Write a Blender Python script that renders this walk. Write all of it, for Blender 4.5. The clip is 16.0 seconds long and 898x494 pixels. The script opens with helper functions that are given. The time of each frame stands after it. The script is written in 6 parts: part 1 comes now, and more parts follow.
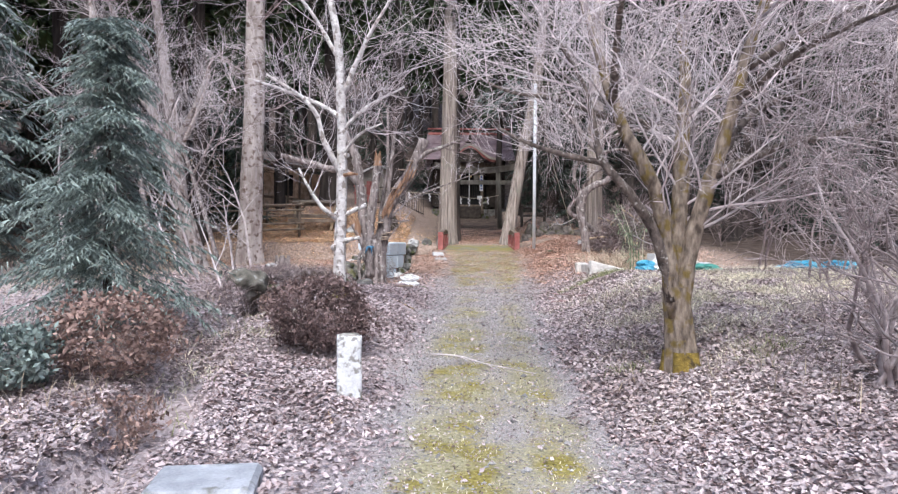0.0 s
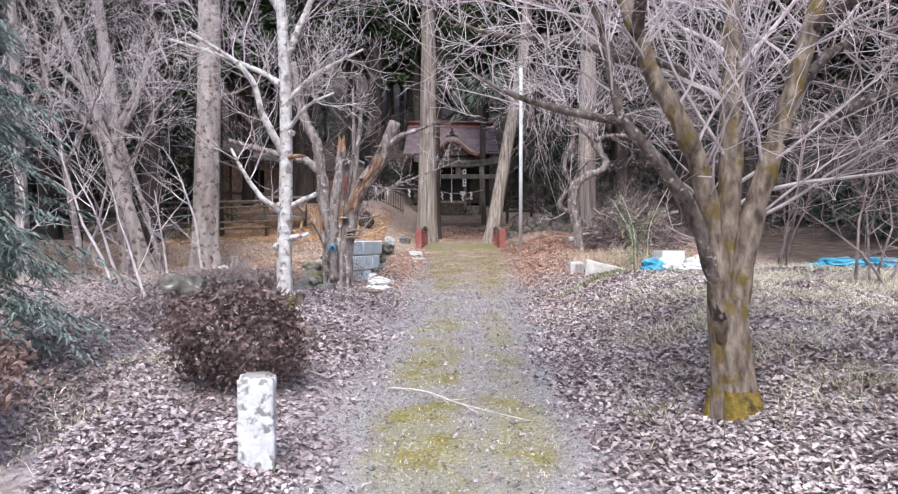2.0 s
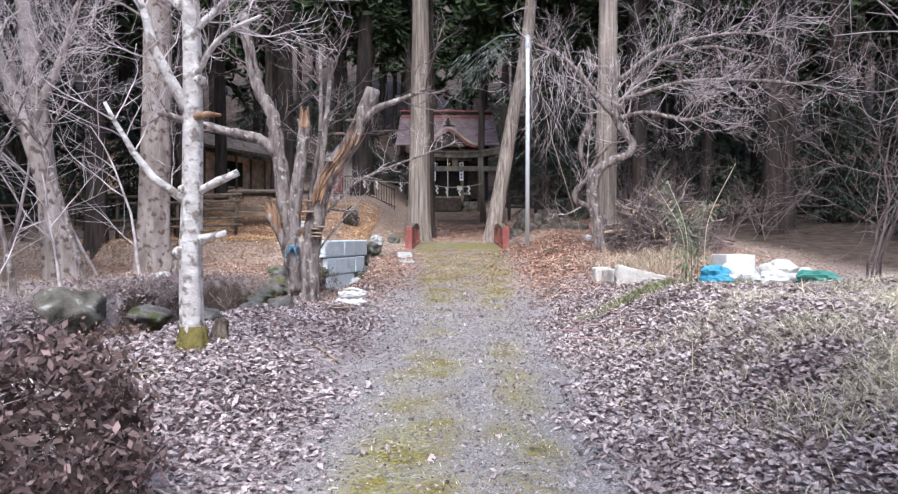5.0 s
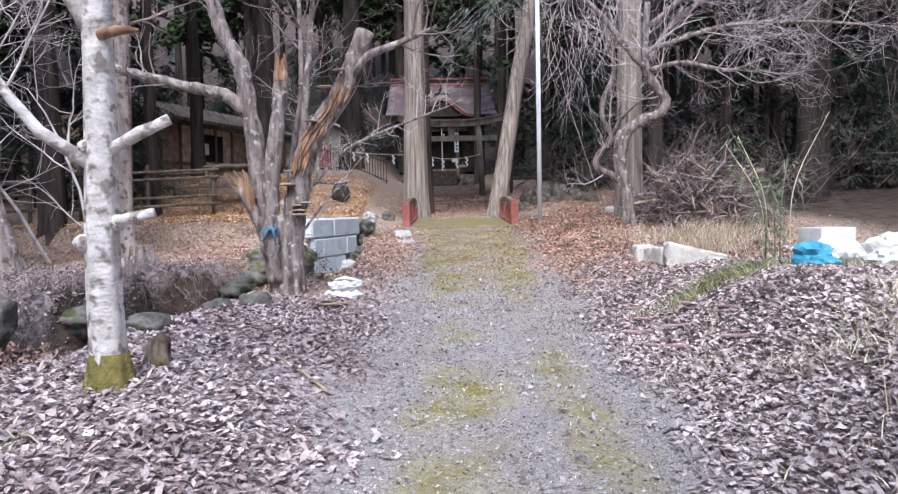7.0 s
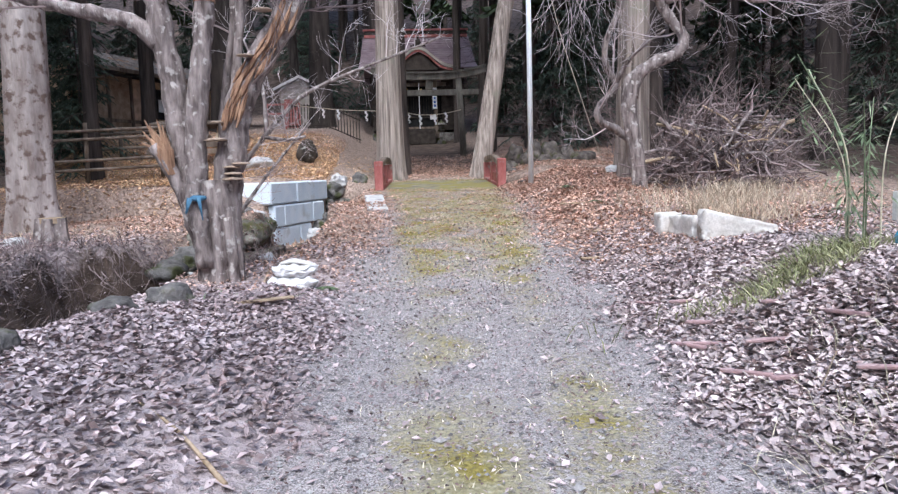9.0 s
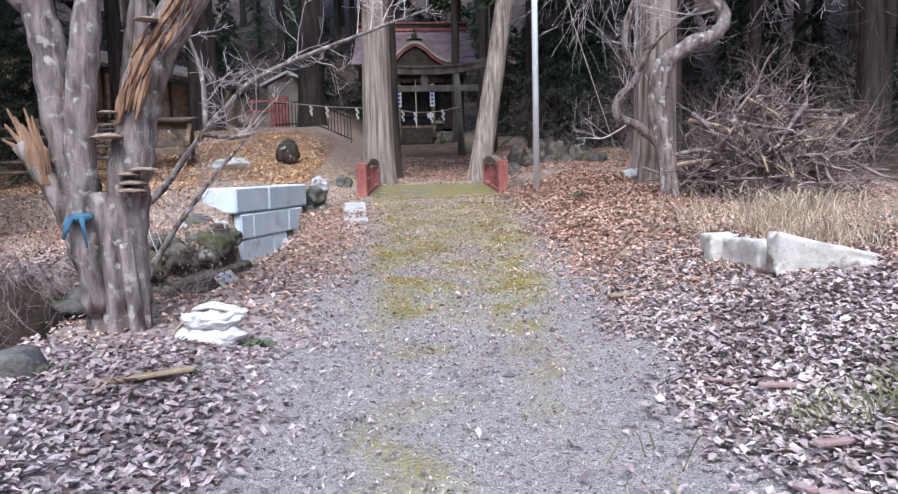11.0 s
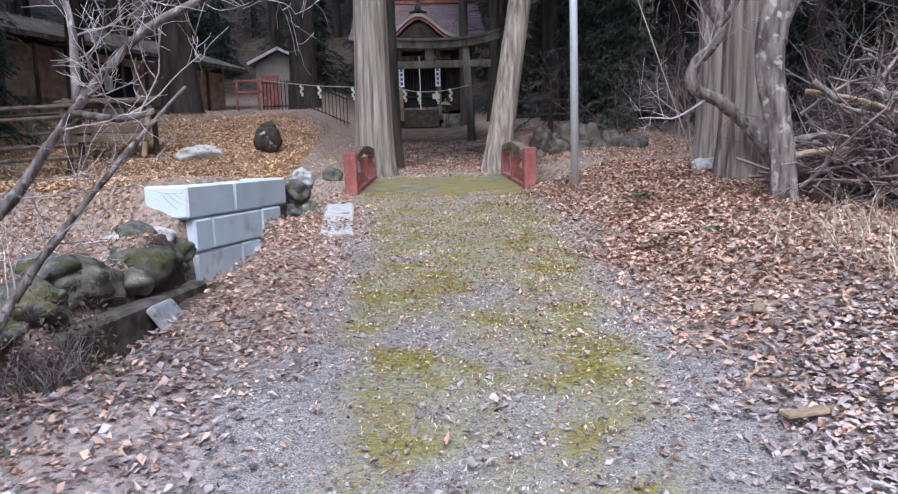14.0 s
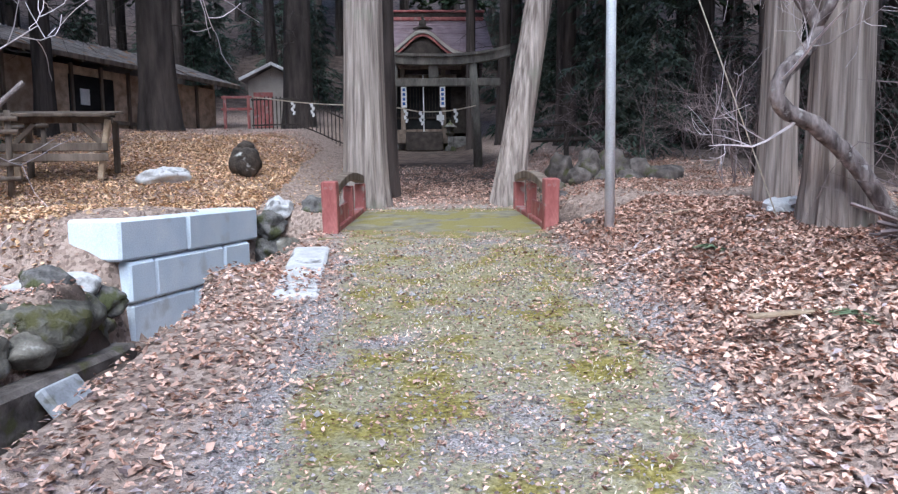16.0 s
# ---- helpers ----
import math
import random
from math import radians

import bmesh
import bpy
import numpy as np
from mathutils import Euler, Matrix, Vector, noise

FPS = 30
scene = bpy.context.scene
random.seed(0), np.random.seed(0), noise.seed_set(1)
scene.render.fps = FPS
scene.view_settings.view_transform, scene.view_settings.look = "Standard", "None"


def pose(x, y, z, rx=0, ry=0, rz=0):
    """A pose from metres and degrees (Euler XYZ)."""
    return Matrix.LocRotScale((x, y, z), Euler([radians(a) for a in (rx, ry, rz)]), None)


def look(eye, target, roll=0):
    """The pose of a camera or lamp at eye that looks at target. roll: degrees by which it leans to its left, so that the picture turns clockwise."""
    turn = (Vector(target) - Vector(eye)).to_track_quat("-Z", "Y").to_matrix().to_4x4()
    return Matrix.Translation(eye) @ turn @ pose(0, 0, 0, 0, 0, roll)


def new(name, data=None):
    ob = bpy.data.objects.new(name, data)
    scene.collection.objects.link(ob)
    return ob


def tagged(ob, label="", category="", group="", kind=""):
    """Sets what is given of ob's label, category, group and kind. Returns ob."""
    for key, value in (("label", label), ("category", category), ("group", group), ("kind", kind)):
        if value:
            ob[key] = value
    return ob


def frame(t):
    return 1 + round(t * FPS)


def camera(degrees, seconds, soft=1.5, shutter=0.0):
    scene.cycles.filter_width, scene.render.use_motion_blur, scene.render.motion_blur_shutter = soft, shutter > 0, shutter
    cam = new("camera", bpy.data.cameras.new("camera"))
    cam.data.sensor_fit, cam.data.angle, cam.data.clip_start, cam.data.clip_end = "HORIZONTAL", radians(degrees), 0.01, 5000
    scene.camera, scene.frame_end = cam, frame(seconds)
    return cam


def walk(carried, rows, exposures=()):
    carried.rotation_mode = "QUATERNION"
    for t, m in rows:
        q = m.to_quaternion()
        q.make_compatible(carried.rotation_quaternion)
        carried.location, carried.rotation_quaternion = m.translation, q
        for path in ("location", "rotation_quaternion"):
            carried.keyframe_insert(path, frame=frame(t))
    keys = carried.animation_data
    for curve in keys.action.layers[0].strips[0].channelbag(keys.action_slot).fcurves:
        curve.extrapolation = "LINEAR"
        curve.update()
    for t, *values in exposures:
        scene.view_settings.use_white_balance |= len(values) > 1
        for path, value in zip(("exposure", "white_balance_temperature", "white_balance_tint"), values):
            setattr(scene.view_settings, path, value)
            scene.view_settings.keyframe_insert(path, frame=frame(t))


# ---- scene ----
cam = camera(65.2, 16.0, soft=1.3)
METRES, EYE, TILT, LEAN, TURN = 15.0, 1.5, 0.0, 0.0, 0.0
ROWS = [
    (0.0, 0.0, 0.0, 0.0, 0.01, -0.56, -0.54),
    (0.5, 0.0024, 0.0321, -0.0013, -0.95, -0.58, -0.21),
    (1.0, 0.0054, 0.0645, -0.0024, -1.1, -0.64, -0.1),
    (1.5, 0.0092, 0.0978, -0.0026, -1.08, -0.62, -0.07),
    (2.0, 0.0127, 0.1304, -0.0016, -1.18, -0.68, -0.05),
    (2.5, 0.0118, 0.1634, -0.001, -1.36, -0.6, -0.06),
    (3.0, 0.015, 0.1958, -0.0005, -1.38, -0.69, -0.12),
    (3.5, 0.0164, 0.2286, -0.0003, -1.46, -0.69, -0.13),
    (4.0, 0.0213, 0.26, 0.0004, -1.47, -0.75, -0.1),
    (6.5, 0.0103, 0.4201, -0.0, -1.63, -1.59, 0.49),
    (7.0, 0.0047, 0.4509, 0.0003, -2.25, -2.88, 1.11),
    (7.5, 0.0021, 0.4821, -0.0005, -2.78, -3.87, 1.38),
    (8.0, -0.0011, 0.5143, -0.0002, -3.27, -4.73, 1.4),
    (8.5, 0.004, 0.5431, 0.0004, -4.0, -6.11, 1.64),
    (9.0, 0.0095, 0.5739, 0.0011, -3.99, -6.13, 1.6),
    (9.5, 0.0136, 0.6051, 0.0027, -3.99, -6.11, 1.59),
    (10.0, 0.0197, 0.6352, 0.0041, -3.98, -6.1, 1.54),
    (12.5, 0.0291, 0.7784, 0.0072, -3.65, -6.57, 1.59),
    (13.0, 0.0284, 0.8071, 0.0095, -3.52, -7.07, 1.78),
    (13.5, 0.0318, 0.8363, 0.0097, -3.48, -7.31, 1.91),
    (14.0, 0.0323, 0.8678, 0.0117, -3.48, -7.41, 1.8),
    (14.5, 0.0358, 0.8997, 0.0128, -3.4, -7.37, 1.76),
    (15.0, 0.0356, 0.9323, 0.0149, -3.22, -6.38, 1.07),
    (15.5, 0.039, 0.9642, 0.0157, -3.19, -6.0, 1.0),
    (16.0, 0.0412, 0.9941, 0.0181, -3.12, -5.58, 0.79),
]
walk(cam, [(t, pose(0, 0, EYE, TILT, LEAN, TURN) @ pose(METRES * x, METRES * y, METRES * z, 90 + pitch, roll, yaw)) for t, x, y, z, yaw, pitch, roll in ROWS],
     exposures=[(0.0, 1.12, 5830, 7), (8.0, 1.07, 5620, 7), (12.0, 0.96, 5490, 7), (13.5, 0.79, 5430, 7), (14.3, 0.9, 5330, 6), (16.0, 1.1, 5210, 6)])

# ---- world and sun: a bright overcast afternoon over the clearing ----
world = bpy.data.worlds.new("overcast_sky")
scene.world = world
world.use_nodes = True
wn = world.node_tree.nodes
sky = wn.new("ShaderNodeTexSky")
sky.sky_type, sky.sun_disc = "NISHITA", False
sky.sun_elevation, sky.sun_rotation = radians(56), radians(186)
sky.air_density, sky.dust_density, sky.ozone_density = 1.0, 3.0, 0.6
world.node_tree.links.new(sky.outputs[0], wn["Background"].inputs[0])
wn["Background"].inputs[1].default_value = 0.15
sun = new("sun", bpy.data.lights.new("sun", "SUN"))
sun.data.energy, sun.data.angle, sun.data.color = 1.15, radians(38), (1.0, 0.95, 0.9)
sun.matrix_world = look((-2.6, -24, 36), (0, 0, 0))

# ---- materials ----


def surface(name, low, high, scale=6.0, fine=45.0, rough=0.85, bump=0.3, stretch=(1, 1, 1), spot=None, spot_scale=3.0, spot_at=0.6,
            vary=0.0, island=0.0, metal=0.0, detail=6.0, spec=0.3, glow=0.0, space="Object"):
    """Two-scale noise between two colours, an optional third colour in patches, and relief."""
    m = bpy.data.materials.new(name)
    m.use_nodes = True
    nt = m.node_tree
    nd, ln = nt.nodes, nt.links.new
    out = nd["Principled BSDF"]
    tc = nd.new("ShaderNodeTexCoord")
    mp = nd.new("ShaderNodeMapping")
    mp.inputs["Scale"].default_value = stretch
    ln(tc.outputs[space], mp.inputs[0])
    n1 = nd.new("ShaderNodeTexNoise")
    n1.inputs["Scale"].default_value, n1.inputs["Detail"].default_value = scale, detail
    n2 = nd.new("ShaderNodeTexNoise")
    n2.inputs["Scale"].default_value, n2.inputs["Detail"].default_value = fine, 3.0
    for n in (n1, n2):
        ln(mp.outputs[0], n.inputs["Vector"])
    ramp = nd.new("ShaderNodeValToRGB")
    ramp.color_ramp.elements[0].position, ramp.color_ramp.elements[1].position = 0.32, 0.68
    ramp.color_ramp.elements[0].color, ramp.color_ramp.elements[1].color = (*low, 1), (*high, 1)
    ln(n1.outputs["Fac"], ramp.inputs[0])
    col = ramp.outputs[0]
    if spot:
        n3 = nd.new("ShaderNodeTexNoise")
        n3.inputs["Scale"].default_value, n3.inputs["Detail"].default_value = spot_scale, 8.0
        ln(tc.outputs[space], n3.inputs["Vector"])
        r3 = nd.new("ShaderNodeValToRGB")
        r3.color_ramp.elements[0].position, r3.color_ramp.elements[1].position = spot_at - 0.05, spot_at + 0.05
        ln(n3.outputs["Fac"], r3.inputs[0])
        mx = nd.new("ShaderNodeMix")
        mx.data_type = "RGBA"
        ln(r3.outputs[0], mx.inputs[0])
        ln(col, mx.inputs[6])
        mx.inputs[7].default_value = (*spot, 1)
        col = mx.outputs[2]
    hv = nd.new("ShaderNodeHueSaturation")
    ln(col, hv.inputs["Color"])
    mr = nd.new("ShaderNodeMapRange")
    mr.inputs["To Min"].default_value, mr.inputs["To Max"].default_value = 0.72, 1.28
    ln(n2.outputs["Fac"], mr.inputs[0])
    val = mr.outputs[0]
    for amount, kind, socket in ((vary, "ShaderNodeObjectInfo", "Random"), (island, "ShaderNodeNewGeometry", "Random Per Island")):
        if amount:
            src = nd.new(kind)
            m2 = nd.new("ShaderNodeMapRange")
            m2.inputs["To Min"].default_value, m2.inputs["To Max"].default_value = 1 - amount, 1 + amount
            ln(src.outputs[socket], m2.inputs[0])
            mu = nd.new("ShaderNodeMath")
            mu.operation = "MULTIPLY"
            ln(val, mu.inputs[0])
            ln(m2.outputs[0], mu.inputs[1])
            val = mu.outputs[0]
    ln(val, hv.inputs["Value"])
    ln(hv.outputs[0], out.inputs["Base Color"])
    out.inputs["Roughness"].default_value, out.inputs["Metallic"].default_value = rough, metal
    out.inputs["Specular IOR Level"].default_value = spec
    if bump:
        ad = nd.new("ShaderNodeMath")
        ad.operation = "MULTIPLY_ADD"
        ln(n2.outputs["Fac"], ad.inputs[0])
        ad.inputs[1].default_value = 0.35
        ln(n1.outputs["Fac"], ad.inputs[2])
        bp = nd.new("ShaderNodeBump")
        bp.inputs["Strength"].default_value, bp.inputs["Distance"].default_value = bump, 0.03
        ln(ad.outputs[0], bp.inputs["Height"])
        ln(bp.outputs[0], out.inputs["Normal"])
    return m


M = {}
M["bark_cedar"] = surface("bark_cedar", (0.17, 0.135, 0.115), (0.55, 0.472, 0.415), 20, 70, 0.9, 1.0, (1, 1, 0.035), spot=(0.30, 0.30, 0.23), spot_scale=1.2, spot_at=0.64, vary=0.2)
# brown bark with the deep shade of the wood put into its colour
M["bark_shaded"] = surface("bark_shaded", (0.026, 0.021, 0.019), (0.10, 0.08, 0.07), 7, 40, 0.9, 1.0, (1, 1, 0.12), vary=0.25)
M["bark_pale"] = surface("bark_pale", (0.26, 0.21, 0.19), (0.56, 0.50, 0.47), 5, 30, 0.9, 0.9, (1, 1, 0.3), spot=(0.17, 0.12, 0.10), spot_scale=7, spot_at=0.58)
M["bark_birch"] = surface("bark_birch", (0.50, 0.46, 0.44), (0.80, 0.77, 0.75), 9, 40, 0.8, 0.7, (1, 1, 1.6), spot=(0.27, 0.23, 0.205), spot_scale=13, spot_at=0.575)
M["bark_moss"] = surface("bark_moss", (0.085, 0.064, 0.05), (0.40, 0.325, 0.255), 18, 60, 0.9, 1.0, (1, 1, 0.4), spot=(0.2, 0.145, 0.05), spot_scale=7, spot_at=0.575)
M["bark_lichen"] = surface("bark_lichen", (0.055, 0.042, 0.036), (0.24, 0.195, 0.17), 18, 60, 0.9, 1.0, (1, 1, 0.5), spot=(0.46, 0.43, 0.40), spot_scale=24, spot_at=0.635)
M["bark_grey"] = surface("bark_grey", (0.085, 0.065, 0.06), (0.40, 0.34, 0.32), 16, 60, 0.9, 1.0, (1, 1, 0.25), spot=(0.52, 0.48, 0.45), spot_scale=14, spot_at=0.62)
M["twig_pale"] = surface("twig_pale", (0.42, 0.36, 0.36), (0.78, 0.71, 0.71), 5, 30, 0.85, 0.2, island=0.3)
M["twig_dark"] = surface("twig_dark", (0.14, 0.105, 0.10), (0.36, 0.29, 0.28), 5, 30, 0.85, 0.2, island=0.35)
M["twig_lichen"] = surface("twig_lichen", (0.20, 0.155, 0.15), (0.52, 0.45, 0.45), 9, 40, 0.85, 0.4, island=0.35)
M["torn_wood"] = surface("torn_wood", (0.17, 0.09, 0.055), (0.46, 0.29, 0.185), 22, 40, 0.85, 0.8, (1, 1, 0.15))
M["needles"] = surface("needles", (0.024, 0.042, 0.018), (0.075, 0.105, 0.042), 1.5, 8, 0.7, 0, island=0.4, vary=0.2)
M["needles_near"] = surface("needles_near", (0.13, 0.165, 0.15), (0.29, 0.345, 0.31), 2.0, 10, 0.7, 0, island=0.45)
M["fresh_leaf"] = surface("fresh_leaf", (0.12, 0.17, 0.09), (0.27, 0.33, 0.19), 3, 20, 0.5, 0, island=0.35)
M["leaf_pale"] = surface("leaf_pale", (0.32, 0.255, 0.252), (0.58, 0.495, 0.492), 1.2, 40, 0.8, 0, island=0.52, spot=(0.28, 0.205, 0.195), spot_scale=25, spot_at=0.58)
# leaf_pale again, brightened to make up for tree shade on the right bank
M["leaf_bank_lit"] = surface("leaf_bank_lit", (0.42, 0.34, 0.325), (0.68, 0.59, 0.57), 1.2, 40, 0.8, 0, island=0.45, spot=(0.34, 0.26, 0.24), spot_scale=25, spot_at=0.6)
M["leaf_orange"] = surface("leaf_orange", (0.49, 0.30, 0.22), (0.81, 0.585, 0.47), 1.2, 40, 0.8, 0, island=0.5, spot=(0.22, 0.11, 0.07), spot_scale=25, spot_at=0.56)
M["leaf_gold"] = surface("leaf_gold", (0.56, 0.36, 0.19), (0.9, 0.67, 0.43), 1.2, 40, 0.8, 0, island=0.4, spot=(0.32, 0.18, 0.10), spot_scale=25, spot_at=0.62)
M["moss"] = surface("moss", (0.13, 0.115, 0.035), (0.29, 0.24, 0.08), 14, 60, 0.95, 0.9)
M["moss_ochre"] = surface("moss_ochre", (0.17, 0.12, 0.03), (0.38, 0.27, 0.06), 16, 70, 0.95, 0.9, spot=(0.10, 0.075, 0.04), spot_scale=9, spot_at=0.6)
M["leaf_bush"] = surface("leaf_bush", (0.10, 0.068, 0.063), (0.25, 0.175, 0.165), 3, 30, 0.75, 0, island=0.5)
M["leaf_rust"] = surface("leaf_rust", (0.19, 0.125, 0.105), (0.37, 0.255, 0.215), 3, 30, 0.8, 0, island=0.5)
M["grass_dry"] = surface("grass_dry", (0.42, 0.33, 0.24), (0.70, 0.60, 0.46), 3, 30, 0.8, 0, island=0.4)
M["grass_green"] = surface("grass_green", (0.17, 0.185, 0.08), (0.38, 0.38, 0.21), 3, 30, 0.75, 0, island=0.45)
M["grass_pale"] = surface("grass_pale", (0.54, 0.495, 0.36), (0.82, 0.755, 0.59), 3, 30, 0.8, 0, island=0.45)
M["pebble"] = surface("pebble", (0.21, 0.20, 0.195), (0.44, 0.42, 0.41), 5, 60, 0.85, 0.2, island=0.45)
M["rock"] = surface("rock", (0.07, 0.065, 0.06), (0.27, 0.255, 0.24), 5, 40, 0.9, 1.0, spot=(0.085, 0.09, 0.04), spot_scale=3.5, spot_at=0.55, vary=0.25)
M["rock_lichen"] = surface("rock_lichen", (0.06, 0.055, 0.045), (0.26, 0.24, 0.20), 6, 45, 0.9, 1.0, spot=(0.52, 0.52, 0.49), spot_scale=5.5, spot_at=0.655, vary=0.2)
M["rock_dark"] = surface("rock_dark", (0.06, 0.05, 0.045), (0.22, 0.19, 0.17), 6, 45, 0.95, 1.0, spot=(0.10, 0.10, 0.045), spot_scale=4, spot_at=0.6, vary=0.25)
M["rock_pale"] = surface("rock_pale", (0.45, 0.44, 0.43), (0.72, 0.71, 0.70), 5, 50, 0.85, 0.4, spot=(0.2, 0.19, 0.18), spot_scale=5, spot_at=0.62)
# pale concrete; the blue of the sky's light is mixed into its colour
M["block"] = surface("concrete_block_skylit", (0.74, 0.83, 0.92), (0.86, 0.92, 0.98), 2.5, 70, 0.85, 0.15, spot=(0.64, 0.67, 0.69), spot_scale=2.2, spot_at=0.66, vary=0.05)
M["marker"] = surface("flaking_white_paint", (0.62, 0.62, 0.63), (0.84, 0.85, 0.86), 9, 50, 0.9, 0.35, spot=(0.27, 0.255, 0.24), spot_scale=17, spot_at=0.585)
M["old_stone"] = surface("weathered_stone", (0.17, 0.155, 0.13), (0.42, 0.39, 0.35), 8, 50, 0.9, 0.6, spot=(0.17, 0.16, 0.07), spot_scale=7, spot_at=0.56)
M["sack_grey"] = surface("grey_sacking", (0.46, 0.45, 0.45), (0.78, 0.78, 0.79), 10, 50, 0.9, 0.4)
M["rock_moss"] = surface("mossy_rock", (0.06, 0.055, 0.045), (0.25, 0.235, 0.195), 5, 40, 0.9, 1.0, spot=(0.115, 0.11, 0.045), spot_scale=4.5, spot_at=0.55, vary=0.2)
M["slab"] = surface("mossy_slab", (0.16, 0.145, 0.105), (0.32, 0.29, 0.21), 5, 50, 0.9, 0.6, spot=(0.25, 0.215, 0.075), spot_scale=3.0, spot_at=0.5)
M["red_paint"] = surface("faded_red_paint", (0.32, 0.10, 0.09), (0.50, 0.20, 0.18), 6, 50, 0.7, 0.3, (1, 1, 0.4), spot=(0.42, 0.32, 0.29), spot_scale=6, spot_at=0.62)
M["faded_board"] = surface("faded_board", (0.36, 0.23, 0.225), (0.56, 0.42, 0.415), 8, 50, 0.8, 0.3, spot=(0.4, 0.33, 0.32), spot_scale=9, spot_at=0.6)
M["slate"] = surface("slate", (0.26, 0.27, 0.29), (0.46, 0.47, 0.50), 4, 50, 0.85, 0.4, spot=(0.18, 0.18, 0.16), spot_scale=6, spot_at=0.62)
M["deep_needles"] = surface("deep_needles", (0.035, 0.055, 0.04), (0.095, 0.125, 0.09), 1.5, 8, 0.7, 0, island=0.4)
M["hollow_bark"] = surface("hollow_bark", (0.03, 0.025, 0.02), (0.10, 0.08, 0.065), 8, 40, 0.9, 1.0, spot=(0.6, 0.6, 0.56), spot_scale=5.5, spot_at=0.66)
M["old_wood"] = surface("old_wood", (0.10, 0.075, 0.055), (0.27, 0.215, 0.17), 6, 40, 0.85, 0.5, (1, 1, 0.2), vary=0.2)
M["brown_board"] = surface("brown_board", (0.32, 0.225, 0.15), (0.64, 0.49, 0.36), 4, 40, 0.85, 0.3, vary=0.25)
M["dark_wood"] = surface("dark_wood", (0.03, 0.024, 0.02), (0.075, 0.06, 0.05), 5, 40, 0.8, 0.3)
M["light_wood"] = surface("light_wood", (0.30, 0.22, 0.14), (0.52, 0.41, 0.29), 5, 40, 0.85, 0.4, vary=0.2)
M["torii_wood"] = surface("torii_wood", (0.11, 0.10, 0.085), (0.27, 0.25, 0.21), 5, 40, 0.9, 0.6, (1, 1, 0.3))
M["roof_metal"] = surface("roof_metal", (0.21, 0.15, 0.165), (0.34, 0.26, 0.28), 2, 30, 0.5, 0.1, metal=0.1)
M["roof_grey"] = surface("roof_grey", (0.16, 0.145, 0.14), (0.33, 0.30, 0.29), 2, 30, 0.6, 0.2, spot=(0.3, 0.19, 0.12), spot_scale=1.5, spot_at=0.62)
M["steel"] = surface("galvanised_steel", (0.72, 0.76, 0.80), (0.84, 0.87, 0.90), 3, 60, 0.5, 0.05)
M["white"] = surface("white_cloth", (0.72, 0.71, 0.70), (0.86, 0.85, 0.84), 6, 60, 0.8, 0.3)
M["dirty_white"] = surface("dirty_white", (0.55, 0.52, 0.47), (0.82, 0.79, 0.74), 7, 50, 0.85, 0.3, spot=(0.33, 0.28, 0.23), spot_scale=7, spot_at=0.62)
M["blue_sheet"] = surface("blue_sheet", (0.05, 0.27, 0.42), (0.14, 0.45, 0.60), 4, 40, 0.5, 0.3)
M["rag"] = surface("rag", (0.05, 0.13, 0.22), (0.11, 0.24, 0.36), 9, 60, 0.8, 0.4)
M["green_net"] = surface("green_net", (0.05, 0.22, 0.18), (0.12, 0.34, 0.28), 6, 60, 0.7, 0.3)
M["wall_pale"] = surface("wall_pale", (0.34, 0.31, 0.27), (0.50, 0.46, 0.40), 2, 30, 0.85, 0.2)
# near-black colour that stands for unlit interiors
M["inside_shade"] = surface("inside_shade", (0.008, 0.008, 0.009), (0.02, 0.02, 0.02), 4, 30, 0.7, 0.1)
M["rope"] = surface("rope", (0.40, 0.34, 0.25), (0.60, 0.53, 0.42), 20, 90, 0.9, 0.4)
M["fungus"] = surface("fungus", (0.24, 0.17, 0.12), (0.42, 0.33, 0.26), 12, 50, 0.8, 0.3)
M["water"] = surface("water", (0.03, 0.035, 0.035), (0.05, 0.055, 0.05), 3, 9, 0.08, 0.25, spec=0.5)
M["gold"] = surface("brass", (0.45, 0.32, 0.10), (0.62, 0.46, 0.18), 6, 50, 0.4, 0.1, metal=0.9)
M["blue_ink"] = surface("blue_ink", (0.04, 0.10, 0.32), (0.07, 0.16, 0.42), 6, 50, 0.7, 0)


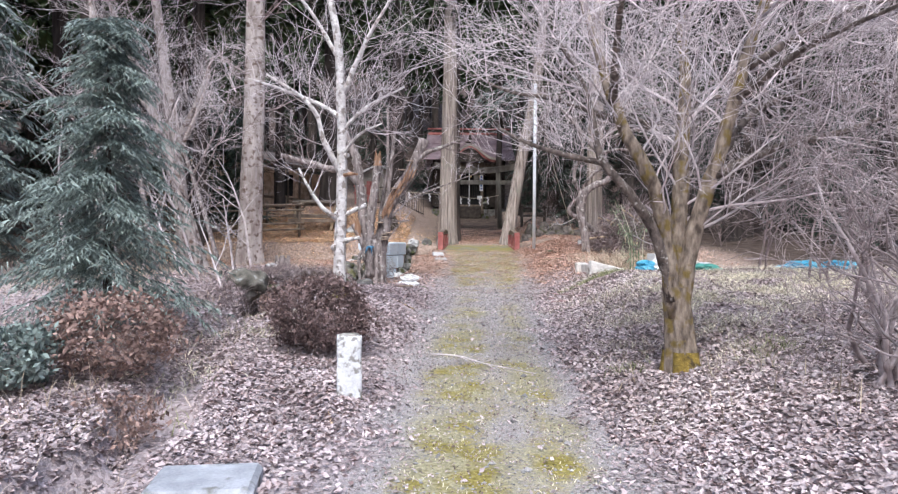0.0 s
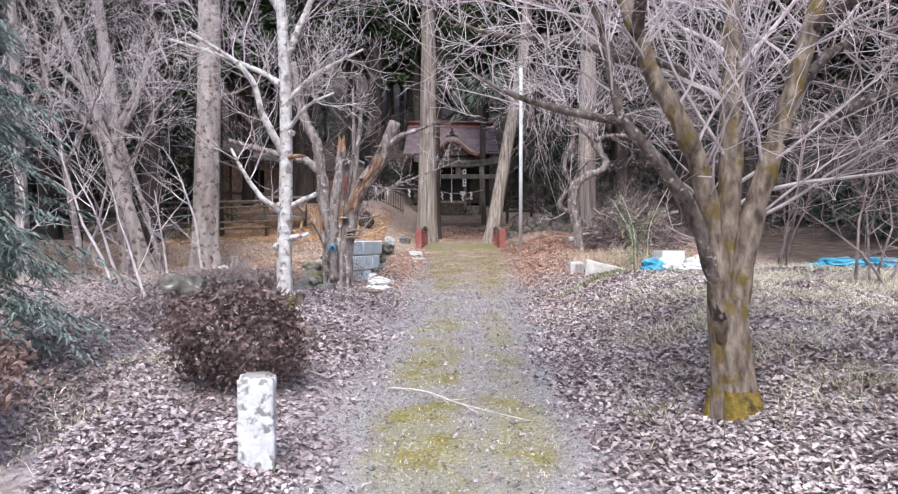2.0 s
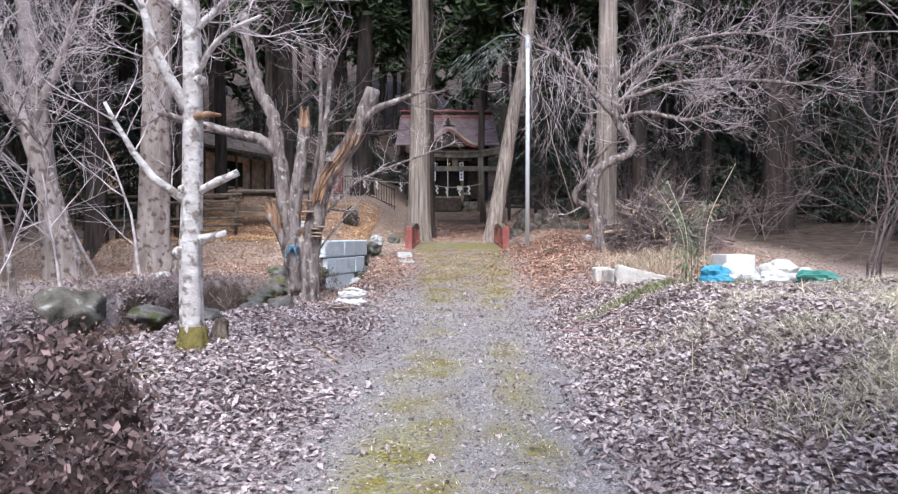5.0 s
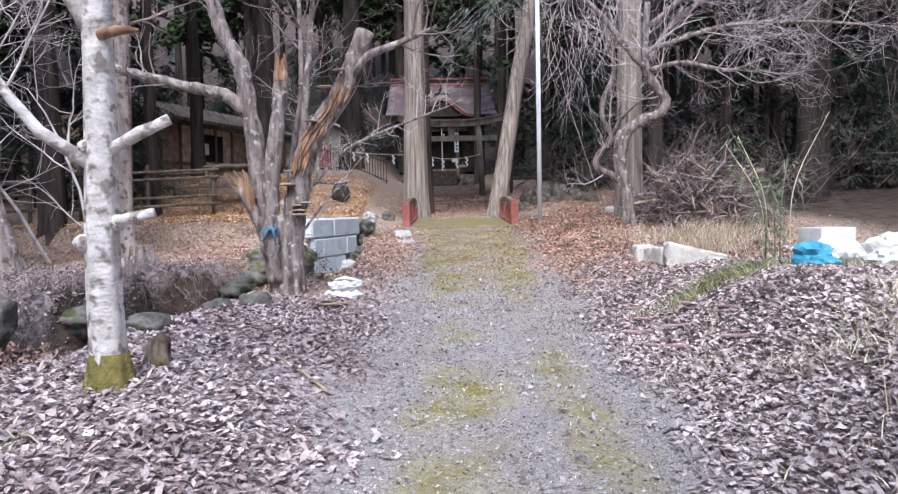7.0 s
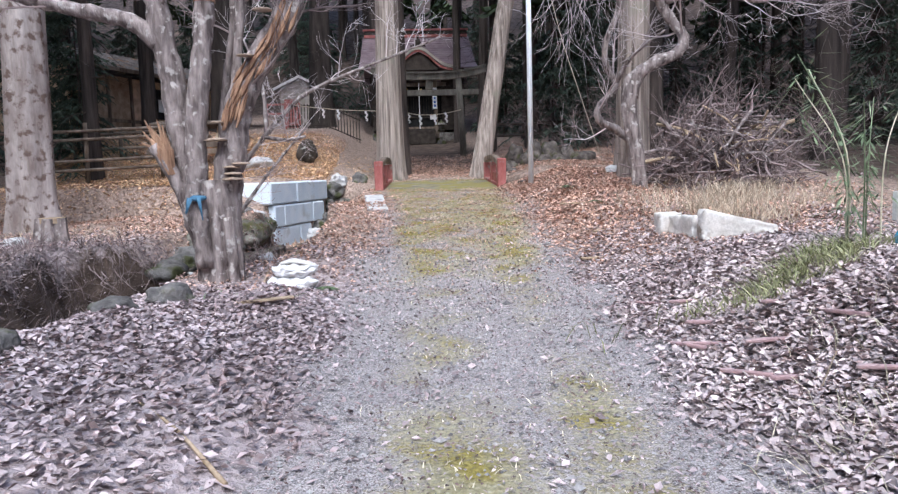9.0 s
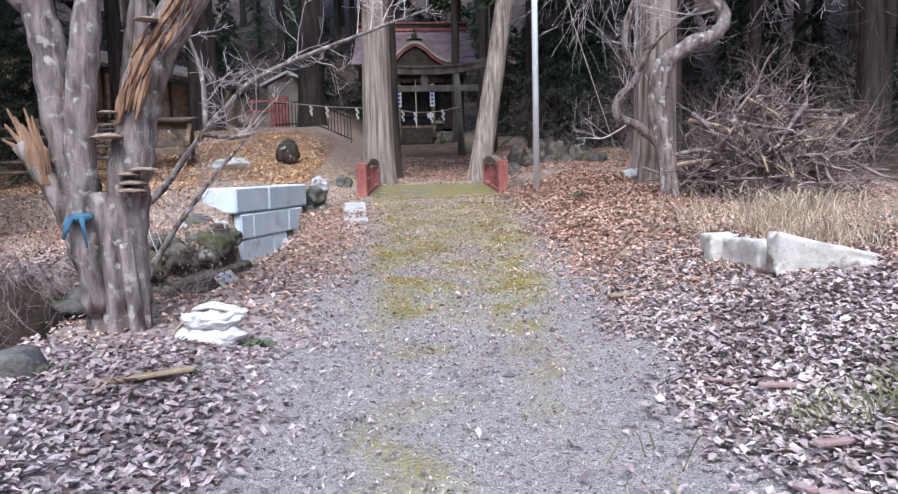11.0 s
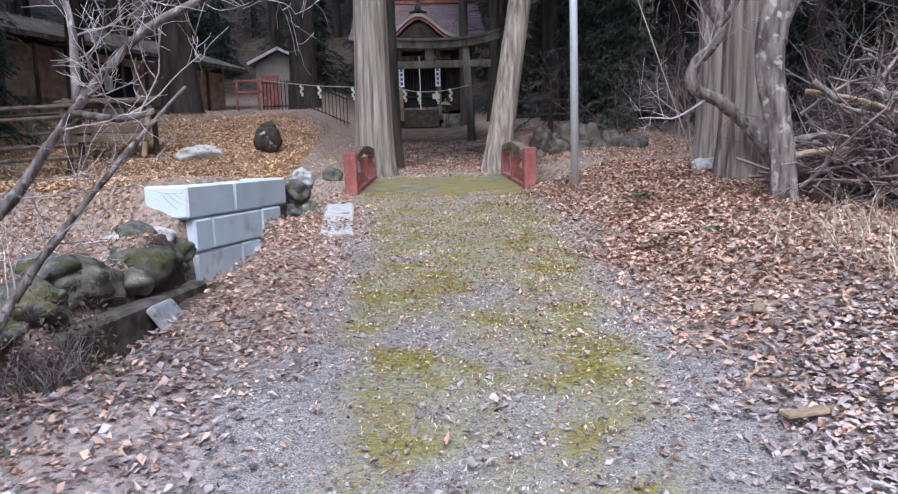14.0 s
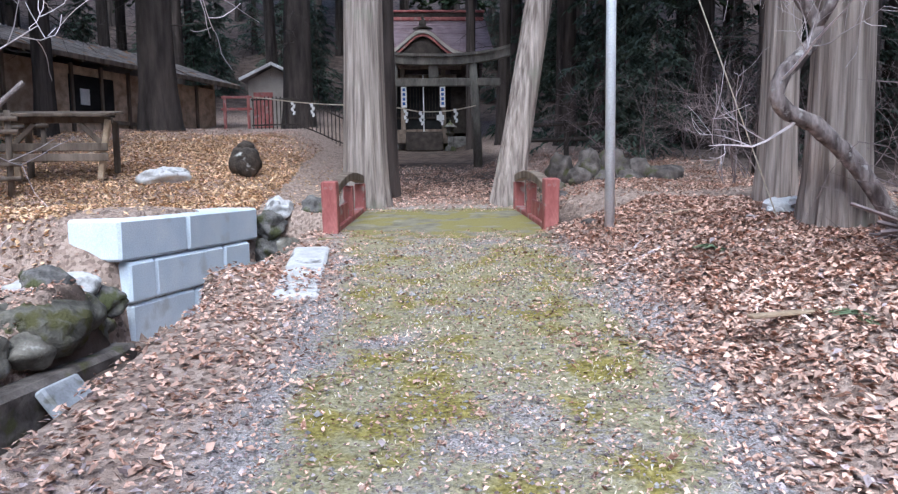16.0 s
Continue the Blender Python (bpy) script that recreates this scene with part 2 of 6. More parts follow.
# ---- mesh helpers ----
class Geo:
    """Vertices and faces of one mesh in the making."""

    def __init__(self):
        self.v, self.f, self.n = [], [], 0

    def add(self, verts, faces):
        self.v.append(np.asarray(verts, dtype=float).reshape(-1, 3))
        self.f.extend((np.asarray(faces) + self.n).tolist() if not isinstance(faces, list) else [[i + self.n for i in q] for q in faces])
        self.n += len(self.v[-1])
        return self

    def tube(self, pts, rads, sides=8, cap=True):
        p = np.asarray(pts, dtype=float)
        r = np.broadcast_to(np.asarray(rads, dtype=float), (len(p),))
        t = np.gradient(p, axis=0)
        t /= np.linalg.norm(t, axis=1, keepdims=True) + 1e-9
        ref = np.array((0.0, 0.0, 1.0)) if abs(t[:, 2]).mean() < 0.8 else np.array((1.0, 0.0, 0.0))
        a = np.cross(t, ref)
        a /= np.linalg.norm(a, axis=1, keepdims=True) + 1e-9
        b = np.cross(t, a)
        ang = np.arange(sides) * 2 * np.pi / sides
        ring = p[:, None] + r[:, None, None] * (a[:, None] * np.cos(ang)[None, :, None] + b[:, None] * np.sin(ang)[None, :, None])
        k = np.arange(len(p) - 1)[:, None] * sides
        i = np.arange(sides)[None]
        j = (i + 1) % sides
        q = np.stack([k + i, k + j, k + sides + j, k + sides + i], -1).reshape(-1, 4)
        start = self.n
        self.add(ring.reshape(-1, 3), q)
        if cap:
            self.f.append([start + x for x in range(sides)])
            self.f.append([start + (len(p) - 1) * sides + x for x in reversed(range(sides))])
        return self

    def box(self, c, s, rz=0.0, bevel=0.0, rx=0.0, ry=0.0):
        """A box with chamfered edges: centre, full size, turns in degrees."""
        h = np.asarray(s, dtype=float) / 2
        b = min(bevel, 0.45 * h.min())
        rot = np.array(Euler((radians(rx), radians(ry), radians(rz))).to_matrix())
        if b <= 0:
            v = np.array([(x, y, z) for z in (-1, 1) for y in (-1, 1) for x in (-1, 1)]) * h
            f = [[0, 2, 3, 1], [4, 5, 7, 6], [0, 1, 5, 4], [2, 6, 7, 3], [0, 4, 6, 2], [1, 3, 7, 5]]
        else:
            v, f, idx = [], [], {}
            for sx in (-1, 1):
                for sy in (-1, 1):
                    for sz in (-1, 1):
                        for ax in range(3):
                            q = np.array((sx, sy, sz)) * (h - b)
                            q[ax] = (sx, sy, sz)[ax] * h[ax]
                            idx[sx, sy, sz, ax] = len(v)
                            v.append(q)
            for ax in range(3):
                o1, o2 = [i for i in range(3) if i != ax]
                for sg in (-1, 1):
                    ring = []
                    for u, w in ((-1, -1), (1, -1), (1, 1), (-1, 1)):
                        k = [0, 0, 0]
                        k[ax], k[o1], k[o2] = sg, u, w
                        ring.append(idx[(*k, ax)])
                    f.append(ring)
                for u in (-1, 1):
                    for w in (-1, 1):
                        k1, k2 = [0, 0, 0], [0, 0, 0]
                        k1[ax], k1[o1], k1[o2] = -1, u, w
                        k2[ax], k2[o1], k2[o2] = 1, u, w
                        f.append([idx[(*k1, o1)], idx[(*k2, o1)], idx[(*k2, o2)], idx[(*k1, o2)]])
            for sx in (-1, 1):
                for sy in (-1, 1):
                    for sz in (-1, 1):
                        f.append([idx[sx, sy, sz, a] for a in range(3)])
            v = np.array(v)
        return self.add(v @ rot.T + np.asarray(c, dtype=float), f)

    def lump(self, c, s, rough=0.15, seed=0, level=2, freq=1.6, crag=0.0):
        """An uneven rounded lump."""
        bm = bmesh.new()
        bmesh.ops.create_icosphere(bm, subdivisions=level, radius=1.0)
        vs = []
        for q in bm.verts:
            o = Vector((seed * 3.7, seed * 1.3, seed * 7.1))
            k = 1 + rough * 2 * (noise.noise(q.co * freq + o) + crag * sum(0.5 ** i * abs(noise.noise(q.co * freq * 2 ** i + o)) for i in range(1, 4)))
            vs.append((q.co.x * k * s[0] + c[0], q.co.y * k * s[1] + c[1], q.co.z * k * s[2] + c[2]))
        fs = [[q.index for q in fc.verts] for fc in bm.faces]
        bm.free()
        return self.add(vs, fs)

    def mesh(self, name, material, smooth=False):
        me = bpy.data.meshes.new(name)
        me.from_pydata(np.concatenate(self.v).tolist(), [], self.f)
        bm = bmesh.new()
        bm.from_mesh(me)
        if len(bm.faces) < 60000:
            bmesh.ops.recalc_face_normals(bm, faces=bm.faces)
        bm.to_mesh(me)
        bm.free()
        me.materials.append(material)
        if smooth:
            me.shade_smooth()
        return me


def thing(name, loc, label, category, group="", rz=0.0, kind=""):
    """An Empty at a thing's base."""
    ob = new(name)
    ob.empty_display_size = 0.1
    ob.location, ob.rotation_euler = loc, (0, 0, radians(rz))
    return tagged(ob, label, category, group, kind)


def part(name, geo, material, parent, label="", smooth=False, at=(0, 0, 0)):
    """One mesh object under a thing or under a part."""
    ob = new(name, geo if isinstance(geo, bpy.types.Mesh) else geo.mesh(name, material, smooth))
    ob.parent, ob.location = parent, at
    if label:
        ob["label"] = label
    return ob


def single(name, geo, material, loc, label, category, group="", smooth=False, rz=0.0, kind=""):
    """A thing that is one mesh."""
    ob = new(name, geo.mesh(name, material, smooth))
    ob.location, ob.rotation_euler = loc, (0, 0, radians(rz))
    return tagged(ob, label, category, group, kind)


def sm(a, b, x):
    u = np.clip((np.asarray(x, dtype=float) - a) / (b - a), 0, 1)
    return u * u * (3 - 2 * u)


def spline(pts, step=0.12):
    """A smooth line through points, resampled."""
    p = np.asarray(pts, dtype=float)
    q = np.vstack([2 * p[0] - p[1], p, 2 * p[-1] - p[-2]])
    out = []
    for i in range(len(p) - 1):
        a, b, c, d = q[i:i + 4]
        n = max(2, int(np.linalg.norm(c - b) / step))
        for u in np.arange(n) / n:
            out.append(0.5 * (2 * b + (c - a) * u + (2 * a - 5 * b + 4 * c - d) * u * u + (3 * b - a - 3 * c + d) * u ** 3))
    out.append(p[-1])
    return np.array(out)


# ---- ground ----
def path_z(y):
    # below y = -30 an unseen hill is added to cut low sky light
    return np.interp(y, [-300, -70, -30, -20, 0, 6, 9, 11, 15, 17.5, 20, 22.5, 25, 33, 42, 50, 90, 300], [110, 26, 0, -0.5, -0.12, 0.08, 0.25, 0.33, 0.45, 0.68, 0.92, 1.14, 1.3, 2.0, 2.9, 4.5, 24, 110])


def path_x(y):
    return np.interp(y, [-20, 0, 8, 15, 20, 23, 33, 42], [0.1, 0.25, 0.4, 0.8, 1.1, 1.0, 1.25, 1.15])


def ditch_x(y):
    return np.interp(y, [-20, 5, 8, 12.5, 14, 15.4, 16.6, 17.0, 17.5, 18.3, 19, 21, 22.5, 24], [-2.5, -2.25, -2.75, -2.95, -2.85, -2.8, -2.85, -2.7, -2.05, -1.95, -1.95, -1.75, -1.35, -0.9])


def ditch_wide(y):
    return np.interp(y, [0, 8, 11, 13, 14, 15.5, 16.6, 17.0, 17.5, 18.3, 20, 21.6, 24], [0.38, 0.4, 0.5, 0.75, 0.85, 0.85, 0.95, 0.85, 0.5, 0.58, 0.62, 0.72, 0.8])


def lumpy(x, y, s, seed):
    """Cheap smooth noise of sines, about -1 to 1."""
    return (np.sin(x * s + 1.7 * np.sin(y * s * 0.7 + seed) + seed) + np.sin(y * s * 1.3 + 1.4 * np.sin(x * s * 0.9 + 2.1 * seed) + 2 * seed)) / 2


def ground_z(x, y):
    x, y = np.asarray(x, dtype=float), np.asarray(y, dtype=float)
    z = path_z(y) + 0 * x
    dx = x - path_x(y)
    z = z + sm(0.9, 2.6, dx) * np.interp(y, [-5, 6, 9, 12, 14, 16, 19, 25, 35], [0.3, 0.33, 0.52, 0.62, 0.42, 0.28, 0.38, 0.3, 0.4])
    # the last term adds far side slopes that hold off low sky light
    z = z + sm(9, 40, x) * 5 + sm(12, 60, -x) * 6 + sm(25, 140, np.abs(x)) * 50
    z = z + sm(0.8, 1.9, -dx) * sm(3.6, 2.6, -x) * np.interp(y, [5, 8, 10.6, 13, 15, 17, 20], [0.0, 0.14, 0.26, 0.2, 0.08, 0.05, 0.0])
    u = (x - ditch_x(y))
    near = sm(24.6, 23.2, y)
    # bank beyond the ditch
    z = z + sm(-0.3, -0.9, u) * near * np.interp(y, [-5, 5, 8, 12, 15, 18, 20, 22.0, 22.35], [0.1, 0.05, 0.2, 0.36, 0.3, 0.05, -0.12, -0.25, 0.28])
    z = z - sm(-4, -9, x) * near * np.interp(y, [0, 12, 18, 22], [0.0, 0.25, 0.2, 0.1])
    depth = np.interp(y, [-5, 3, 6, 8, 10.5, 12.5, 16, 18, 20, 22, 25], [0.15, 0.25, 0.34, 0.1, 0.2, 0.68, 0.75, 0.7, 0.75, 1.0, 1.05])
    wide = ditch_wide(y)
    ragged = u + 0.1 * lumpy(x, y, 3.1, 14) + 0.05 * lumpy(x, y, 8.3, 17)
    z = z - depth * sm(wide, wide * 0.66, np.abs(ragged)) * near
    # steep bank from the track down to the stream
    z = z - 0.7 * sm(1.95, 2.2, -dx) * sm(-3.2, -2.4, x) * sm(16.1, 17.6, y) * sm(20.9, 19.9, y)
    # foot of the wall of blocks
    face = -2.29 + 0.285 * (y - 22.04)
    foot = sm(face - 0.16, face - 0.04, x) * sm(-0.72, -1.15, x) * sm(21.1, 21.75, y) * sm(25.1, 24.85, y)
    z = z * (1 - foot) + np.minimum(z, 0.1 + 0.03 * (y - 21.7)) * foot
    # the stream under the bridge
    z = z - 0.85 * sm(1.0, 0.55, np.abs(y - 23.8 + 0.05 * (x - 1))) * sm(-1.7, -1.0, x) * sm(3.3, 2.5, x)
    # leaf mound behind the wall of blocks
    z = z + sm(23.5, 33, y) * sm(-0.4, -2.6, x) * 0.95
    z = z + 0.035 * lumpy(x, y, 2.3, 1) * sm(0.5, 1.3, np.abs(dx)) + 0.012 * lumpy(x, y, 7.1, 2) + 0.01 * lumpy(x, y, 15.3, 5) * sm(0.6, 1.2, np.abs(dx))
    z = z + 0.12 * lumpy(x, y, 0.5, 3) * sm(3, 8, np.abs(dx))
    return z


def gz(x, y):
    return float(ground_z(x, y))


def moss_mask(x, y):
    w = np.interp(y, [0, 14, 17, 21, 25], [0.68, 0.62, 0.85, 1.05, 1.15])
    dx = np.abs(x - path_x(y))
    patch = np.interp(y, [0, 9, 11, 15.5, 17.5], [0.85, 0.8, 0.7, 0.52, 0.82]) + 0.3 * lumpy(x, y, 2.1, 4) + 0.35 * lumpy(x, y, 5.3, 7) + 0.3 * sm(9, 14, y) * lumpy(x, y, 9.7, 11)
    rut = np.interp(y, [0, 8, 13, 18], [0.3, 0.45, 0.8, 0.2]) * np.exp(-((x - path_x(y) - 0.12) / 0.15) ** 2)
    return np.clip(sm(w + 0.25, w - 0.25, dx) * np.clip(patch, 0, 1) * (1 - rut) * np.interp(y, [0, 11, 14, 17, 24, 26], [0.9, 0.75, 0.45, 1, 1, 0.1]), 0, 1)


def path_mask(x, y):
    w = np.interp(y, [0, 10, 15, 22], [0.85, 0.95, 1.15, 1.2])
    soft = np.interp(y, [0, 9, 15], [0.5, 0.45, 0.35])
    return sm(w + soft, w - soft, np.abs(x - path_x(y)) + 0.12 * lumpy(x, y, 2.7, 9) + 0.08 * lumpy(x, y, 6.7, 19)) * sm(26.5, 24.5, y)


def warm_mask(x, y):
    return sm(13.6, 18.6, y + 0.8 * lumpy(x, y, 1.1, 6) - 3.0 * sm(-2.2, -4.5, x)) * sm(60, 40, y)


def spaced(spans):
    out = []
    for a, b, s in spans:
        out.extend(np.arange(a, b - s * 0.5, s))
    return np.array(out + [spans[-1][1]])


gx = spaced([(-400, -60, 40), (-60, -16, 4), (-16, -5.2, 0.4), (-5.2, 5.6, 0.1), (5.6, 16, 0.4), (16, 60, 4), (60, 400, 40)])
gy = spaced([(-300, -20, 40), (-20, -2, 2), (-2, 1.5, 0.3), (1.5, 26.5, 0.1), (26.5, 48, 0.4), (48, 120, 4), (120, 420, 50)])
X, Y = np.meshgrid(gx, gy)
Zg = ground_z(X, Y)
g = Geo()
nx = len(gx)
ii = (np.arange(len(gy) - 1)[:, None] * nx + np.arange(nx - 1)[None]).reshape(-1)
g.add(np.stack([X, Y, Zg], -1).reshape(-1, 3), np.stack([ii, ii + 1, ii + nx + 1, ii + nx], -1))


def ground_material():
    m = bpy.data.materials.new("forest_floor")
    m.use_nodes = True
    nt = m.node_tree
    nd, ln = nt.nodes, nt.links.new
    out = nd["Principled BSDF"]
    tc = nd.new("ShaderNodeTexCoord")

    def tex(scale, detail=6.0, kind="ShaderNodeTexNoise"):
        n = nd.new(kind)
        n.inputs["Scale"].default_value = scale
        if kind == "ShaderNodeTexNoise":
            n.inputs["Detail"].default_value = detail
        ln(tc.outputs["Object"], n.inputs["Vector"])
        return n

    def ramp(src, stops):
        r = nd.new("ShaderNodeValToRGB")
        while len(r.color_ramp.elements) < len(stops):
            r.color_ramp.elements.new(0.5)
        for e, (p, c) in zip(r.color_ramp.elements, stops):
            e.position, e.color = p, (*c, 1)
        ln(src, r.inputs[0])
        return r.outputs[0]

    def mix(fac, a, b):
        mx = nd.new("ShaderNodeMix")
        mx.data_type = "RGBA"
        ln(fac, mx.inputs[0])
        ln(a, mx.inputs[6])
        ln(b, mx.inputs[7])
        return mx.outputs[2]

    def mask(name, wobble, lo, hi):
        at = nd.new("ShaderNodeAttribute")
        at.attribute_name = name
        ad = nd.new("ShaderNodeMath")
        ad.operation = "MULTIPLY_ADD"
        ln(wobble, ad.inputs[0])
        ad.inputs[1].default_value = 0.9
        ln(at.outputs["Fac"], ad.inputs[2])
        mr = nd.new("ShaderNodeMapRange")
        mr.inputs["From Min"].default_value, mr.inputs["From Max"].default_value = lo + 0.45, hi + 0.45
        ln(ad.outputs[0], mr.inputs[0])
        return mr.outputs[0]

    small, big, grit = tex(38, 4), tex(3.2, 8), tex(120, 2)
    cell = tex(26, kind="ShaderNodeTexVoronoi")
    litter = ramp(cell.outputs["Color"], [(0.1, (0.21, 0.165, 0.16)), (0.45, (0.38, 0.32, 0.32)), (0.75, (0.50, 0.43, 0.43)), (1.0, (0.28, 0.22, 0.215))])
    warm = ramp(cell.outputs["Color"], [(0.1, (0.19, 0.14, 0.115)), (0.5, (0.38, 0.285, 0.23)), (0.8, (0.51, 0.40, 0.33)), (1.0, (0.26, 0.18, 0.14))])
    # bare earth of the ditch; its dark tone also paints the deep wood's shade
    soil_and_shade = ramp(big.outputs["Fac"], [(0.3, (0.045, 0.032, 0.026)), (0.7, (0.16, 0.12, 0.098))])
    gravel = ramp(grit.outputs["Fac"], [(0.32, (0.17, 0.147, 0.136)), (0.5, (0.37, 0.338, 0.328)), (0.72, (0.60, 0.56, 0.55))])
    dull = ramp(small.outputs["Fac"], [(0.3, (0.22, 0.195, 0.105)), (0.55, (0.37, 0.335, 0.205)), (0.75, (0.50, 0.46, 0.345))])
    lush = ramp(small.outputs["Fac"], [(0.3, (0.17, 0.14, 0.035)), (0.6, (0.34, 0.285, 0.085)), (0.8, (0.44, 0.385, 0.19))])
    patchy = nd.new("ShaderNodeMapRange")
    patchy.inputs["From Min"].default_value, patchy.inputs["From Max"].default_value = 0.47, 0.59
    ln(big.outputs["Fac"], patchy.inputs[0])
    moss = mix(patchy.outputs[0], dull, lush)
    col = mix(mask("warm", small.outputs["Fac"], 0.2, 0.8), litter, warm)
    col = mix(mask("bare", small.outputs["Fac"], 0.3, 0.7), col, soil_and_shade)
    col = mix(mask("track", small.outputs["Fac"], 0.25, 0.75), col, gravel)
    col = mix(mask("moss", small.outputs["Fac"], 0.2, 0.65), col, moss)
    ln(col, out.inputs["Base Color"])
    out.inputs["Roughness"].default_value, out.inputs["Specular IOR Level"].default_value = 0.92, 0.2
    ad = nd.new("ShaderNodeMath")
    ad.operation = "MULTIPLY_ADD"
    ln(grit.outputs["Fac"], ad.inputs[0])
    ad.inputs[1].default_value = 0.4
    ln(small.outputs["Fac"], ad.inputs[2])
    bp = nd.new("ShaderNodeBump")
    bp.inputs["Strength"].default_value, bp.inputs["Distance"].default_value = 0.8, 0.025
    ln(ad.outputs[0], bp.inputs["Height"])
    ln(bp.outputs[0], out.inputs["Normal"])
    return m


ground = new("ground", g.mesh("ground", ground_material(), True))
tagged(ground, "forest floor with leaf litter and a mossy gravel track, unseen hills added to block sky light", "ground", kind="structure")
# earth in ditch and stream bed; farther terms darken the wood's floor as shade
bare = np.clip(sm(1.08, 0.82, np.abs(X - ditch_x(Y)) / ditch_wide(Y)) * sm(25, 24, Y) * sm(9, 12.5, Y) + sm(1.1, 0.6, np.abs(Y - 23.8)) * sm(-2, -1, X) * sm(3.3, 2.5, X) + 0.75 * sm(24.5, 28, Y) * sm(2.6, 1.2, np.abs(X - path_x(Y)))
               + 0.8 * sm(40, 50, Y) + 0.9 * sm(6.2, 9.0, X) * sm(14, 17, Y) + 0.8 * sm(9, 14, np.abs(X)), 0, 1)
for key, data in (("moss", moss_mask(X, Y)), ("track", path_mask(X, Y)), ("warm", warm_mask(X, Y)), ("bare", bare)):
    ground.data.attributes.new(key, "FLOAT", "POINT").data.foreach_set("value", np.ascontiguousarray(data.reshape(-1), dtype=np.float32))

# ---- trees ----
rng = np.random.default_rng(7)


def grow(geo, p, d, length, r, level, up=0.05, wander=0.18, kids=5, spread=0.9, sides=5, tip=0.25, seg=7):
    """A crooked branch with side branches, level by level."""
    p, d = np.array(p, dtype=float), np.array(d, dtype=float)
    d /= np.linalg.norm(d)
    pts = [p.copy()]
    step = length / seg
    for i in range(seg):
        d = d + rng.normal(0, wander, 3) + np.array((0, 0, up))
        d /= np.linalg.norm(d)
        p = p + d * step
        pts.append(p.copy())
    pts = np.array(pts)
    geo.tube(pts, np.linspace(r, max(r * tip, 0.0016), len(pts)), sides, cap=False)
    if level > 0:
        for _ in range(kids):
            u = rng.uniform(0.2, 1.0) * (len(pts) - 1)
            i = min(int(u), len(pts) - 2)
            q = pts[i] + (u - i) * (pts[i + 1] - pts[i])
            t = pts[i + 1] - pts[i]
            t = t / np.linalg.norm(t)
            side = rng.normal(0, 1, 3)
            side -= t * side.dot(t)
            side /= np.linalg.norm(side) + 1e-6
            grow(geo, q, t * 0.8 + side * spread, length * rng.uniform(0.35, 0.65), max(r * (1 - 0.6 * u / len(pts)) * 0.5, 0.002), level - 1,
                 up, wander, kids, spread, max(3, sides - 1), tip, max(4, seg - 1))


def limb(geo, pts, r0, r1, sides=10, knots=0.06, step=0.12):
    """A knotty limb along a line."""
    p = spline(pts, step)
    r = np.linspace(r0, r1, len(p)) * (1 + knots * rng.normal(0, 1, len(p)))
    geo.tube(p + rng.normal(0, r0 * 0.05, p.shape), np.maximum(r, 0.002), sides)
    return p


def sprout(geo, p, count, length, r, level, lo=0.2, up=0.05, kids=5, lean=(0, 0, 0.12), spread=1.0, wander=0.13):
    """Branches that spring from a limb's line."""
    for _ in range(count):
        u = rng.uniform(lo, 1.0) * (len(p) - 1)
        i = min(int(u), len(p) - 2)
        t = p[i + 1] - p[i]
        t = t / np.linalg.norm(t)
        side = rng.normal(0, 1, 3)
        side -= t * side.dot(t)
        side /= np.linalg.norm(side)
        grow(geo, p[i], t * 0.6 + side * spread + np.array(lean), length * rng.uniform(0.6, 1.2), r * rng.uniform(0.7, 1.1), level, up, wander, kids)


def trunk_mesh(pts, r0, r1, flare=1.6, flutes=7, sides=28, rough=0.05, flare_h=0.7, step=0.22):
    """A trunk with a flared, fluted foot."""
    p = spline(pts, step)
    geo = Geo()
    h = np.concatenate([[0], np.cumsum(np.linalg.norm(np.diff(p, axis=0), axis=1))])
    r = np.interp(h, [0, h[-1]], [r0, r1]) * (1 + (flare - 1) * np.exp(-h / flare_h * 2.2))
    ang = np.arange(sides) * 2 * np.pi / sides
    ph = rng.uniform(0, 6)
    k = 1 + (rough + 0.16 * np.exp(-h / flare_h)[:, None]) * np.sin(ang[None] * flutes + ph + 0.25 * h[:, None]) + rough * 0.8 * np.sin(ang[None] * 3 + h[:, None] * 0.9 + ph) \
        + rng.normal(0, rough * 0.25, (len(p), sides))
    ring = np.stack([p[:, None, 0] + r[:, None] * k * np.cos(ang), p[:, None, 1] + r[:, None] * k * np.sin(ang), p[:, None, 2] + 0 * k], -1)
    a = np.arange(len(p) - 1)[:, None] * sides
    i = np.arange(sides)[None]
    j = (i + 1) % sides
    geo.add(ring.reshape(-1, 3), np.stack([a + i, a + j, a + sides + j, a + sides + i], -1).reshape(-1, 4))
    return geo, p


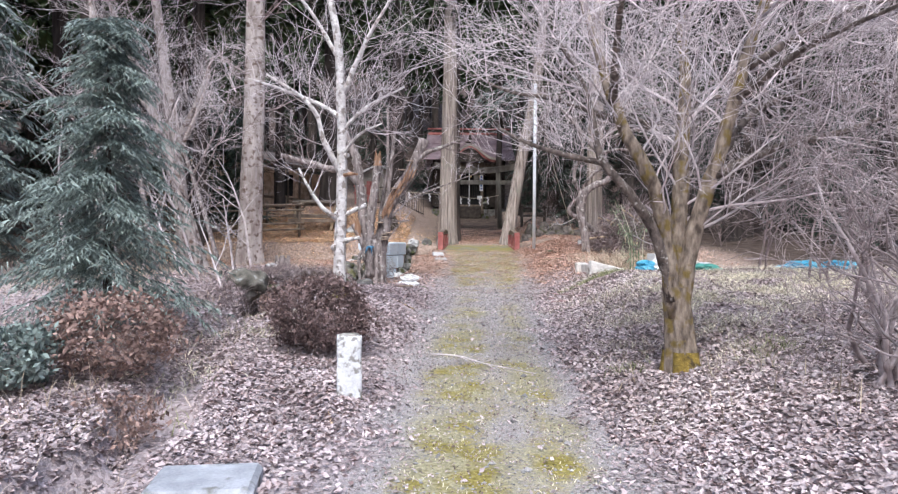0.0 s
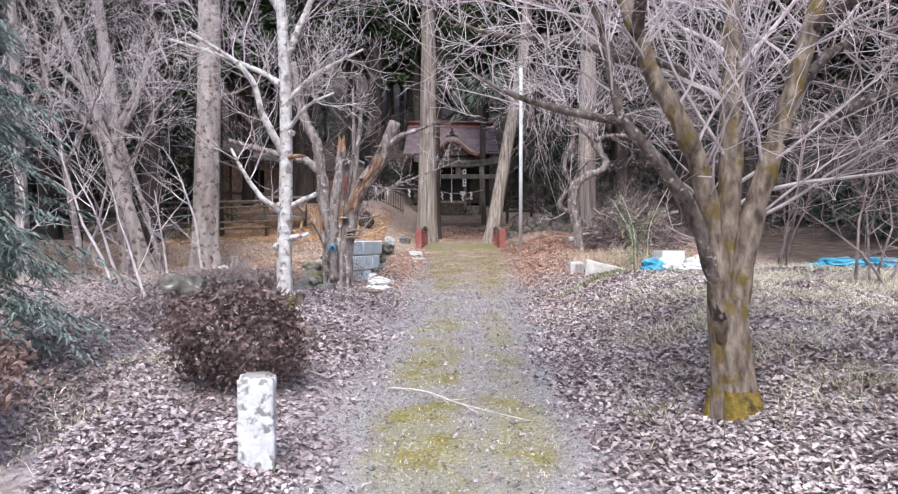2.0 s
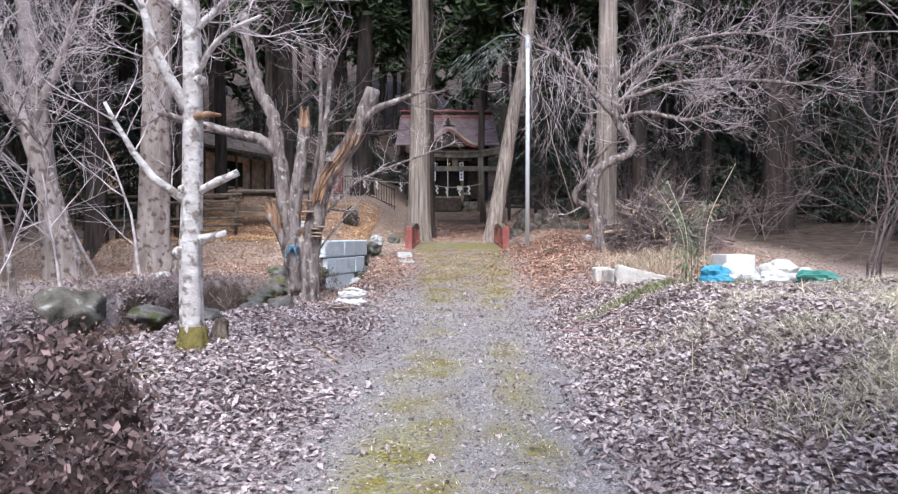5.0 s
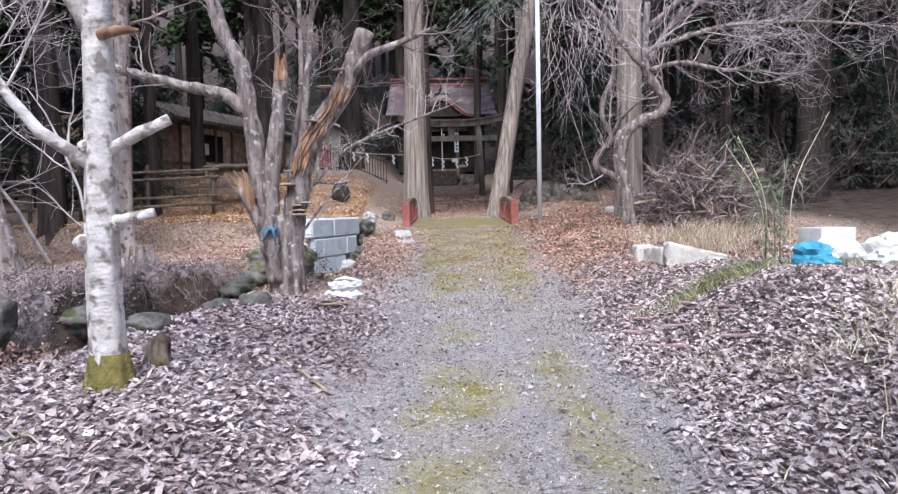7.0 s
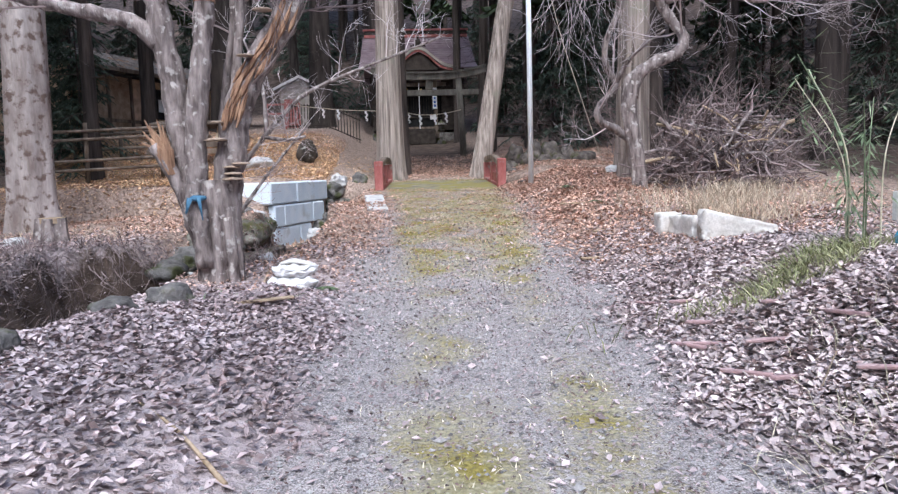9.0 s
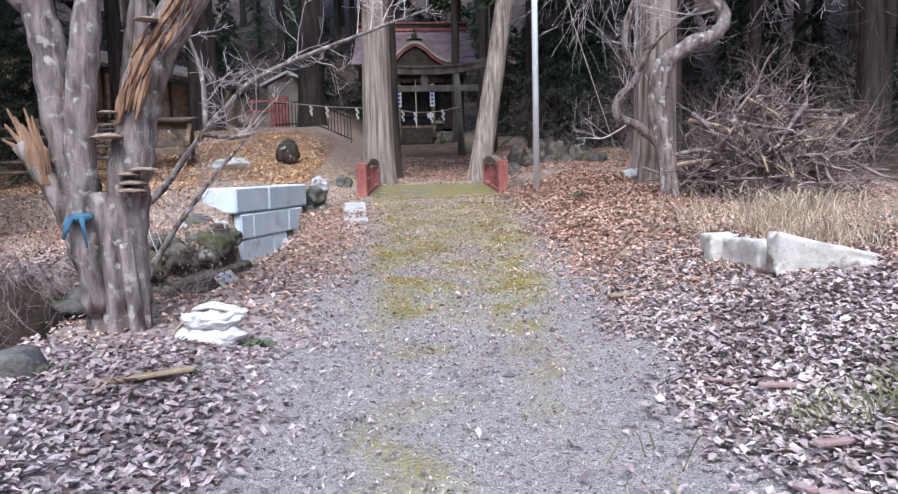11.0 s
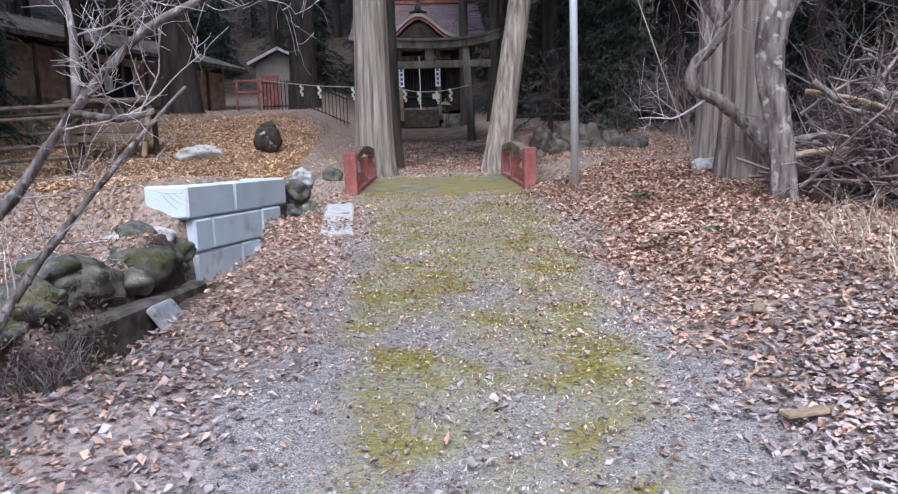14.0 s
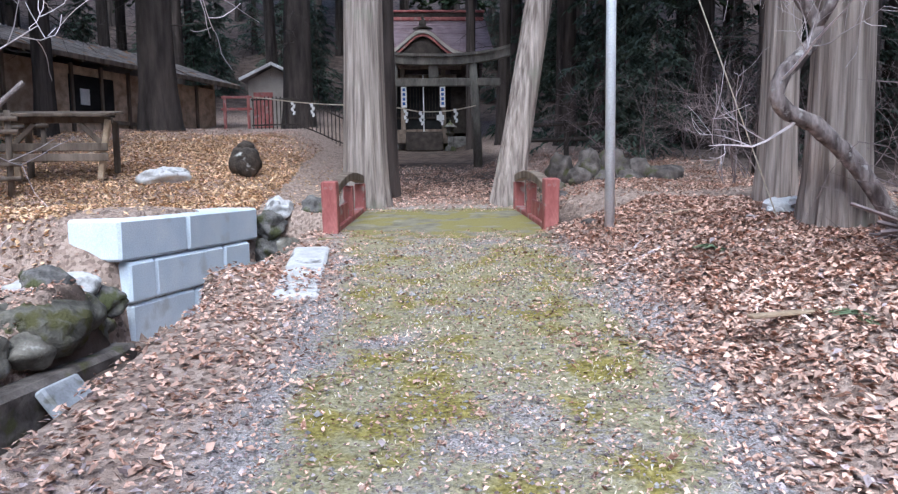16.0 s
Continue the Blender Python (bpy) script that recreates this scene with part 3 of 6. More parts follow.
def spray(geo, base, d, length, n=9, w=0.05, droop=0.35):
    """A flat, drooping frond of narrow scale leaves: thin blades along a stalk."""
    base, d = np.array(base), np.array(d) / np.linalg.norm(d)
    side = np.cross(d, (0, 0, 1.0))
    side /= np.linalg.norm(side) + 1e-6
    vs, fs = [], []
    for i in range(n):
        u = (i + 0.5) / n
        c = base + d * length * u - np.array((0, 0, droop * length * u * u))
        sg = 1 if i % 2 else -1
        tip = c + side * sg * length * 0.34 * (1.1 - u) + d * length * 0.22 + rng.normal(0, 0.03 * length, 3) - np.array((0, 0, droop * 0.35 * length))
        o = d * w * 0.9 + np.array((0, 0, rng.normal(0, w * 0.4)))
        k = len(vs)
        vs += [c - o, c + o, tip + o * 0.4, tip - o * 0.25]
        fs.append([k, k + 1, k + 2, k + 3])
    geo.add(vs, fs)


def cedar_crown(low, high, reach, count, seed, w=0.11, steps=7, size=1.0, blades=8):
    """Whorls of drooping fronds up a stem, uneven and with gaps; bare dead twigs below."""
    global rng
    keep, rng = rng, np.random.default_rng(seed)
    geo = Geo()
    for k in range(count):
        u = (k + rng.uniform(0, 1)) / count
        z = low + (high - low) * u
        a = rng.uniform(0, 2 * np.pi)
        ln = reach * (1 - 0.75 * u) * rng.uniform(0.45, 1.1)
        d = np.array((math.cos(a), math.sin(a), rng.uniform(-0.25, 0.25)))
        for i in range(steps):
            f = (i + rng.uniform(0.3, 1.0)) / steps
            q = np.array((0, 0, z)) + d * ln * f - np.array((0, 0, 0.3 * ln * f * f))
            for _ in range(2):
                aa = a + rng.normal(0, 0.9)
                spray(geo, q, (math.cos(aa), math.sin(aa), rng.uniform(-0.5, 0.2)), size * rng.uniform(0.5, 1.0) * (0.55 + 0.25 * reach * (1 - u) / 2), blades, w, 0.5)
    rng = keep
    return geo


def dead_twigs(low, high, count, seed, length=1.6):
    global rng
    keep, rng = rng, np.random.default_rng(seed)
    geo = Geo()
    for _ in range(count):
        a = rng.uniform(0, 6.283)
        grow(geo, (0, 0, rng.uniform(low, high)), (math.cos(a), math.sin(a), rng.uniform(-0.4, 0.1)), rng.uniform(0.5, 1) * length, 0.018, 1, -0.02, 0.15, 3, 0.8, 3, 0.25, 5)
    rng = keep
    return geo


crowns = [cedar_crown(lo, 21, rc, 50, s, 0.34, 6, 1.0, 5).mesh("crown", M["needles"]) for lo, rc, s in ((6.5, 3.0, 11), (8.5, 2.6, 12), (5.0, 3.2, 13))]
snags = [dead_twigs(1.6, 8, 14, s).mesh("dead_branches", M["bark_shaded"]) for s in (21, 22)]
stems = []
for s in range(4):
    lean = rng.normal(0, 0.25, 4)
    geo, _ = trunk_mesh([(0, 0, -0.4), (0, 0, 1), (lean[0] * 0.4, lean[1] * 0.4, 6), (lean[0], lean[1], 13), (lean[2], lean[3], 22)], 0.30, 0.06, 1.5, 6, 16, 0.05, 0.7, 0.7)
    stems.append(geo.mesh("trunk", M["bark_shaded"], True))


def forest_cedar(x, y, dia, k, low=None):
    """A cedar of the wood: shared trunk, crown and dead lower branches."""
    t = thing("cedar_tree", (x, y, gz(x, y)), "tall cedar with a straight brown trunk darkened for the wood's shade", "tree", "cedars of the wood", rz=(k * 137) % 360)
    t.scale = (dia / 0.6, dia / 0.6, 1)
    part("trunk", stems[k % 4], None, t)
    part("crown", crowns[(k if low is None else low) % 3], None, t).scale = (0.6 / dia, 0.6 / dia, 1)
    dead = part("dead_brushwood", snags[k % 2], None, t)
    dead.scale, dead["kind"] = (0.6 / dia, 0.6 / dia, 1), "stuff"
    return t


# trunks that stand out one by one, then the wood behind them
placed = [(-5.6, 33.0, 0.95), (-3.0, 38.5, 0.95), (2.75, 39.4, 0.36), (3.6, 37.5, 0.42), (5.3, 36.0, 0.65), (-7.6, 31.5, 0.45), (-8.6, 44, 0.6), (-4.6, 43, 0.5), (6.9, 27.0, 0.5), (9.5, 23.6, 0.56),
          (10.4, 24.6, 0.42), (9.6, 28.5, 0.4), (-7.35, 26.6, 0.36), (-10.2, 27, 0.5), (-8.0, 22.5, 0.5), (-10.6, 19.5, 0.55), (-12, 15, 0.5), (12, 19, 0.5), (8.2, 33, 0.45), (3.0, 44.5, 0.6), (-1.0, 46, 0.6), (4.6, 41, 0.5),
          (-8.9, 17.4, 0.45), (-11.5, 23.5, 0.6), (11.4, 15.2, 0.5), (7.6, 40, 0.6), (13, 27, 0.6)]
r2 = random.Random(5)
tries = 0
while len(placed) < 160 and tries < 9000:
    tries += 1
    x, y = r2.uniform(-32, 34), r2.uniform(9, 66)
    if y < 30 and abs(x) < 11 + (30 - y) * 0.12 or y < 50 and -12.5 < x < 5 or y < 40 and abs(x - 1.2) < 3:
        continue
    if min((x - a) ** 2 + (y - b) ** 2 for a, b, _ in placed) > 1.75 ** 2:
        placed.append((x, y, r2.uniform(0.32, 0.62)))
for k, (x, y, dia) in enumerate(placed):
    forest_cedar(x, y, dia, k, 1 if k < 27 else None)

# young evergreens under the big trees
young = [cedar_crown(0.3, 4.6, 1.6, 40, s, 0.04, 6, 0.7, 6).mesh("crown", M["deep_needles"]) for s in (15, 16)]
points = [(r2.uniform(4.6, 15), r2.uniform(29, 46)) for _ in range(22)] + [(r2.uniform(-16, 14), r2.uniform(46.5, 58)) for _ in range(34)] + [(r2.uniform(12, 20), r2.uniform(14, 30)) for _ in range(14)] + [(r2.uniform(-22, -12.5), r2.uniform(12, 34)) for _ in range(14)]
points += [(-8.1, 27.8), (-9.6, 28.5), (-11.0, 27.4), (-9.0, 29.6), (-12.2, 28.6), (-10.4, 30.0)]
for k, (x, y) in enumerate(points):
    t = thing("young_evergreen", (x, y, gz(x, y)), "young dark evergreen in the shade of the wood", "tree", "young evergreens", rz=k * 77 % 360)
    part("crown", young[k % 2], None, t)
    part("trunk", stems[k % 4], None, t).scale = (0.12, 0.12, 0.2)

# two great cedars that flank the end of the bridge
for base, top, dia, lab in (((-0.06, 25.7), (-0.02, 25.9), 0.66, "great cedar trunk with stringy grey-brown bark beside the bridge rail"),
                            ((2.08, 25.75), (3.35, 26.3), 0.46, "leaning cedar trunk with stringy bark beside the bridge rail")):
    z0 = gz(*base) - 0.1
    t = thing("cedar_tree", (base[0], base[1], z0), lab, "tree", "cedars at the bridge")
    dx, dy = top[0] - base[0], top[1] - base[1]
    geo, _ = trunk_mesh([(0, 0, -0.2), (0.05 * dx, 0, 0.4), (dx * 0.5, dy * 0.5, 3.6), (dx, dy, 7.5), (dx * 1.5, dy * 1.5, 18)], dia / 2, 0.1, 1.32, 11, 52, 0.018)
    part("trunk", geo, M["bark_cedar"], t, smooth=True)
    part("crown", crowns[1], None, t, at=(dx, dy, 0))
    if dx > 1:
        bough = Geo()
        for i in range(60):
            a = rng.uniform(2.2, 5.2)
            f = rng.uniform(0.2, 1.6)
            spray(bough, (0.75 + f * math.cos(a), 0.2 + f * math.sin(a) * 0.8, 6.0 - 0.55 * f + rng.uniform(-0.35, 0.5)), (math.cos(a), math.sin(a), -0.25), rng.uniform(0.4, 0.7), 9, 0.022, 0.5)
        bough.tube([(0.75, 0.2, 6.3), (0.2, -0.3, 6.1), (-0.5, -0.9, 5.5)], [0.03, 0.02, 0.006], 6)
        part("bough", bough, M["needles_near"], t, "drooping green cedar bough")
t = thing("cedar_tree", (0.2, 26.8, gz(0.2, 26.8) - 0.1), "second cedar trunk close behind the great one", "tree", "cedars at the bridge")
# darkened bark paints this trunk as shaded behind the great one
part("trunk", trunk_mesh([(0, 0, -0.2), (0, 0, 0.6), (0, 0, 6), (0, 0, 18)], 0.2, 0.1, 1.3, 8, 36, 0.04)[0], M["bark_shaded"], t, smooth=True)
part("crown", crowns[1], None, t)

# straight pale-barked tree beyond the ditch
t = thing("pale_barked_tree", (-5.83, 20.5, gz(-5.83, 20.5) - 0.05), "tall straight tree with flaking pale pinkish bark", "tree")
geo, line = trunk_mesh([(0, 0, -0.2), (0, 0, 0.5), (0.1, 0, 4), (0.15, 0, 9), (0.1, 0.2, 17)], 0.36, 0.15, 1.35, 6, 40, 0.045)
part("trunk", geo, M["bark_pale"], t, smooth=True)
geo = Geo()
sprout(geo, line[18:], 26, 2.4, 0.04, 2, 0.0, 0.02, 4)
part("twig_crown", geo, M["twig_dark"], t)["kind"] = "stuff"

# two cedars behind the gnarled tree
for cx, cy, r in ((4.25, 20.75, 0.25), (4.68, 22.55, 0.2)):
    t = thing("cedar_tree", (cx, cy, gz(cx, cy) - 0.1), "tall cedar trunk with stringy bark behind a gnarled tree", "tree", "cedars at the bridge")
    part("trunk", trunk_mesh([(0, 0, -0.2), (0, 0, 0.5), (0.05, 0, 5), (0.1, 0, 18)], r, 0.09, 1.4, 11, 52, 0.02)[0], M["bark_cedar"], t, smooth=True)
    part("crown", crowns[1], None, t, at=(0, 0, 3))


def bare_tree(name, base, label, trunk, limbs, bark, twig, group="", limb_bark=None, lean=(0, 0, 0.12), stout=0, kids=5, more=1.0, headroom=None):
    """A leafless tree: trunk line with radii, main limbs each a part, and a crown of twigs.
    limbs: (line, r0, r1, sprout count, sprout length, level); the first `stout` ones wear the trunk's bark."""
    b = np.array((base[0], base[1], base[2]))
    t = thing(name, tuple(b), label, "tree", group)
    pts, r0, r1, flare = trunk
    geo, _ = trunk_mesh([np.array(q) - b for q in pts], r0, r1, flare, 5, 26, 0.05, 0.4)
    part("trunk", geo, bark, t, smooth=True)
    tw = Geo()
    for k, (line, a, c, count, length, level) in enumerate(limbs):
        geo = Geo()
        p = limb(geo, [np.array(q) - b for q in line], a, c, 14 if k < stout else 10)
        part("limb", geo, bark if k < stout else limb_bark or bark, t, smooth=True)
        if count:
            sprout(tw, p, int(count * more), length, max(c * 0.4, 0.007), level, kids=kids, lean=lean)
    if headroom:
        # no twig hangs low over the track
        v = np.concatenate(tw.v) + b
        low = (v[:, 2] < headroom[0]) & (v[:, 0] < headroom[1])
        tw.f = [f for f in tw.f if not low[f].any()]
    if tw.n:
        part("twig_crown", tw, twig, t)["kind"] = "stuff"
    return t


# mossy tree at the right edge of the track
Y0 = 6.6
bare_tree("mossy_tree", (2.2, Y0, 0.28), "leafless forked tree with yellow moss on its trunk", (
    [(2.22, Y0, 0.1), (2.2, Y0, 0.4), (2.17, Y0, 0.75), (2.15, Y0, 0.95), (2.15, Y0, 1.08)], 0.138, 0.12, 1.38), [
    ([(2.12, Y0 - 0.03, 0.8), (2.07, Y0 - 0.05, 1.2), (2.0, Y0 - 0.07, 1.55), (1.93, Y0 - 0.1, 1.9), (1.75, Y0 - 0.15, 2.25), (1.58, Y0 - 0.1, 2.6), (1.4, Y0, 3.2), (1.25, Y0 + 0.2, 3.9)], 0.084, 0.03, 15, 1.5, 2),
    ([(2.15, Y0 + 0.03, 0.9), (2.15, Y0 + 0.03, 1.4), (2.19, Y0 + 0.05, 1.95), (2.22, Y0 + 0.15, 2.4), (2.3, Y0 + 0.3, 2.9), (2.35, Y0 + 0.6, 3.8)], 0.095, 0.045, 15, 1.5, 2),
    ([(2.18, Y0 - 0.02, 0.85), (2.22, Y0 - 0.03, 1.3), (2.33, Y0 - 0.05, 1.75), (2.45, Y0 - 0.1, 2.2), (2.58, Y0 - 0.15, 2.7), (2.75, Y0 - 0.2, 3.4), (3.0, Y0 - 0.3, 4.1)], 0.088, 0.035, 15, 1.5, 2),
    ([(2.09, Y0 - 0.06, 0.95), (2.0, Y0 - 0.08, 1.3), (1.88, Y0 - 0.12, 1.62), (1.62, Y0 - 0.2, 1.96), (1.37, Y0 - 0.2, 2.25), (1.31, Y0 - 0.2, 2.55), (1.2, Y0 - 0.2, 2.95), (0.95, Y0 - 0.3, 3.3)], 0.058, 0.018, 16, 1.4, 2),
    ([(1.38, Y0 - 0.2, 2.22), (1.06, Y0 - 0.1, 2.3), (0.72, Y0, 2.42), (0.45, Y0 + 0.1, 2.58)], 0.032, 0.012, 5, 0.4, 1),
    ([(2.42, Y0 - 0.1, 2.1), (2.9, Y0 - 0.3, 2.35), (3.5, Y0 - 0.3, 2.5), (4.2, Y0 - 0.2, 2.75)], 0.05, 0.015, 16, 1.2, 2),
    ([(1.6, Y0 - 0.1, 2.6), (1.1, Y0 + 0.4, 2.9), (0.6, Y0 + 0.9, 3.1), (0.1, Y0 + 1.2, 3.4)], 0.035, 0.01, 9, 0.8, 2),
    ([(2.25, Y0 + 0.2, 2.7), (2.7, Y0 + 0.8, 3.0), (3.3, Y0 + 1.3, 3.2)], 0.05, 0.012, 14, 1.2, 2),
    ([(1.5, Y0 - 0.1, 2.8), (1.35, Y0 - 0.9, 3.2), (1.2, Y0 - 1.8, 3.4)], 0.045, 0.012, 12, 1.1, 2),
    ([(2.6, Y0 - 0.15, 2.8), (2.9, Y0 - 0.9, 3.1), (3.2, Y0 - 1.7, 3.2)], 0.045, 0.012, 12, 1.1, 2),
    ([(2.5, Y0 - 0.1, 2.3), (3.0, Y0 + 0.3, 2.8), (3.8, Y0 + 0.6, 3.1), (4.6, Y0 + 0.8, 3.2)], 0.045, 0.012, 20, 1.2, 2),
    ([(2.7, Y0 - 0.2, 3.1), (3.4, Y0 - 0.5, 3.5), (4.3, Y0 - 0.6, 3.7)], 0.04, 0.012, 18, 1.2, 2),
    ([(1.9, Y0 + 0.1, 2.6), (1.3, Y0 + 0.9, 3.2), (0.7, Y0 + 1.5, 3.9)], 0.035, 0.01, 14, 1.1, 2),
], M["bark_moss"], M["twig_pale"], "", M["bark_lichen"], (0, 0, 0.16), 3, 6, 1.15, (2.35, 1.7))
mossy = [o for o in scene.objects if o.name == "mossy_tree"][0]
part("moss_foot", trunk_mesh([(0.02, 0, -0.15), (0.01, 0, 0.05), (0, 0, 0.2)], 0.152, 0.142, 1.4, 5, 26, 0.08, 0.4)[0], M["moss_ochre"], mossy, "ochre moss at the foot of the trunk", True)

# white-barked tree by the ditch
Y1 = 10.6
bare_tree("white_barked_tree", (-1.63, Y1, 0.36), "leafless white-barked tree with a mossy foot", (
    [(-1.62, Y1, 0.2), (-1.63, Y1, 0.6), (-1.65, Y1, 1.3), (-1.63, Y1, 2.0), (-1.63, Y1, 3.0), (-1.66, Y1, 3.8), (-1.72, Y1, 4.6), (-1.95, Y1, 5.6)], 0.095, 0.05, 1.6), [
    ([(-1.65, Y1, 1.78), (-1.9, Y1 - 0.1, 1.97), (-2.1, Y1 - 0.15, 2.27), (-2.24, Y1 - 0.2, 2.55)], 0.04, 0.014, 7, 0.8, 1),
    ([(-1.62, Y1, 1.85), (-1.4, Y1 - 0.05, 1.95), (-1.25, Y1 - 0.05, 2.02)], 0.035, 0.03, 0, 0, 0),
    ([(-1.65, Y1, 2.5), (-1.9, Y1 - 0.1, 3.0), (-1.97, Y1 - 0.1, 3.3), (-2.2, Y1 - 0.2, 3.6), (-2.7, Y1 - 0.3, 3.9)], 0.05, 0.016, 12, 1.1, 2),
    ([(-1.62, Y1, 3.3), (-1.95, Y1, 3.52), (-2.65, Y1 + 0.1, 3.8), (-3.1, Y1 + 0.2, 3.95)], 0.04, 0.012, 12, 1.0, 2),
    ([(-1.61, Y1, 3.7), (-1.27, Y1, 4.5), (-0.8, Y1 - 0.2, 5.2)], 0.045, 0.016, 12, 1.3, 2),
    ([(-1.63, Y1, 3.15), (-1.26, Y1 + 0.1, 3.52), (-0.7, Y1 + 0.2, 3.85)], 0.035, 0.012, 12, 1.0, 2),
    ([(-1.63, Y1, 2.75), (-1.35, Y1 - 0.2, 3.05), (-1.0, Y1 - 0.3, 3.2)], 0.03, 0.01, 9, 0.9, 2),
    ([(-1.68, Y1, 4.2), (-2.1, Y1, 4.9), (-2.6, Y1, 5.5)], 0.04, 0.012, 12, 1.3, 2),
], M["bark_birch"], M["twig_pale"])

birch = [o for o in scene.objects if o.name == "white_barked_tree"][0]
part("moss_foot", trunk_mesh([(0, 0, 0.0), (0, 0, 0.2), (0, 0, 0.34), (0, 0, 0.42)], 0.14, 0.09, 1.8, 9, 26, 0.015, 0.4)[0], M["moss"], birch, "mossy foot of the trunk", True)
for kx, kz, ks in ((-0.1, 1.02, 0.05), (0.09, 1.12, 0.045), (-0.06, 1.52, 0.05), (0.07, 2.4, 0.05), (-0.08, 3.0, 0.05)):
    part("knot", Geo().lump((0, 0, 0), (ks, ks, ks), 0.2, int(kz * 9)), M["bark_birch"], birch, "", True, (kx, -0.03, kz))
part("stub", Geo().tube([(0.06, -0.03, 1.12), (0.2, -0.06, 1.15), (0.29, -0.07, 1.17)], [0.035, 0.03, 0.027], 9), M["bark_birch"], birch, "sawn branch stub", True)
part("stub", Geo().tube([(0.04, -0.05, 2.1), (0.15, -0.08, 2.12), (0.26, -0.1, 2.11)], [0.03, 0.028, 0.012], 7), M["torn_wood"], birch, "torn orange branch stub", True)

# many-stemmed broken tree with bracket fungi
Y2 = 15.4
base = np.array((-1.6, Y2, 0.36))
snag = thing("broken_tree", tuple(base), "old many-stemmed tree with torn orange wood and bracket fungi", "tree")
geo, _ = trunk_mesh([np.array(q) - base for q in ((-1.6, Y2, 0.05), (-1.58, Y2, 0.5), (-1.57, Y2, 0.95), (-1.6, Y2, 1.3), (-1.62, Y2, 1.5))], 0.2, 0.17, 1.3, 5, 32, 0.09, 0.5, 0.08)
part("trunk", geo, M["bark_grey"], snag, smooth=True)
crown = Geo()
for line, a, c, count in (
        ([(-1.66, Y2, 0.7), (-1.74, Y2, 1.1), (-1.82, Y2, 1.6), (-1.89, Y2, 2.0), (-1.94, Y2, 2.5), (-2.0, Y2, 2.85), (-2.06, Y2, 3.3), (-2.3, Y2, 3.8), (-2.5, Y2, 4.8)], 0.15, 0.07, 8),
        ([(-1.68, Y2 - 0.1, 0.7), (-1.72, Y2 - 0.12, 1.1), (-1.73, Y2 - 0.12, 1.6), (-1.68, Y2 - 0.12, 2.2), (-1.6, Y2 - 0.1, 2.8), (-1.57, Y2 - 0.1, 3.2)], 0.105, 0.085, 0),
        ([(-1.52, Y2 - 0.02, 0.7), (-1.51, Y2, 1.1), (-1.45, Y2, 1.65), (-1.32, Y2, 2.2), (-1.13, Y2, 2.58), (-0.9, Y2, 2.92), (-0.72, Y2, 3.3), (-0.56, Y2, 3.7)], 0.15, 0.115, 4),
        ([(-1.74, Y2 - 0.06, 0.95), (-1.83, Y2 - 0.08, 1.25), (-1.94, Y2 - 0.1, 1.56), (-2.1, Y2 - 0.12, 1.82)], 0.085, 0.06, 0),
        ([(-1.56, Y2 + 0.1, 1.4), (-1.53, Y2 + 0.14, 2.0), (-1.47, Y2 + 0.18, 2.5), (-1.38, Y2 + 0.2, 3.1), (-1.4, Y2 + 0.3, 4.4)], 0.045, 0.025, 7),
        ([(-1.42, Y2 + 0.08, 1.9), (-1.36, Y2 + 0.1, 2.5), (-1.3, Y2 + 0.12, 3.1), (-1.2, Y2 + 0.2, 4.2)], 0.055, 0.03, 6),
        ([(-1.98, Y2, 2.72), (-2.25, Y2 - 0.06, 2.95), (-2.85, Y2 - 0.14, 3.08), (-3.65, Y2 - 0.25, 3.3)], 0.085, 0.045, 8),
        ([(-0.8, Y2, 3.15), (-0.5, Y2 - 0.1, 3.4), (-0.15, Y2 - 0.15, 3.52), (0.3, Y2 - 0.2, 3.7)], 0.06, 0.025, 6),
        ([(-1.42, Y2 - 0.1, 0.2), (-1.44, Y2 - 0.13, 0.65), (-1.47, Y2 - 0.14, 1.15)], 0.06, 0.05, 0)):
    geo = Geo()
    p = limb(geo, [np.array(q) - base for q in line], a, c, 16, 0.06, 0.08)
    part("stem" if a > 0.09 else "limb", geo, M["bark_grey"], snag, smooth=True)
    if count:
        sprout(crown, p, count, 1.0, 0.014, 2, 0.5, kids=4)
part("twig_crown", crown, M["twig_dark"], snag)["kind"] = "stuff"
geo = Geo()
for k in range(9):
    a = k * 0.7
    geo.tube([(0.03 + 0.055 * math.cos(a), -0.1 + 0.055 * math.sin(a), 2.74), (0.035 + 0.05 * math.cos(a), -0.1 + 0.05 * math.sin(a), 2.92 + 0.05 * (k * 3 % 4))], [0.045, 0.01], 5)
part("broken_top", geo, M["torn_wood"], snag, "splintered orange broken top")
geo = Geo()
face = spline([(0.19, -0.14, 1.6), (0.29, -0.13, 1.9), (0.47, -0.12, 2.2), (0.68, -0.11, 2.52), (0.9, -0.1, 3.0)], 0.05)
for k in range(46):
    i0 = int(rng.integers(0, len(face) - 9))
    off = np.array((rng.normal(0, 0.045), rng.normal(-0.01, 0.012), rng.normal(0, 0.03)))
    seg = face[i0:i0 + int(rng.integers(5, 9))] + off
    geo.tube(seg, np.interp(np.linspace(0, 1, len(seg)), [0, 0.4, 1], [0.008, 0.022, 0.004]), 5)
part("torn_strip", geo, M["torn_wood"], snag, "strip of torn orange heartwood")
geo = Geo()
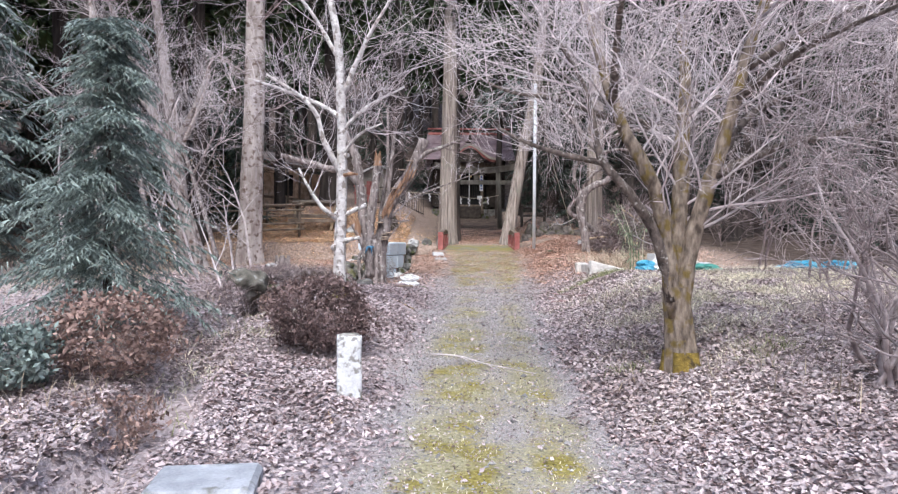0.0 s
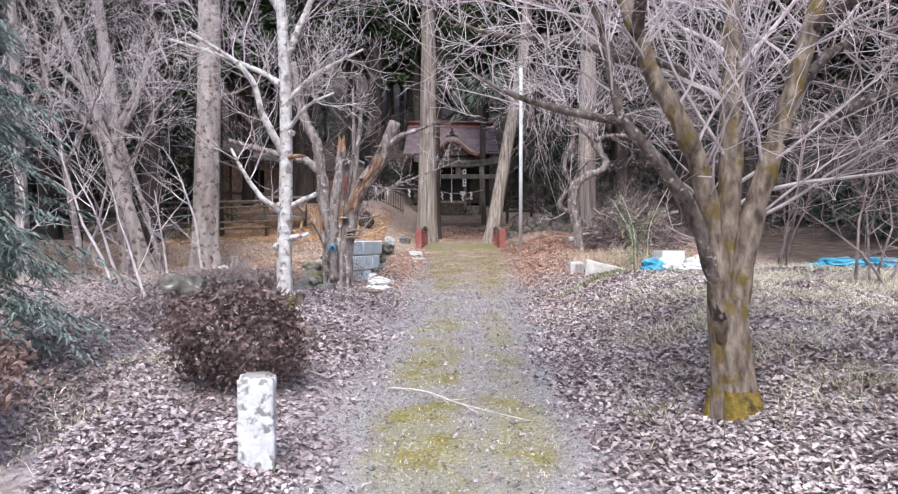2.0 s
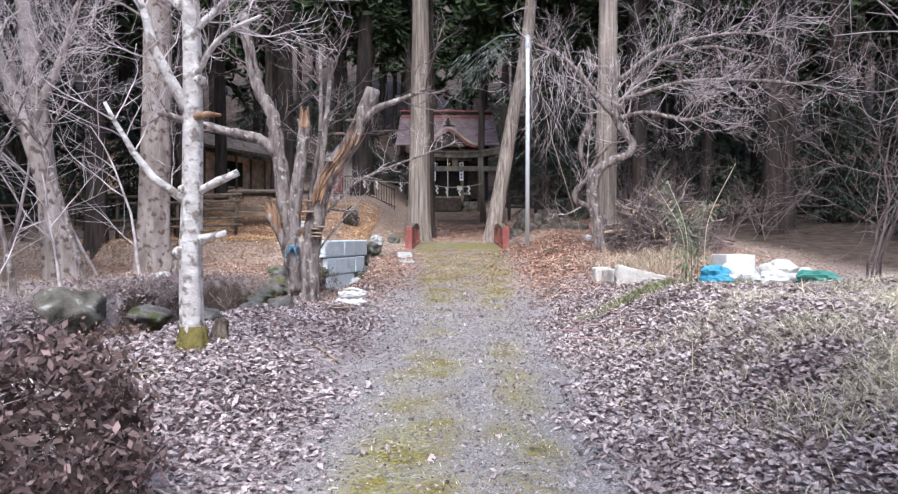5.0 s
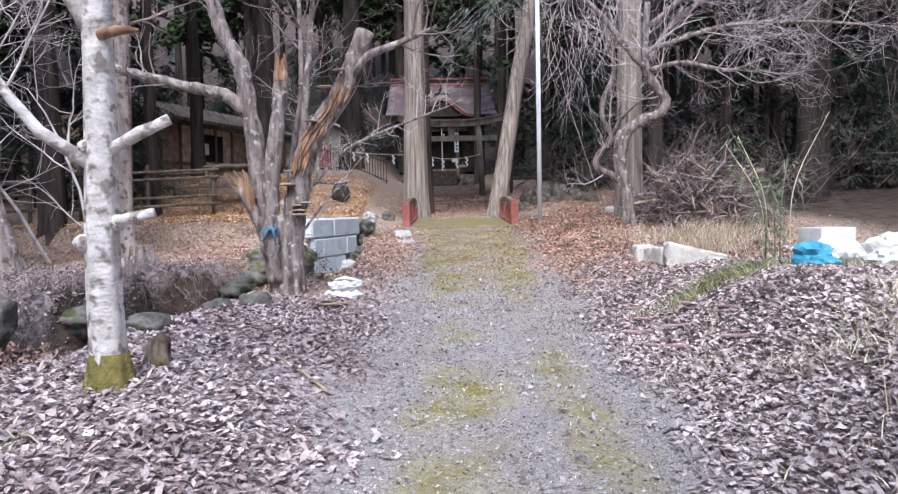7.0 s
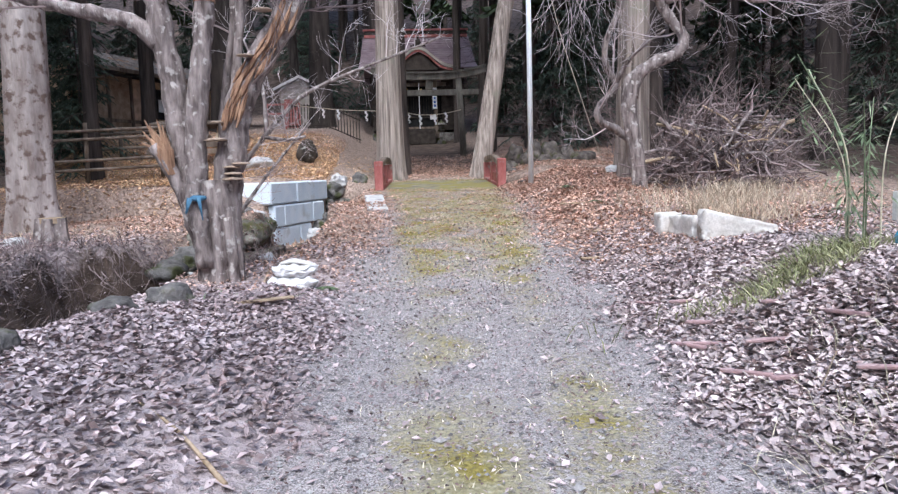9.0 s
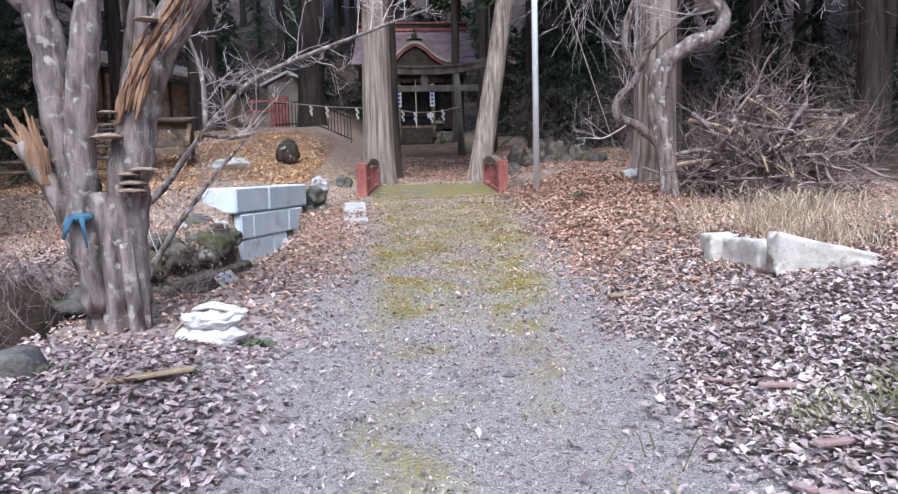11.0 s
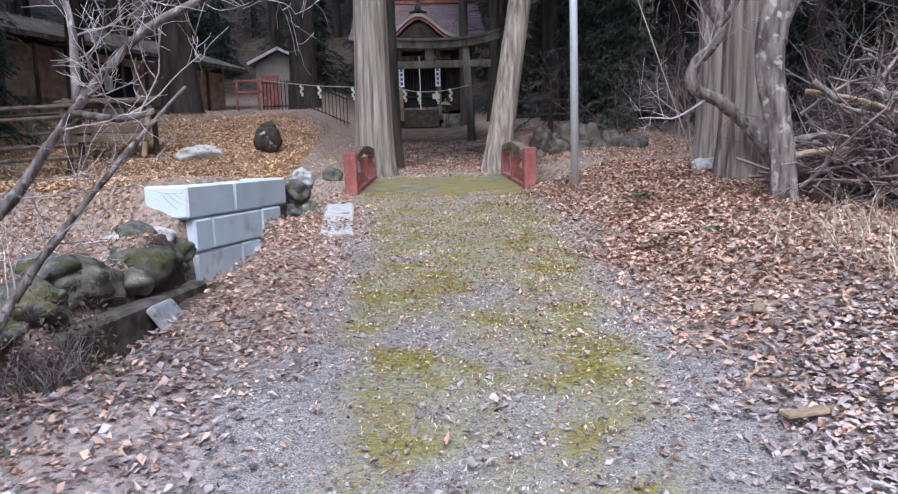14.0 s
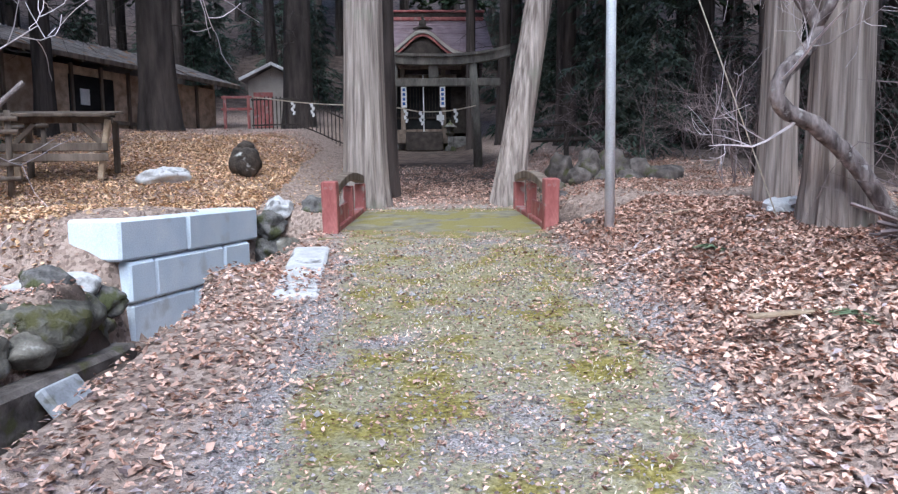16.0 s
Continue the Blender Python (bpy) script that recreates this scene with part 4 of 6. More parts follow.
for k in range(11):
    geo.tube([(-0.36 + 0.012 * (k % 4), -0.15 + 0.02 * (k % 3), 1.2), (-0.46 + 0.012 * k, -0.16 + 0.015 * (k % 3), 1.42), (-0.6 + 0.022 * k, -0.15, 1.5 + 0.05 * (k * 2 % 5))], [0.022, 0.026, 0.006], 5)
part("torn_end", geo, M["torn_wood"], snag, "pale splintered end of a snapped stem")
for (fx, fz, s) in ((0.21, 1.14, 0.10), (0.22, 1.19, 0.09), (0.2, 1.25, 0.075), (0.29, 1.28, 0.085), (0.08, 1.5, 0.10), (0.09, 1.66, 0.06), (0.38, 2.25, 0.08), (0.56, 2.65, 0.09), (0.72, 2.85, 0.08)):
    lip = Geo().lump((0, 0, 0), (s, s * 0.85, s * 0.24), 0.12, int(fz * 10), 3, 2.2)
    lip.v[0][:, 2] = np.where(lip.v[0][:, 2] < 0, lip.v[0][:, 2] * 0.35, lip.v[0][:, 2])
    part("bracket_fungus", lip, M["fungus"], snag, "brown bracket fungus", True, (fx, -0.17, fz))

# slender sapling that arches over from the foot of the broken tree
sb = np.array((-2.15, 17.1, gz(-2.15, 17.1) - 0.05))
sap = thing("sapling", tuple(sb), "thin bare sapling arching over the stream", "sapling")
tw = Geo()
for line, a, c, n in (([(-2.15, 17.1, 0.4), (-2.19, 17.2, 1.1), (-1.89, 17.4, 1.5), (-1.41, 17.4, 2.09), (-0.9, 17.4, 2.54), (0.02, 17.5, 2.92), (0.7, 17.7, 3.2)], 0.046, 0.011, 15),
                      ([(-2.15, 17.1, 0.4), (-1.9, 17.5, 1.0), (-1.5, 17.8, 1.6), (-1.0, 18.0, 2.2)], 0.04, 0.01, 7),
                      ([(-1.46, 17.4, 2.05), (-1.5, 17.5, 2.6), (-1.75, 17.6, 3.3)], 0.03, 0.008, 6), ([(-1.5, 17.4, 2.0), (-1.2, 17.35, 1.95), (-0.98, 17.3, 1.99)], 0.024, 0.018, 3)):
    geo = Geo()
    p = limb(geo, [np.array(q) - sb for q in line], a, c, 8)
    part("stem", geo, M["bark_grey"], sap, smooth=True)
    sprout(tw, p, n, 0.7, 0.007, 2, 0.2, 0.05, 4)
part("twig_crown", tw, M["twig_pale"], sap)["kind"] = "stuff"

# gnarled tree
Y3 = 18.8
bare_tree("gnarled_tree", (3.68, Y3, 1.15), "gnarled twisting tree with hanging bare twigs", (
    [(3.7, Y3, 0.95), (3.67, Y3, 1.25), (3.63, Y3, 1.72), (3.52, Y3, 2.26), (3.53, Y3, 2.64), (3.6, Y3, 2.85)], 0.088, 0.12, 1.5), [
    ([(3.54, Y3, 2.5), (3.62, Y3, 2.82), (3.92, Y3 - 0.05, 3.02), (4.2, Y3 - 0.05, 3.13), (4.3, Y3 - 0.05, 3.35), (4.1, Y3, 3.65), (3.95, Y3, 4.0), (4.0, Y3, 5.0)], 0.105, 0.05, 8, 1.3, 2),
    ([(3.95, Y3, 3.9), (3.6, Y3, 4.3), (3.0, Y3, 5.0), (2.3, Y3 - 0.2, 5.3)], 0.07, 0.02, 12, 1.3, 2),
    ([(4.0, Y3, 3.85), (4.48, Y3 - 0.2, 3.95), (4.9, Y3 - 0.3, 3.85), (5.33, Y3 - 0.4, 3.77), (5.8, Y3 - 0.5, 3.95)], 0.05, 0.02, 12, 1.2, 2),
    ([(4.0, Y3, 4.0), (4.6, Y3, 4.8), (5.6, Y3 - 0.3, 5.2), (6.6, Y3 - 0.5, 5.0)], 0.06, 0.02, 14, 1.5, 2),
    ([(4.0, Y3, 4.2), (5.2, Y3 - 0.4, 4.5), (6.4, Y3 - 0.8, 4.45), (7.7, Y3 - 1.0, 4.3)], 0.045, 0.014, 26, 1.3, 2),
    ([(4.0, Y3, 4.6), (4.9, Y3 - 0.3, 5.2), (6.2, Y3 - 0.6, 5.4), (7.2, Y3 - 0.7, 5.2)], 0.045, 0.014, 20, 1.3, 2),
], M["bark_grey"], M["twig_pale"])
zt = gz(4.55, 20.3)
bare_tree("twisted_tree", (4.55, 20.3, zt), "dark twisting stem that winds in front of a cedar trunk", ([(4.58, 20.3, zt - 0.15), (4.53, 20.3, zt + 0.08), (4.44, 20.32, zt + 0.2)], 0.09, 0.075, 1.3), [
    ([(4.46, 20.32, zt + 0.12), (4.18, 20.35, 1.82), (3.98, 20.35, 2.0), (3.79, 20.33, 2.16), (3.56, 20.3, 2.25), (3.46, 20.3, 2.38), (3.52, 20.3, 2.55), (3.68, 20.32, 2.7), (3.81, 20.35, 2.9), (3.67, 20.35, 3.12), (3.6, 20.3, 3.5), (3.8, 20.2, 4.2), (3.5, 20.0, 5.2)], 0.075, 0.04, 6, 1.1, 2),
    ([(3.8, 20.35, 2.9), (4.0, 20.2, 3.3), (4.5, 20.0, 3.7)], 0.04, 0.015, 5, 0.9, 2)], M["bark_grey"], M["twig_pale"])
geo = Geo()
for _ in range(34):
    x, y = rng.uniform(2.2, 3.5), Y3 + rng.uniform(-0.4, 0.3)
    grow(geo, (x - 3.0, y - Y3, rng.uniform(4.2, 5.4) - 4), (rng.normal(0, 0.3), rng.normal(0, 0.2), -1), rng.uniform(0.8, 1.6), 0.007, 1, -0.06, 0.2, 4, 0.6, 3)
single("hanging_brushwood", geo, M["twig_pale"], (3.0, Y3, 4), "curtain of bare hanging twigs of a gnarled tree", "branch", kind="stuff")

# leaning bare trees on the far side of the ditch
for k, (bx, by, tx, tz, r) in enumerate(((-6.3, 18.0, -8.6, 6.5, 0.17), (-6.9, 18.6, -8.0, 8, 0.22), (-6.35, 15.2, -7.4, 5.0, 0.07), (-5.4, 16.5, -7.2, 5.2, 0.06), (-7.8, 15.8, -8.2, 7, 0.13), (-4.7, 13.4, -5.6, 3.4, 0.035), (-9.2, 13.0, -9.8, 7, 0.14))):
    z0 = gz(bx, by)
    mid = ((bx * 0.62 + tx * 0.38), by + 0.1, z0 + tz * 0.42)
    bare_tree("leaning_tree", (bx, by, z0 - 0.05), "leaning bare tree with pale grey bark", ([(bx, by, z0 - 0.2), (bx * 0.96 + tx * 0.04, by, z0 + 0.3), mid, (tx, by + 0.2, z0 + tz)], r, r * 0.45, 1.4), [
        ([mid, (mid[0] + 0.7, by - 0.3, mid[2] + 1.0), (mid[0] + 1.2, by - 0.5, mid[2] + 2.2)], r * 0.45, r * 0.15, 9, 1.2, 2),
        ([(tx, by + 0.2, z0 + tz - 0.2), (tx - 0.5, by, z0 + tz + 1.2)], r * 0.4, r * 0.12, 12, 1.4, 2),
        ([mid, (mid[0] - 0.5, by - 0.5, mid[2] + 0.9), (mid[0] - 1.3, by - 0.9, mid[2] + 1.7)], r * 0.4, r * 0.12, 10, 1.2, 2)], M["bark_pale"] if r > 0.1 else M["bark_grey"], M["twig_pale"], "leaning trees")

# thin many-stemmed shrubs at the right
for k, (bx, by, n, h) in enumerate(((3.3, 5.3, 6, 2.3), (3.75, 5.9, 6, 2.6), (3.55, 5.0, 5, 1.8), (5.6, 10.5, 5, 3.0), (6.6, 14.5, 4, 3.2))):
    t = thing("bare_shrub", (bx, by, gz(bx, by)), "leafless shrub with thin grey upright stems", "shrub", "bare shrubs")
    for _ in range(n):
        geo = Geo()
        grow(geo, (rng.normal(0, 0.12), rng.normal(0, 0.12), -0.05), (rng.normal(0.0, 0.26), rng.normal(0, 0.25), 1), h * rng.uniform(0.6, 1.1), 0.028 if by < 7 else 0.02, 3, 0.04, 0.2, 5, 0.8, 7, 0.12)
        part("stem", geo, M["twig_lichen"] if by < 7 else M["twig_dark"], t, smooth=True)

# roots that hang from the cut bank of the stream
geo = Geo()
for k in range(150):
    x = rng.uniform(-4.3, -2.15)
    y = 17.15 + 0.2 * rng.normal() if x > -3.5 else rng.uniform(14.5, 17.0)
    x = x if x > -3.5 else -3.72 + 0.1 * rng.normal()
    grow(geo, (x + 3, y - 17, gz(x, y) + 0.02), (rng.normal(0.3, 0.5), rng.normal(-0.7, 0.4), rng.normal(-0.5, 0.4)), rng.uniform(0.25, 0.7), rng.uniform(0.004, 0.011), 1, -0.12, 0.3, 3, 0.8, 4)
single("bank_brushwood", geo, M["twig_dark"], (-3, 17, 0), "tangle of bare roots on a dark earth bank", "roots", kind="stuff")

# thin saplings and pale stems beyond the ditch
for k, (bx, by, h, lx) in enumerate(((-4.4, 12.4, 1.9, -0.35), (-5.3, 14.0, 2.6, -0.5), (-3.7, 11.5, 1.3, -0.3), (-4.0, 13.2, 1.6, -0.4), (-6.0, 12.9, 2.4, -0.3), (-5.0, 17.8, 3.0, -0.25), (-7.0, 20.4, 4.0, -0.2), (-8.4, 19.2, 4.5, 0.3), (-7.6, 14.0, 3.4, -0.3))):
    geo = Geo()
    grow(geo, (0, 0, -0.05), (lx, rng.normal(0, 0.1), 1), h, 0.016 + 0.006 * h, 2, 0.02, 0.1, 6, 0.8, 7)
    single("sapling", geo, M["twig_pale"], (bx, by, gz(bx, by)), "thin pale leafless sapling on the ditch bank", "sapling", "saplings beyond the ditch", True)

# bare dark undergrowth beyond the bridge
for k, (bx, by) in enumerate(((5.4, 25.4), (6.2, 26.4), (5.0, 28.2), (7.4, 25.0), (6.4, 29.5), (8.2, 27.4), (7.6, 31.0), (5.6, 31.5), (9.2, 30.0), (8.6, 22.0), (7.4, 21.6))):
    t = thing("undergrowth_shrub", (bx, by, gz(bx, by)), "bare brown undergrowth shrub in the shade", "shrub", "undergrowth shrubs")
    for _ in range(5):
        geo = Geo()
        grow(geo, (rng.normal(0, 0.15), rng.normal(0, 0.15), -0.05), (rng.normal(0, 0.5), rng.normal(0, 0.4), 0.9), rng.uniform(1.2, 2.4), 0.011, 2, -0.01, 0.14, 6, 0.8, 5)
        part("stem", geo, M["twig_dark"], t)

# ---- things by the track ----
def bush(name, loc, size, leaves, leaf, leaf_mat, label, seed, stem_count=26):
    """A twiggy bush: stems under a loose, uneven shell of small leaves."""
    global rng
    keep, rng = rng, np.random.default_rng(seed)
    t = thing(name, loc, label, "bush")
    st = Geo()
    for _ in range(stem_count):
        a, r = rng.uniform(0, 6.28), rng.uniform(0.1, 0.9)
        grow(st, (0.1 * math.cos(a), 0.1 * math.sin(a), -0.05), (r * math.cos(a) * size[0], r * math.sin(a) * size[1], size[2] * 0.9), size[2] * rng.uniform(0.8, 1.2), 0.012, 2, 0.0, 0.2, 3, 0.8, 4)
    part("stem_tangle", st, M["twig_dark"], t)
    d = rng.normal(0, 1, (leaves, 3))
    d /= np.linalg.norm(d, axis=1, keepdims=True)
    lump = 1 + 0.22 * lumpy(d[:, 0] * 2.2 + seed, d[:, 1] * 2.2 + d[:, 2] * 1.7, 2.2, seed) + 0.12 * lumpy(d[:, 0] * 5, d[:, 2] * 5 + d[:, 1] * 4, 2.0, seed + 3)
    rad = lump * rng.uniform(0.45, 1.0, leaves) ** 0.5 * (1 + rng.normal(0, 0.05, leaves))
    c = d * rad[:, None] * np.array(size) + np.array((0, 0, size[2] * 0.92))
    c = c[c[:, 2] > 0.03]
    n = len(c)
    a1 = rng.normal(0, 1, (n, 3))
    a1 /= np.linalg.norm(a1, axis=1, keepdims=True)
    a2 = np.cross(a1, rng.normal(0, 1, (n, 3)))
    a2 /= np.linalg.norm(a2, axis=1, keepdims=True)
    L = leaf * rng.uniform(0.6, 1.3, (n, 1))
    v = np.stack([c - a1 * L, c + a2 * L * 0.45, c + a1 * L, c - a2 * L * 0.45], 1).reshape(-1, 3)
    k = np.arange(n)[:, None] * 4
    g = Geo().add(v, np.concatenate([k, k + 1, k + 2, k + 3], 1))
    part("foliage", g, leaf_mat, t)
    rng = keep
    return t


bush("brown_bush", (-1.42, 7.75, gz(-1.42, 7.75)), (0.58, 0.56, 0.43), 9500, 0.025, M["leaf_bush"], "rounded bush with dense dull purple-brown leaves", 31)
bush("rust_bush", (-3.15, 6.55, gz(-3.15, 6.55)), (0.62, 0.55, 0.42), 4200, 0.03, M["leaf_rust"], "low bush with dry rust-brown leaves", 32)
bush("rust_bush", (-2.75, 5.7, gz(-2.75, 5.7)), (0.42, 0.4, 0.22), 1000, 0.03, M["leaf_rust"], "small dry rust-brown bush among litter", 35)
bush("green_bush", (-3.85, 5.95, gz(-3.85, 5.95)), (0.5, 0.45, 0.3), 3600, 0.035, M["needles_near"], "low grey-green bush in the leaf litter", 33)
bush("dry_bush", (-2.6, 11.3, gz(-2.6, 11.3)), (0.5, 0.6, 0.28), 1300, 0.025, M["leaf_rust"], "sparse dry brown bush on the ditch bank", 34)
bush("dark_bush", (-1.6, 17.2, gz(-1.6, 17.2) - 0.05), (0.35, 0.4, 0.5), 700, 0.02, M["leaf_bush"], "dark bare twiggy bush at the stream's edge", 37, 40)

t = thing("young_conifer", (-3.85, 7.9, gz(-3.85, 7.9)), "dense dark blue-green young conifer", "tree")
part("trunk", Geo().tube([(0, 0, -0.1), (0.02, 0, 1.6), (0, 0, 3.0)], [0.06, 0.035, 0.01], 8), M["bark_shaded"], t)
part("crown", cedar_crown(0.35, 3.6, 1.35, 230, 41, 0.010, 10, 0.4), M["needles_near"], t)
t = thing("young_conifer", (-9.6, 14.2, gz(-9.6, 14.2)), "grey-green conifer at the wood's edge", "tree")
part("trunk", Geo().tube([(0, 0, -0.1), (0.02, 0, 3), (0, 0, 6.5)], [0.12, 0.07, 0.01], 8), M["bark_shaded"], t)
part("crown", cedar_crown(0.5, 6.8, 2.0, 130, 42, 0.03, 9, 0.7), M["needles_near"], t)

# stone marker post
def worn_block(size, z0, seed, amount=0.008, chip=0.03):
    """A square post with many faces: uneven sides, rubbed and chipped edges."""
    bm = bmesh.new()
    bmesh.ops.create_cube(bm, size=1.0)
    bmesh.ops.subdivide_edges(bm, edges=bm.edges, cuts=11, use_grid_fill=True)
    half = np.array(size) / 2
    o = Vector((seed, 2.0 * seed, 0))
    vs = []
    for q in bm.verts:
        p = np.array(q.co) * np.array(size)
        edge = np.sort(half - np.abs(p))[1]
        pull = max(0.0, 1 - edge / 0.035)
        cut = chip * pull * max(0.15, noise.noise(Vector(p) * 14 + o) + 0.25)
        n = np.array(noise.noise_vector(Vector(p) * 9 + o)) * amount
        vs.append(p * (1 - cut / half.min() * 0.45) + n + np.array((0, 0, z0)))
    g2 = Geo().add(vs, [[v.index for v in f.verts] for f in bm.faces])
    bm.free()
    return g2


post = thing("stone_marker", (-0.87, 6.17, 0.06), "short square stone marker post with flaking white paint", "marker post", rz=9)
part("shaft", worn_block((0.215, 0.195, 0.6), 0.3, 3), M["marker"], post, "flaking white-painted shaft", True)
part("foot", worn_block((0.225, 0.205, 0.2), -0.02, 5, 0.012), M["old_stone"], post, "bare mossy stone foot", True)
part("worn_top", worn_block((0.2, 0.18, 0.03), 0.594, 8, 0.006), M["old_stone"], post, "bare grey worn top", True)
single("stone_slab", Geo().box((0, 0, 0.03), (0.6, 0.5, 0.26), 0, 0.03), M["slate"], (-1.38, 3.98, gz(-1.38, 3.98) - 0.02), "flat grey stone block at the edge of the ditch", "stone block", rz=8)


def rock(x, y, s, label="rough grey stone", mat="rock", lift=0.0, seed=0, group="stones by the stream", rz=0.0):
    geo = Geo().lump((0, 0, 0), s, 0.18, seed, 4 if s[2] > 0.14 else 3, 1.6, 1.1 if s[2] > 0.25 else 0.7)
    geo.v[0] = geo.v[0] * (1 + np.array([[0.12 * noise.noise(Vector(q) * 9 / max(s) * 0.3 + Vector((seed, 0, 0)))] for q in geo.v[0]]))
    return single("rock", geo, M[mat], (x, y, gz(x, y) + s[2] * 0.35 + lift), label, "rock", group, True, rz)


# channel beside the track: stones, low concrete wall, water
k = 0
for x, y, s in ((-2.75, 17.9, (0.22, 0.2, 0.12)), (-2.75, 18.3, (0.3, 0.3, 0.14)), (-2.75, 21.5, (0.26, 0.22, 0.14)), (-2.75, 17.4, (0.24, 0.26, 0.12)), (-3.0, 19.8, (0.3, 0.3, 0.14)),
                (-2.1, 16.4, (0.25, 0.3, 0.2)), (-2.6, 15.3, (0.3, 0.26, 0.2)), (-3.2, 13.1, (0.32, 0.26, 0.2)), (-2.45, 13.0, (0.2, 0.2, 0.12)), (-3.6, 12.4, (0.36, 0.3, 0.26)), (-2.75, 13.9, (0.22, 0.2, 0.15)), (-2.2, 12.6, (0.22, 0.16, 0.09)),
                (-3.45, 14.2, (0.3, 0.28, 0.16)), (-1.68, 14.15, (0.17, 0.12, 0.1)), (-1.95, 13.75, (0.15, 0.12, 0.08)), (-2.2, 13.3, (0.22, 0.15, 0.11)), (-2.45, 13.15, (0.16, 0.14, 0.08)), (-2.15, 18.9, (0.1, 0.1, 0.06)), (-1.15, 24.95, (0.2, 0.22, 0.26)),
                (-0.8, 25.3, (0.17, 0.17, 0.16)), (-1.3, 24.7, (0.16, 0.2, 0.3))):
    k += 1
    rock(x, y, s, "mossy grey boulder on the stream bank" if s[2] > 0.25 else "rough grey stone in the stream channel", seed=k, rz=k * 40, mat=("rock_moss", "rock_lichen", "rock_moss")[k % 3] if s[2] > 0.18 else "rock")
for x, y, s in ((2.9, 26.2, (0.22, 0.2, 0.17)), (3.35, 26.2, (0.24, 0.2, 0.2)), (3.8, 26.2, (0.2, 0.2, 0.18)), (4.2, 26.3, (0.24, 0.2, 0.16)), (3.1, 26.5, (0.22, 0.22, 0.36)), (3.6, 26.6, (0.26, 0.22, 0.4)), (4.05, 26.7, (0.24, 0.2, 0.38)), (4.5, 26.8, (0.26, 0.2, 0.3)),
                (2.75, 25.2, (0.2, 0.2, 0.16)), (4.9, 26.6, (0.3, 0.3, 0.22)), (2.6, 22.5, (0.12, 0.1, 0.08))):
    k += 1
    rock(x, y, s, "rough stone of a low dry wall beyond the bridge", seed=k, rz=k * 50, group="dry wall stones", mat="rock_dark", lift=-0.08)
rock(-3.51, 26.99, (0.4, 0.3, 0.16), "pale lichen-covered rock on the leaf mound", "rock_pale", 0, 61, "")
for x, y, z, s in ((-1.42, 24.85, 0.25, (0.22, 0.22, 0.24)), (-1.36, 24.95, 0.62, (0.21, 0.22, 0.22)), (-1.38, 24.98, 0.98, (0.2, 0.2, 0.2)), (-1.28, 25.15, 1.24, (0.18, 0.2, 0.15)), (-1.65, 24.2, 0.22, (0.2, 0.26, 0.17)), (-1.5, 24.55, 0.42, (0.17, 0.2, 0.13)), (-1.75, 23.75, 0.12, (0.18, 0.24, 0.15))):
    k += 1
    rock(x, y, s, "rough grey stone packed against a concrete block wall", "rock_pale" if k % 3 == 0 else "rock", 0.08 + z - gz(x, y), k, "stones at the block wall", k * 35)
for x, y, z, s, m in ((-2.55, 21.0, 0.55, (0.36, 0.56, 0.27), "rock_moss"), (-2.8, 20.1, 0.52, (0.33, 0.42, 0.26), "rock_lichen"), (-2.85, 19.2, 0.5, (0.3, 0.36, 0.22), "rock_moss"), (-2.36, 21.5, 0.42, (0.15, 0.18, 0.16), "rock_moss"), (-2.42, 20.55, 0.45, (0.17, 0.2, 0.14), "rock_lichen"),
                      (-2.62, 21.75, 0.78, (0.24, 0.2, 0.14), "rock_pale"), (-2.9, 21.5, 0.8, (0.22, 0.2, 0.1), "rock_pale"), (-2.4, 21.85, 0.62, (0.2, 0.18, 0.16), "rock")):
    k += 1
    rock(x, y, s, "mossy boulder above the channel wall" if s[2] > 0.25 else "stone wedged beside the block wall", m, z - gz(x, y) - s[2] * 0.35, k, "boulders above the channel", k * 7 % 30 - 15)
rock(-2.62, 17.75, (0.2, 0.16, 0.11), "small pale stone by the broken tree", "rock_pale", 0, 62, "")
rock(-1.62, 19.15, (0.16, 0.2, 0.12), "smooth pale stone in the stream", "rock_pale", 0.02, 64, "")
rock(-1.8, 18.2, (0.14, 0.16, 0.1), "smooth pale stone in the stream", "rock_pale", 0.02, 65, "")
rock(-4.3, 17.0, (0.14, 0.1, 0.07), "small pale stone on leaves", "rock_pale", 0, 63, "")
t = single("channel_wall", Geo().box((0, 0, 0), (0.26, 2.7, 0.9), 0, 0.04), M["rock_dark"], (-2.33, 20.25, -0.17), "low mossy concrete wall of the stream channel", "wall", rz=-10)
single("leaning_slab", Geo().box((0, 0, 0.2), (0.1, 0.45, 0.5), 0, 0.02, 0, -38), M["slate"], (-2.0, 20.35, -0.16), "flat stone slab leaning in the stream channel", "stone", rz=-8)
geo = Geo()
yy = np.linspace(15.5, 24.4, 40)
xx = ditch_x(yy)
zz = np.minimum.accumulate(ground_z(xx, yy)[::-1])[::-1] + 0.06
v = np.concatenate([np.stack([xx - 0.4, yy, zz], 1), np.stack([xx + 0.4, yy, zz], 1)])
geo.add(v, [[i, i + 40, i + 41, i + 1] for i in range(39)])
tagged(new("water", geo.mesh("water", M["water"], True)), "shallow dark stream water in the channel", "water", kind="structure")
geo = Geo()
for i in range(9):
    geo.lump((rng.normal(0, 0.1), rng.normal(0, 0.18), 0.02), (0.06, 0.09, 0.045), 0.3, i)
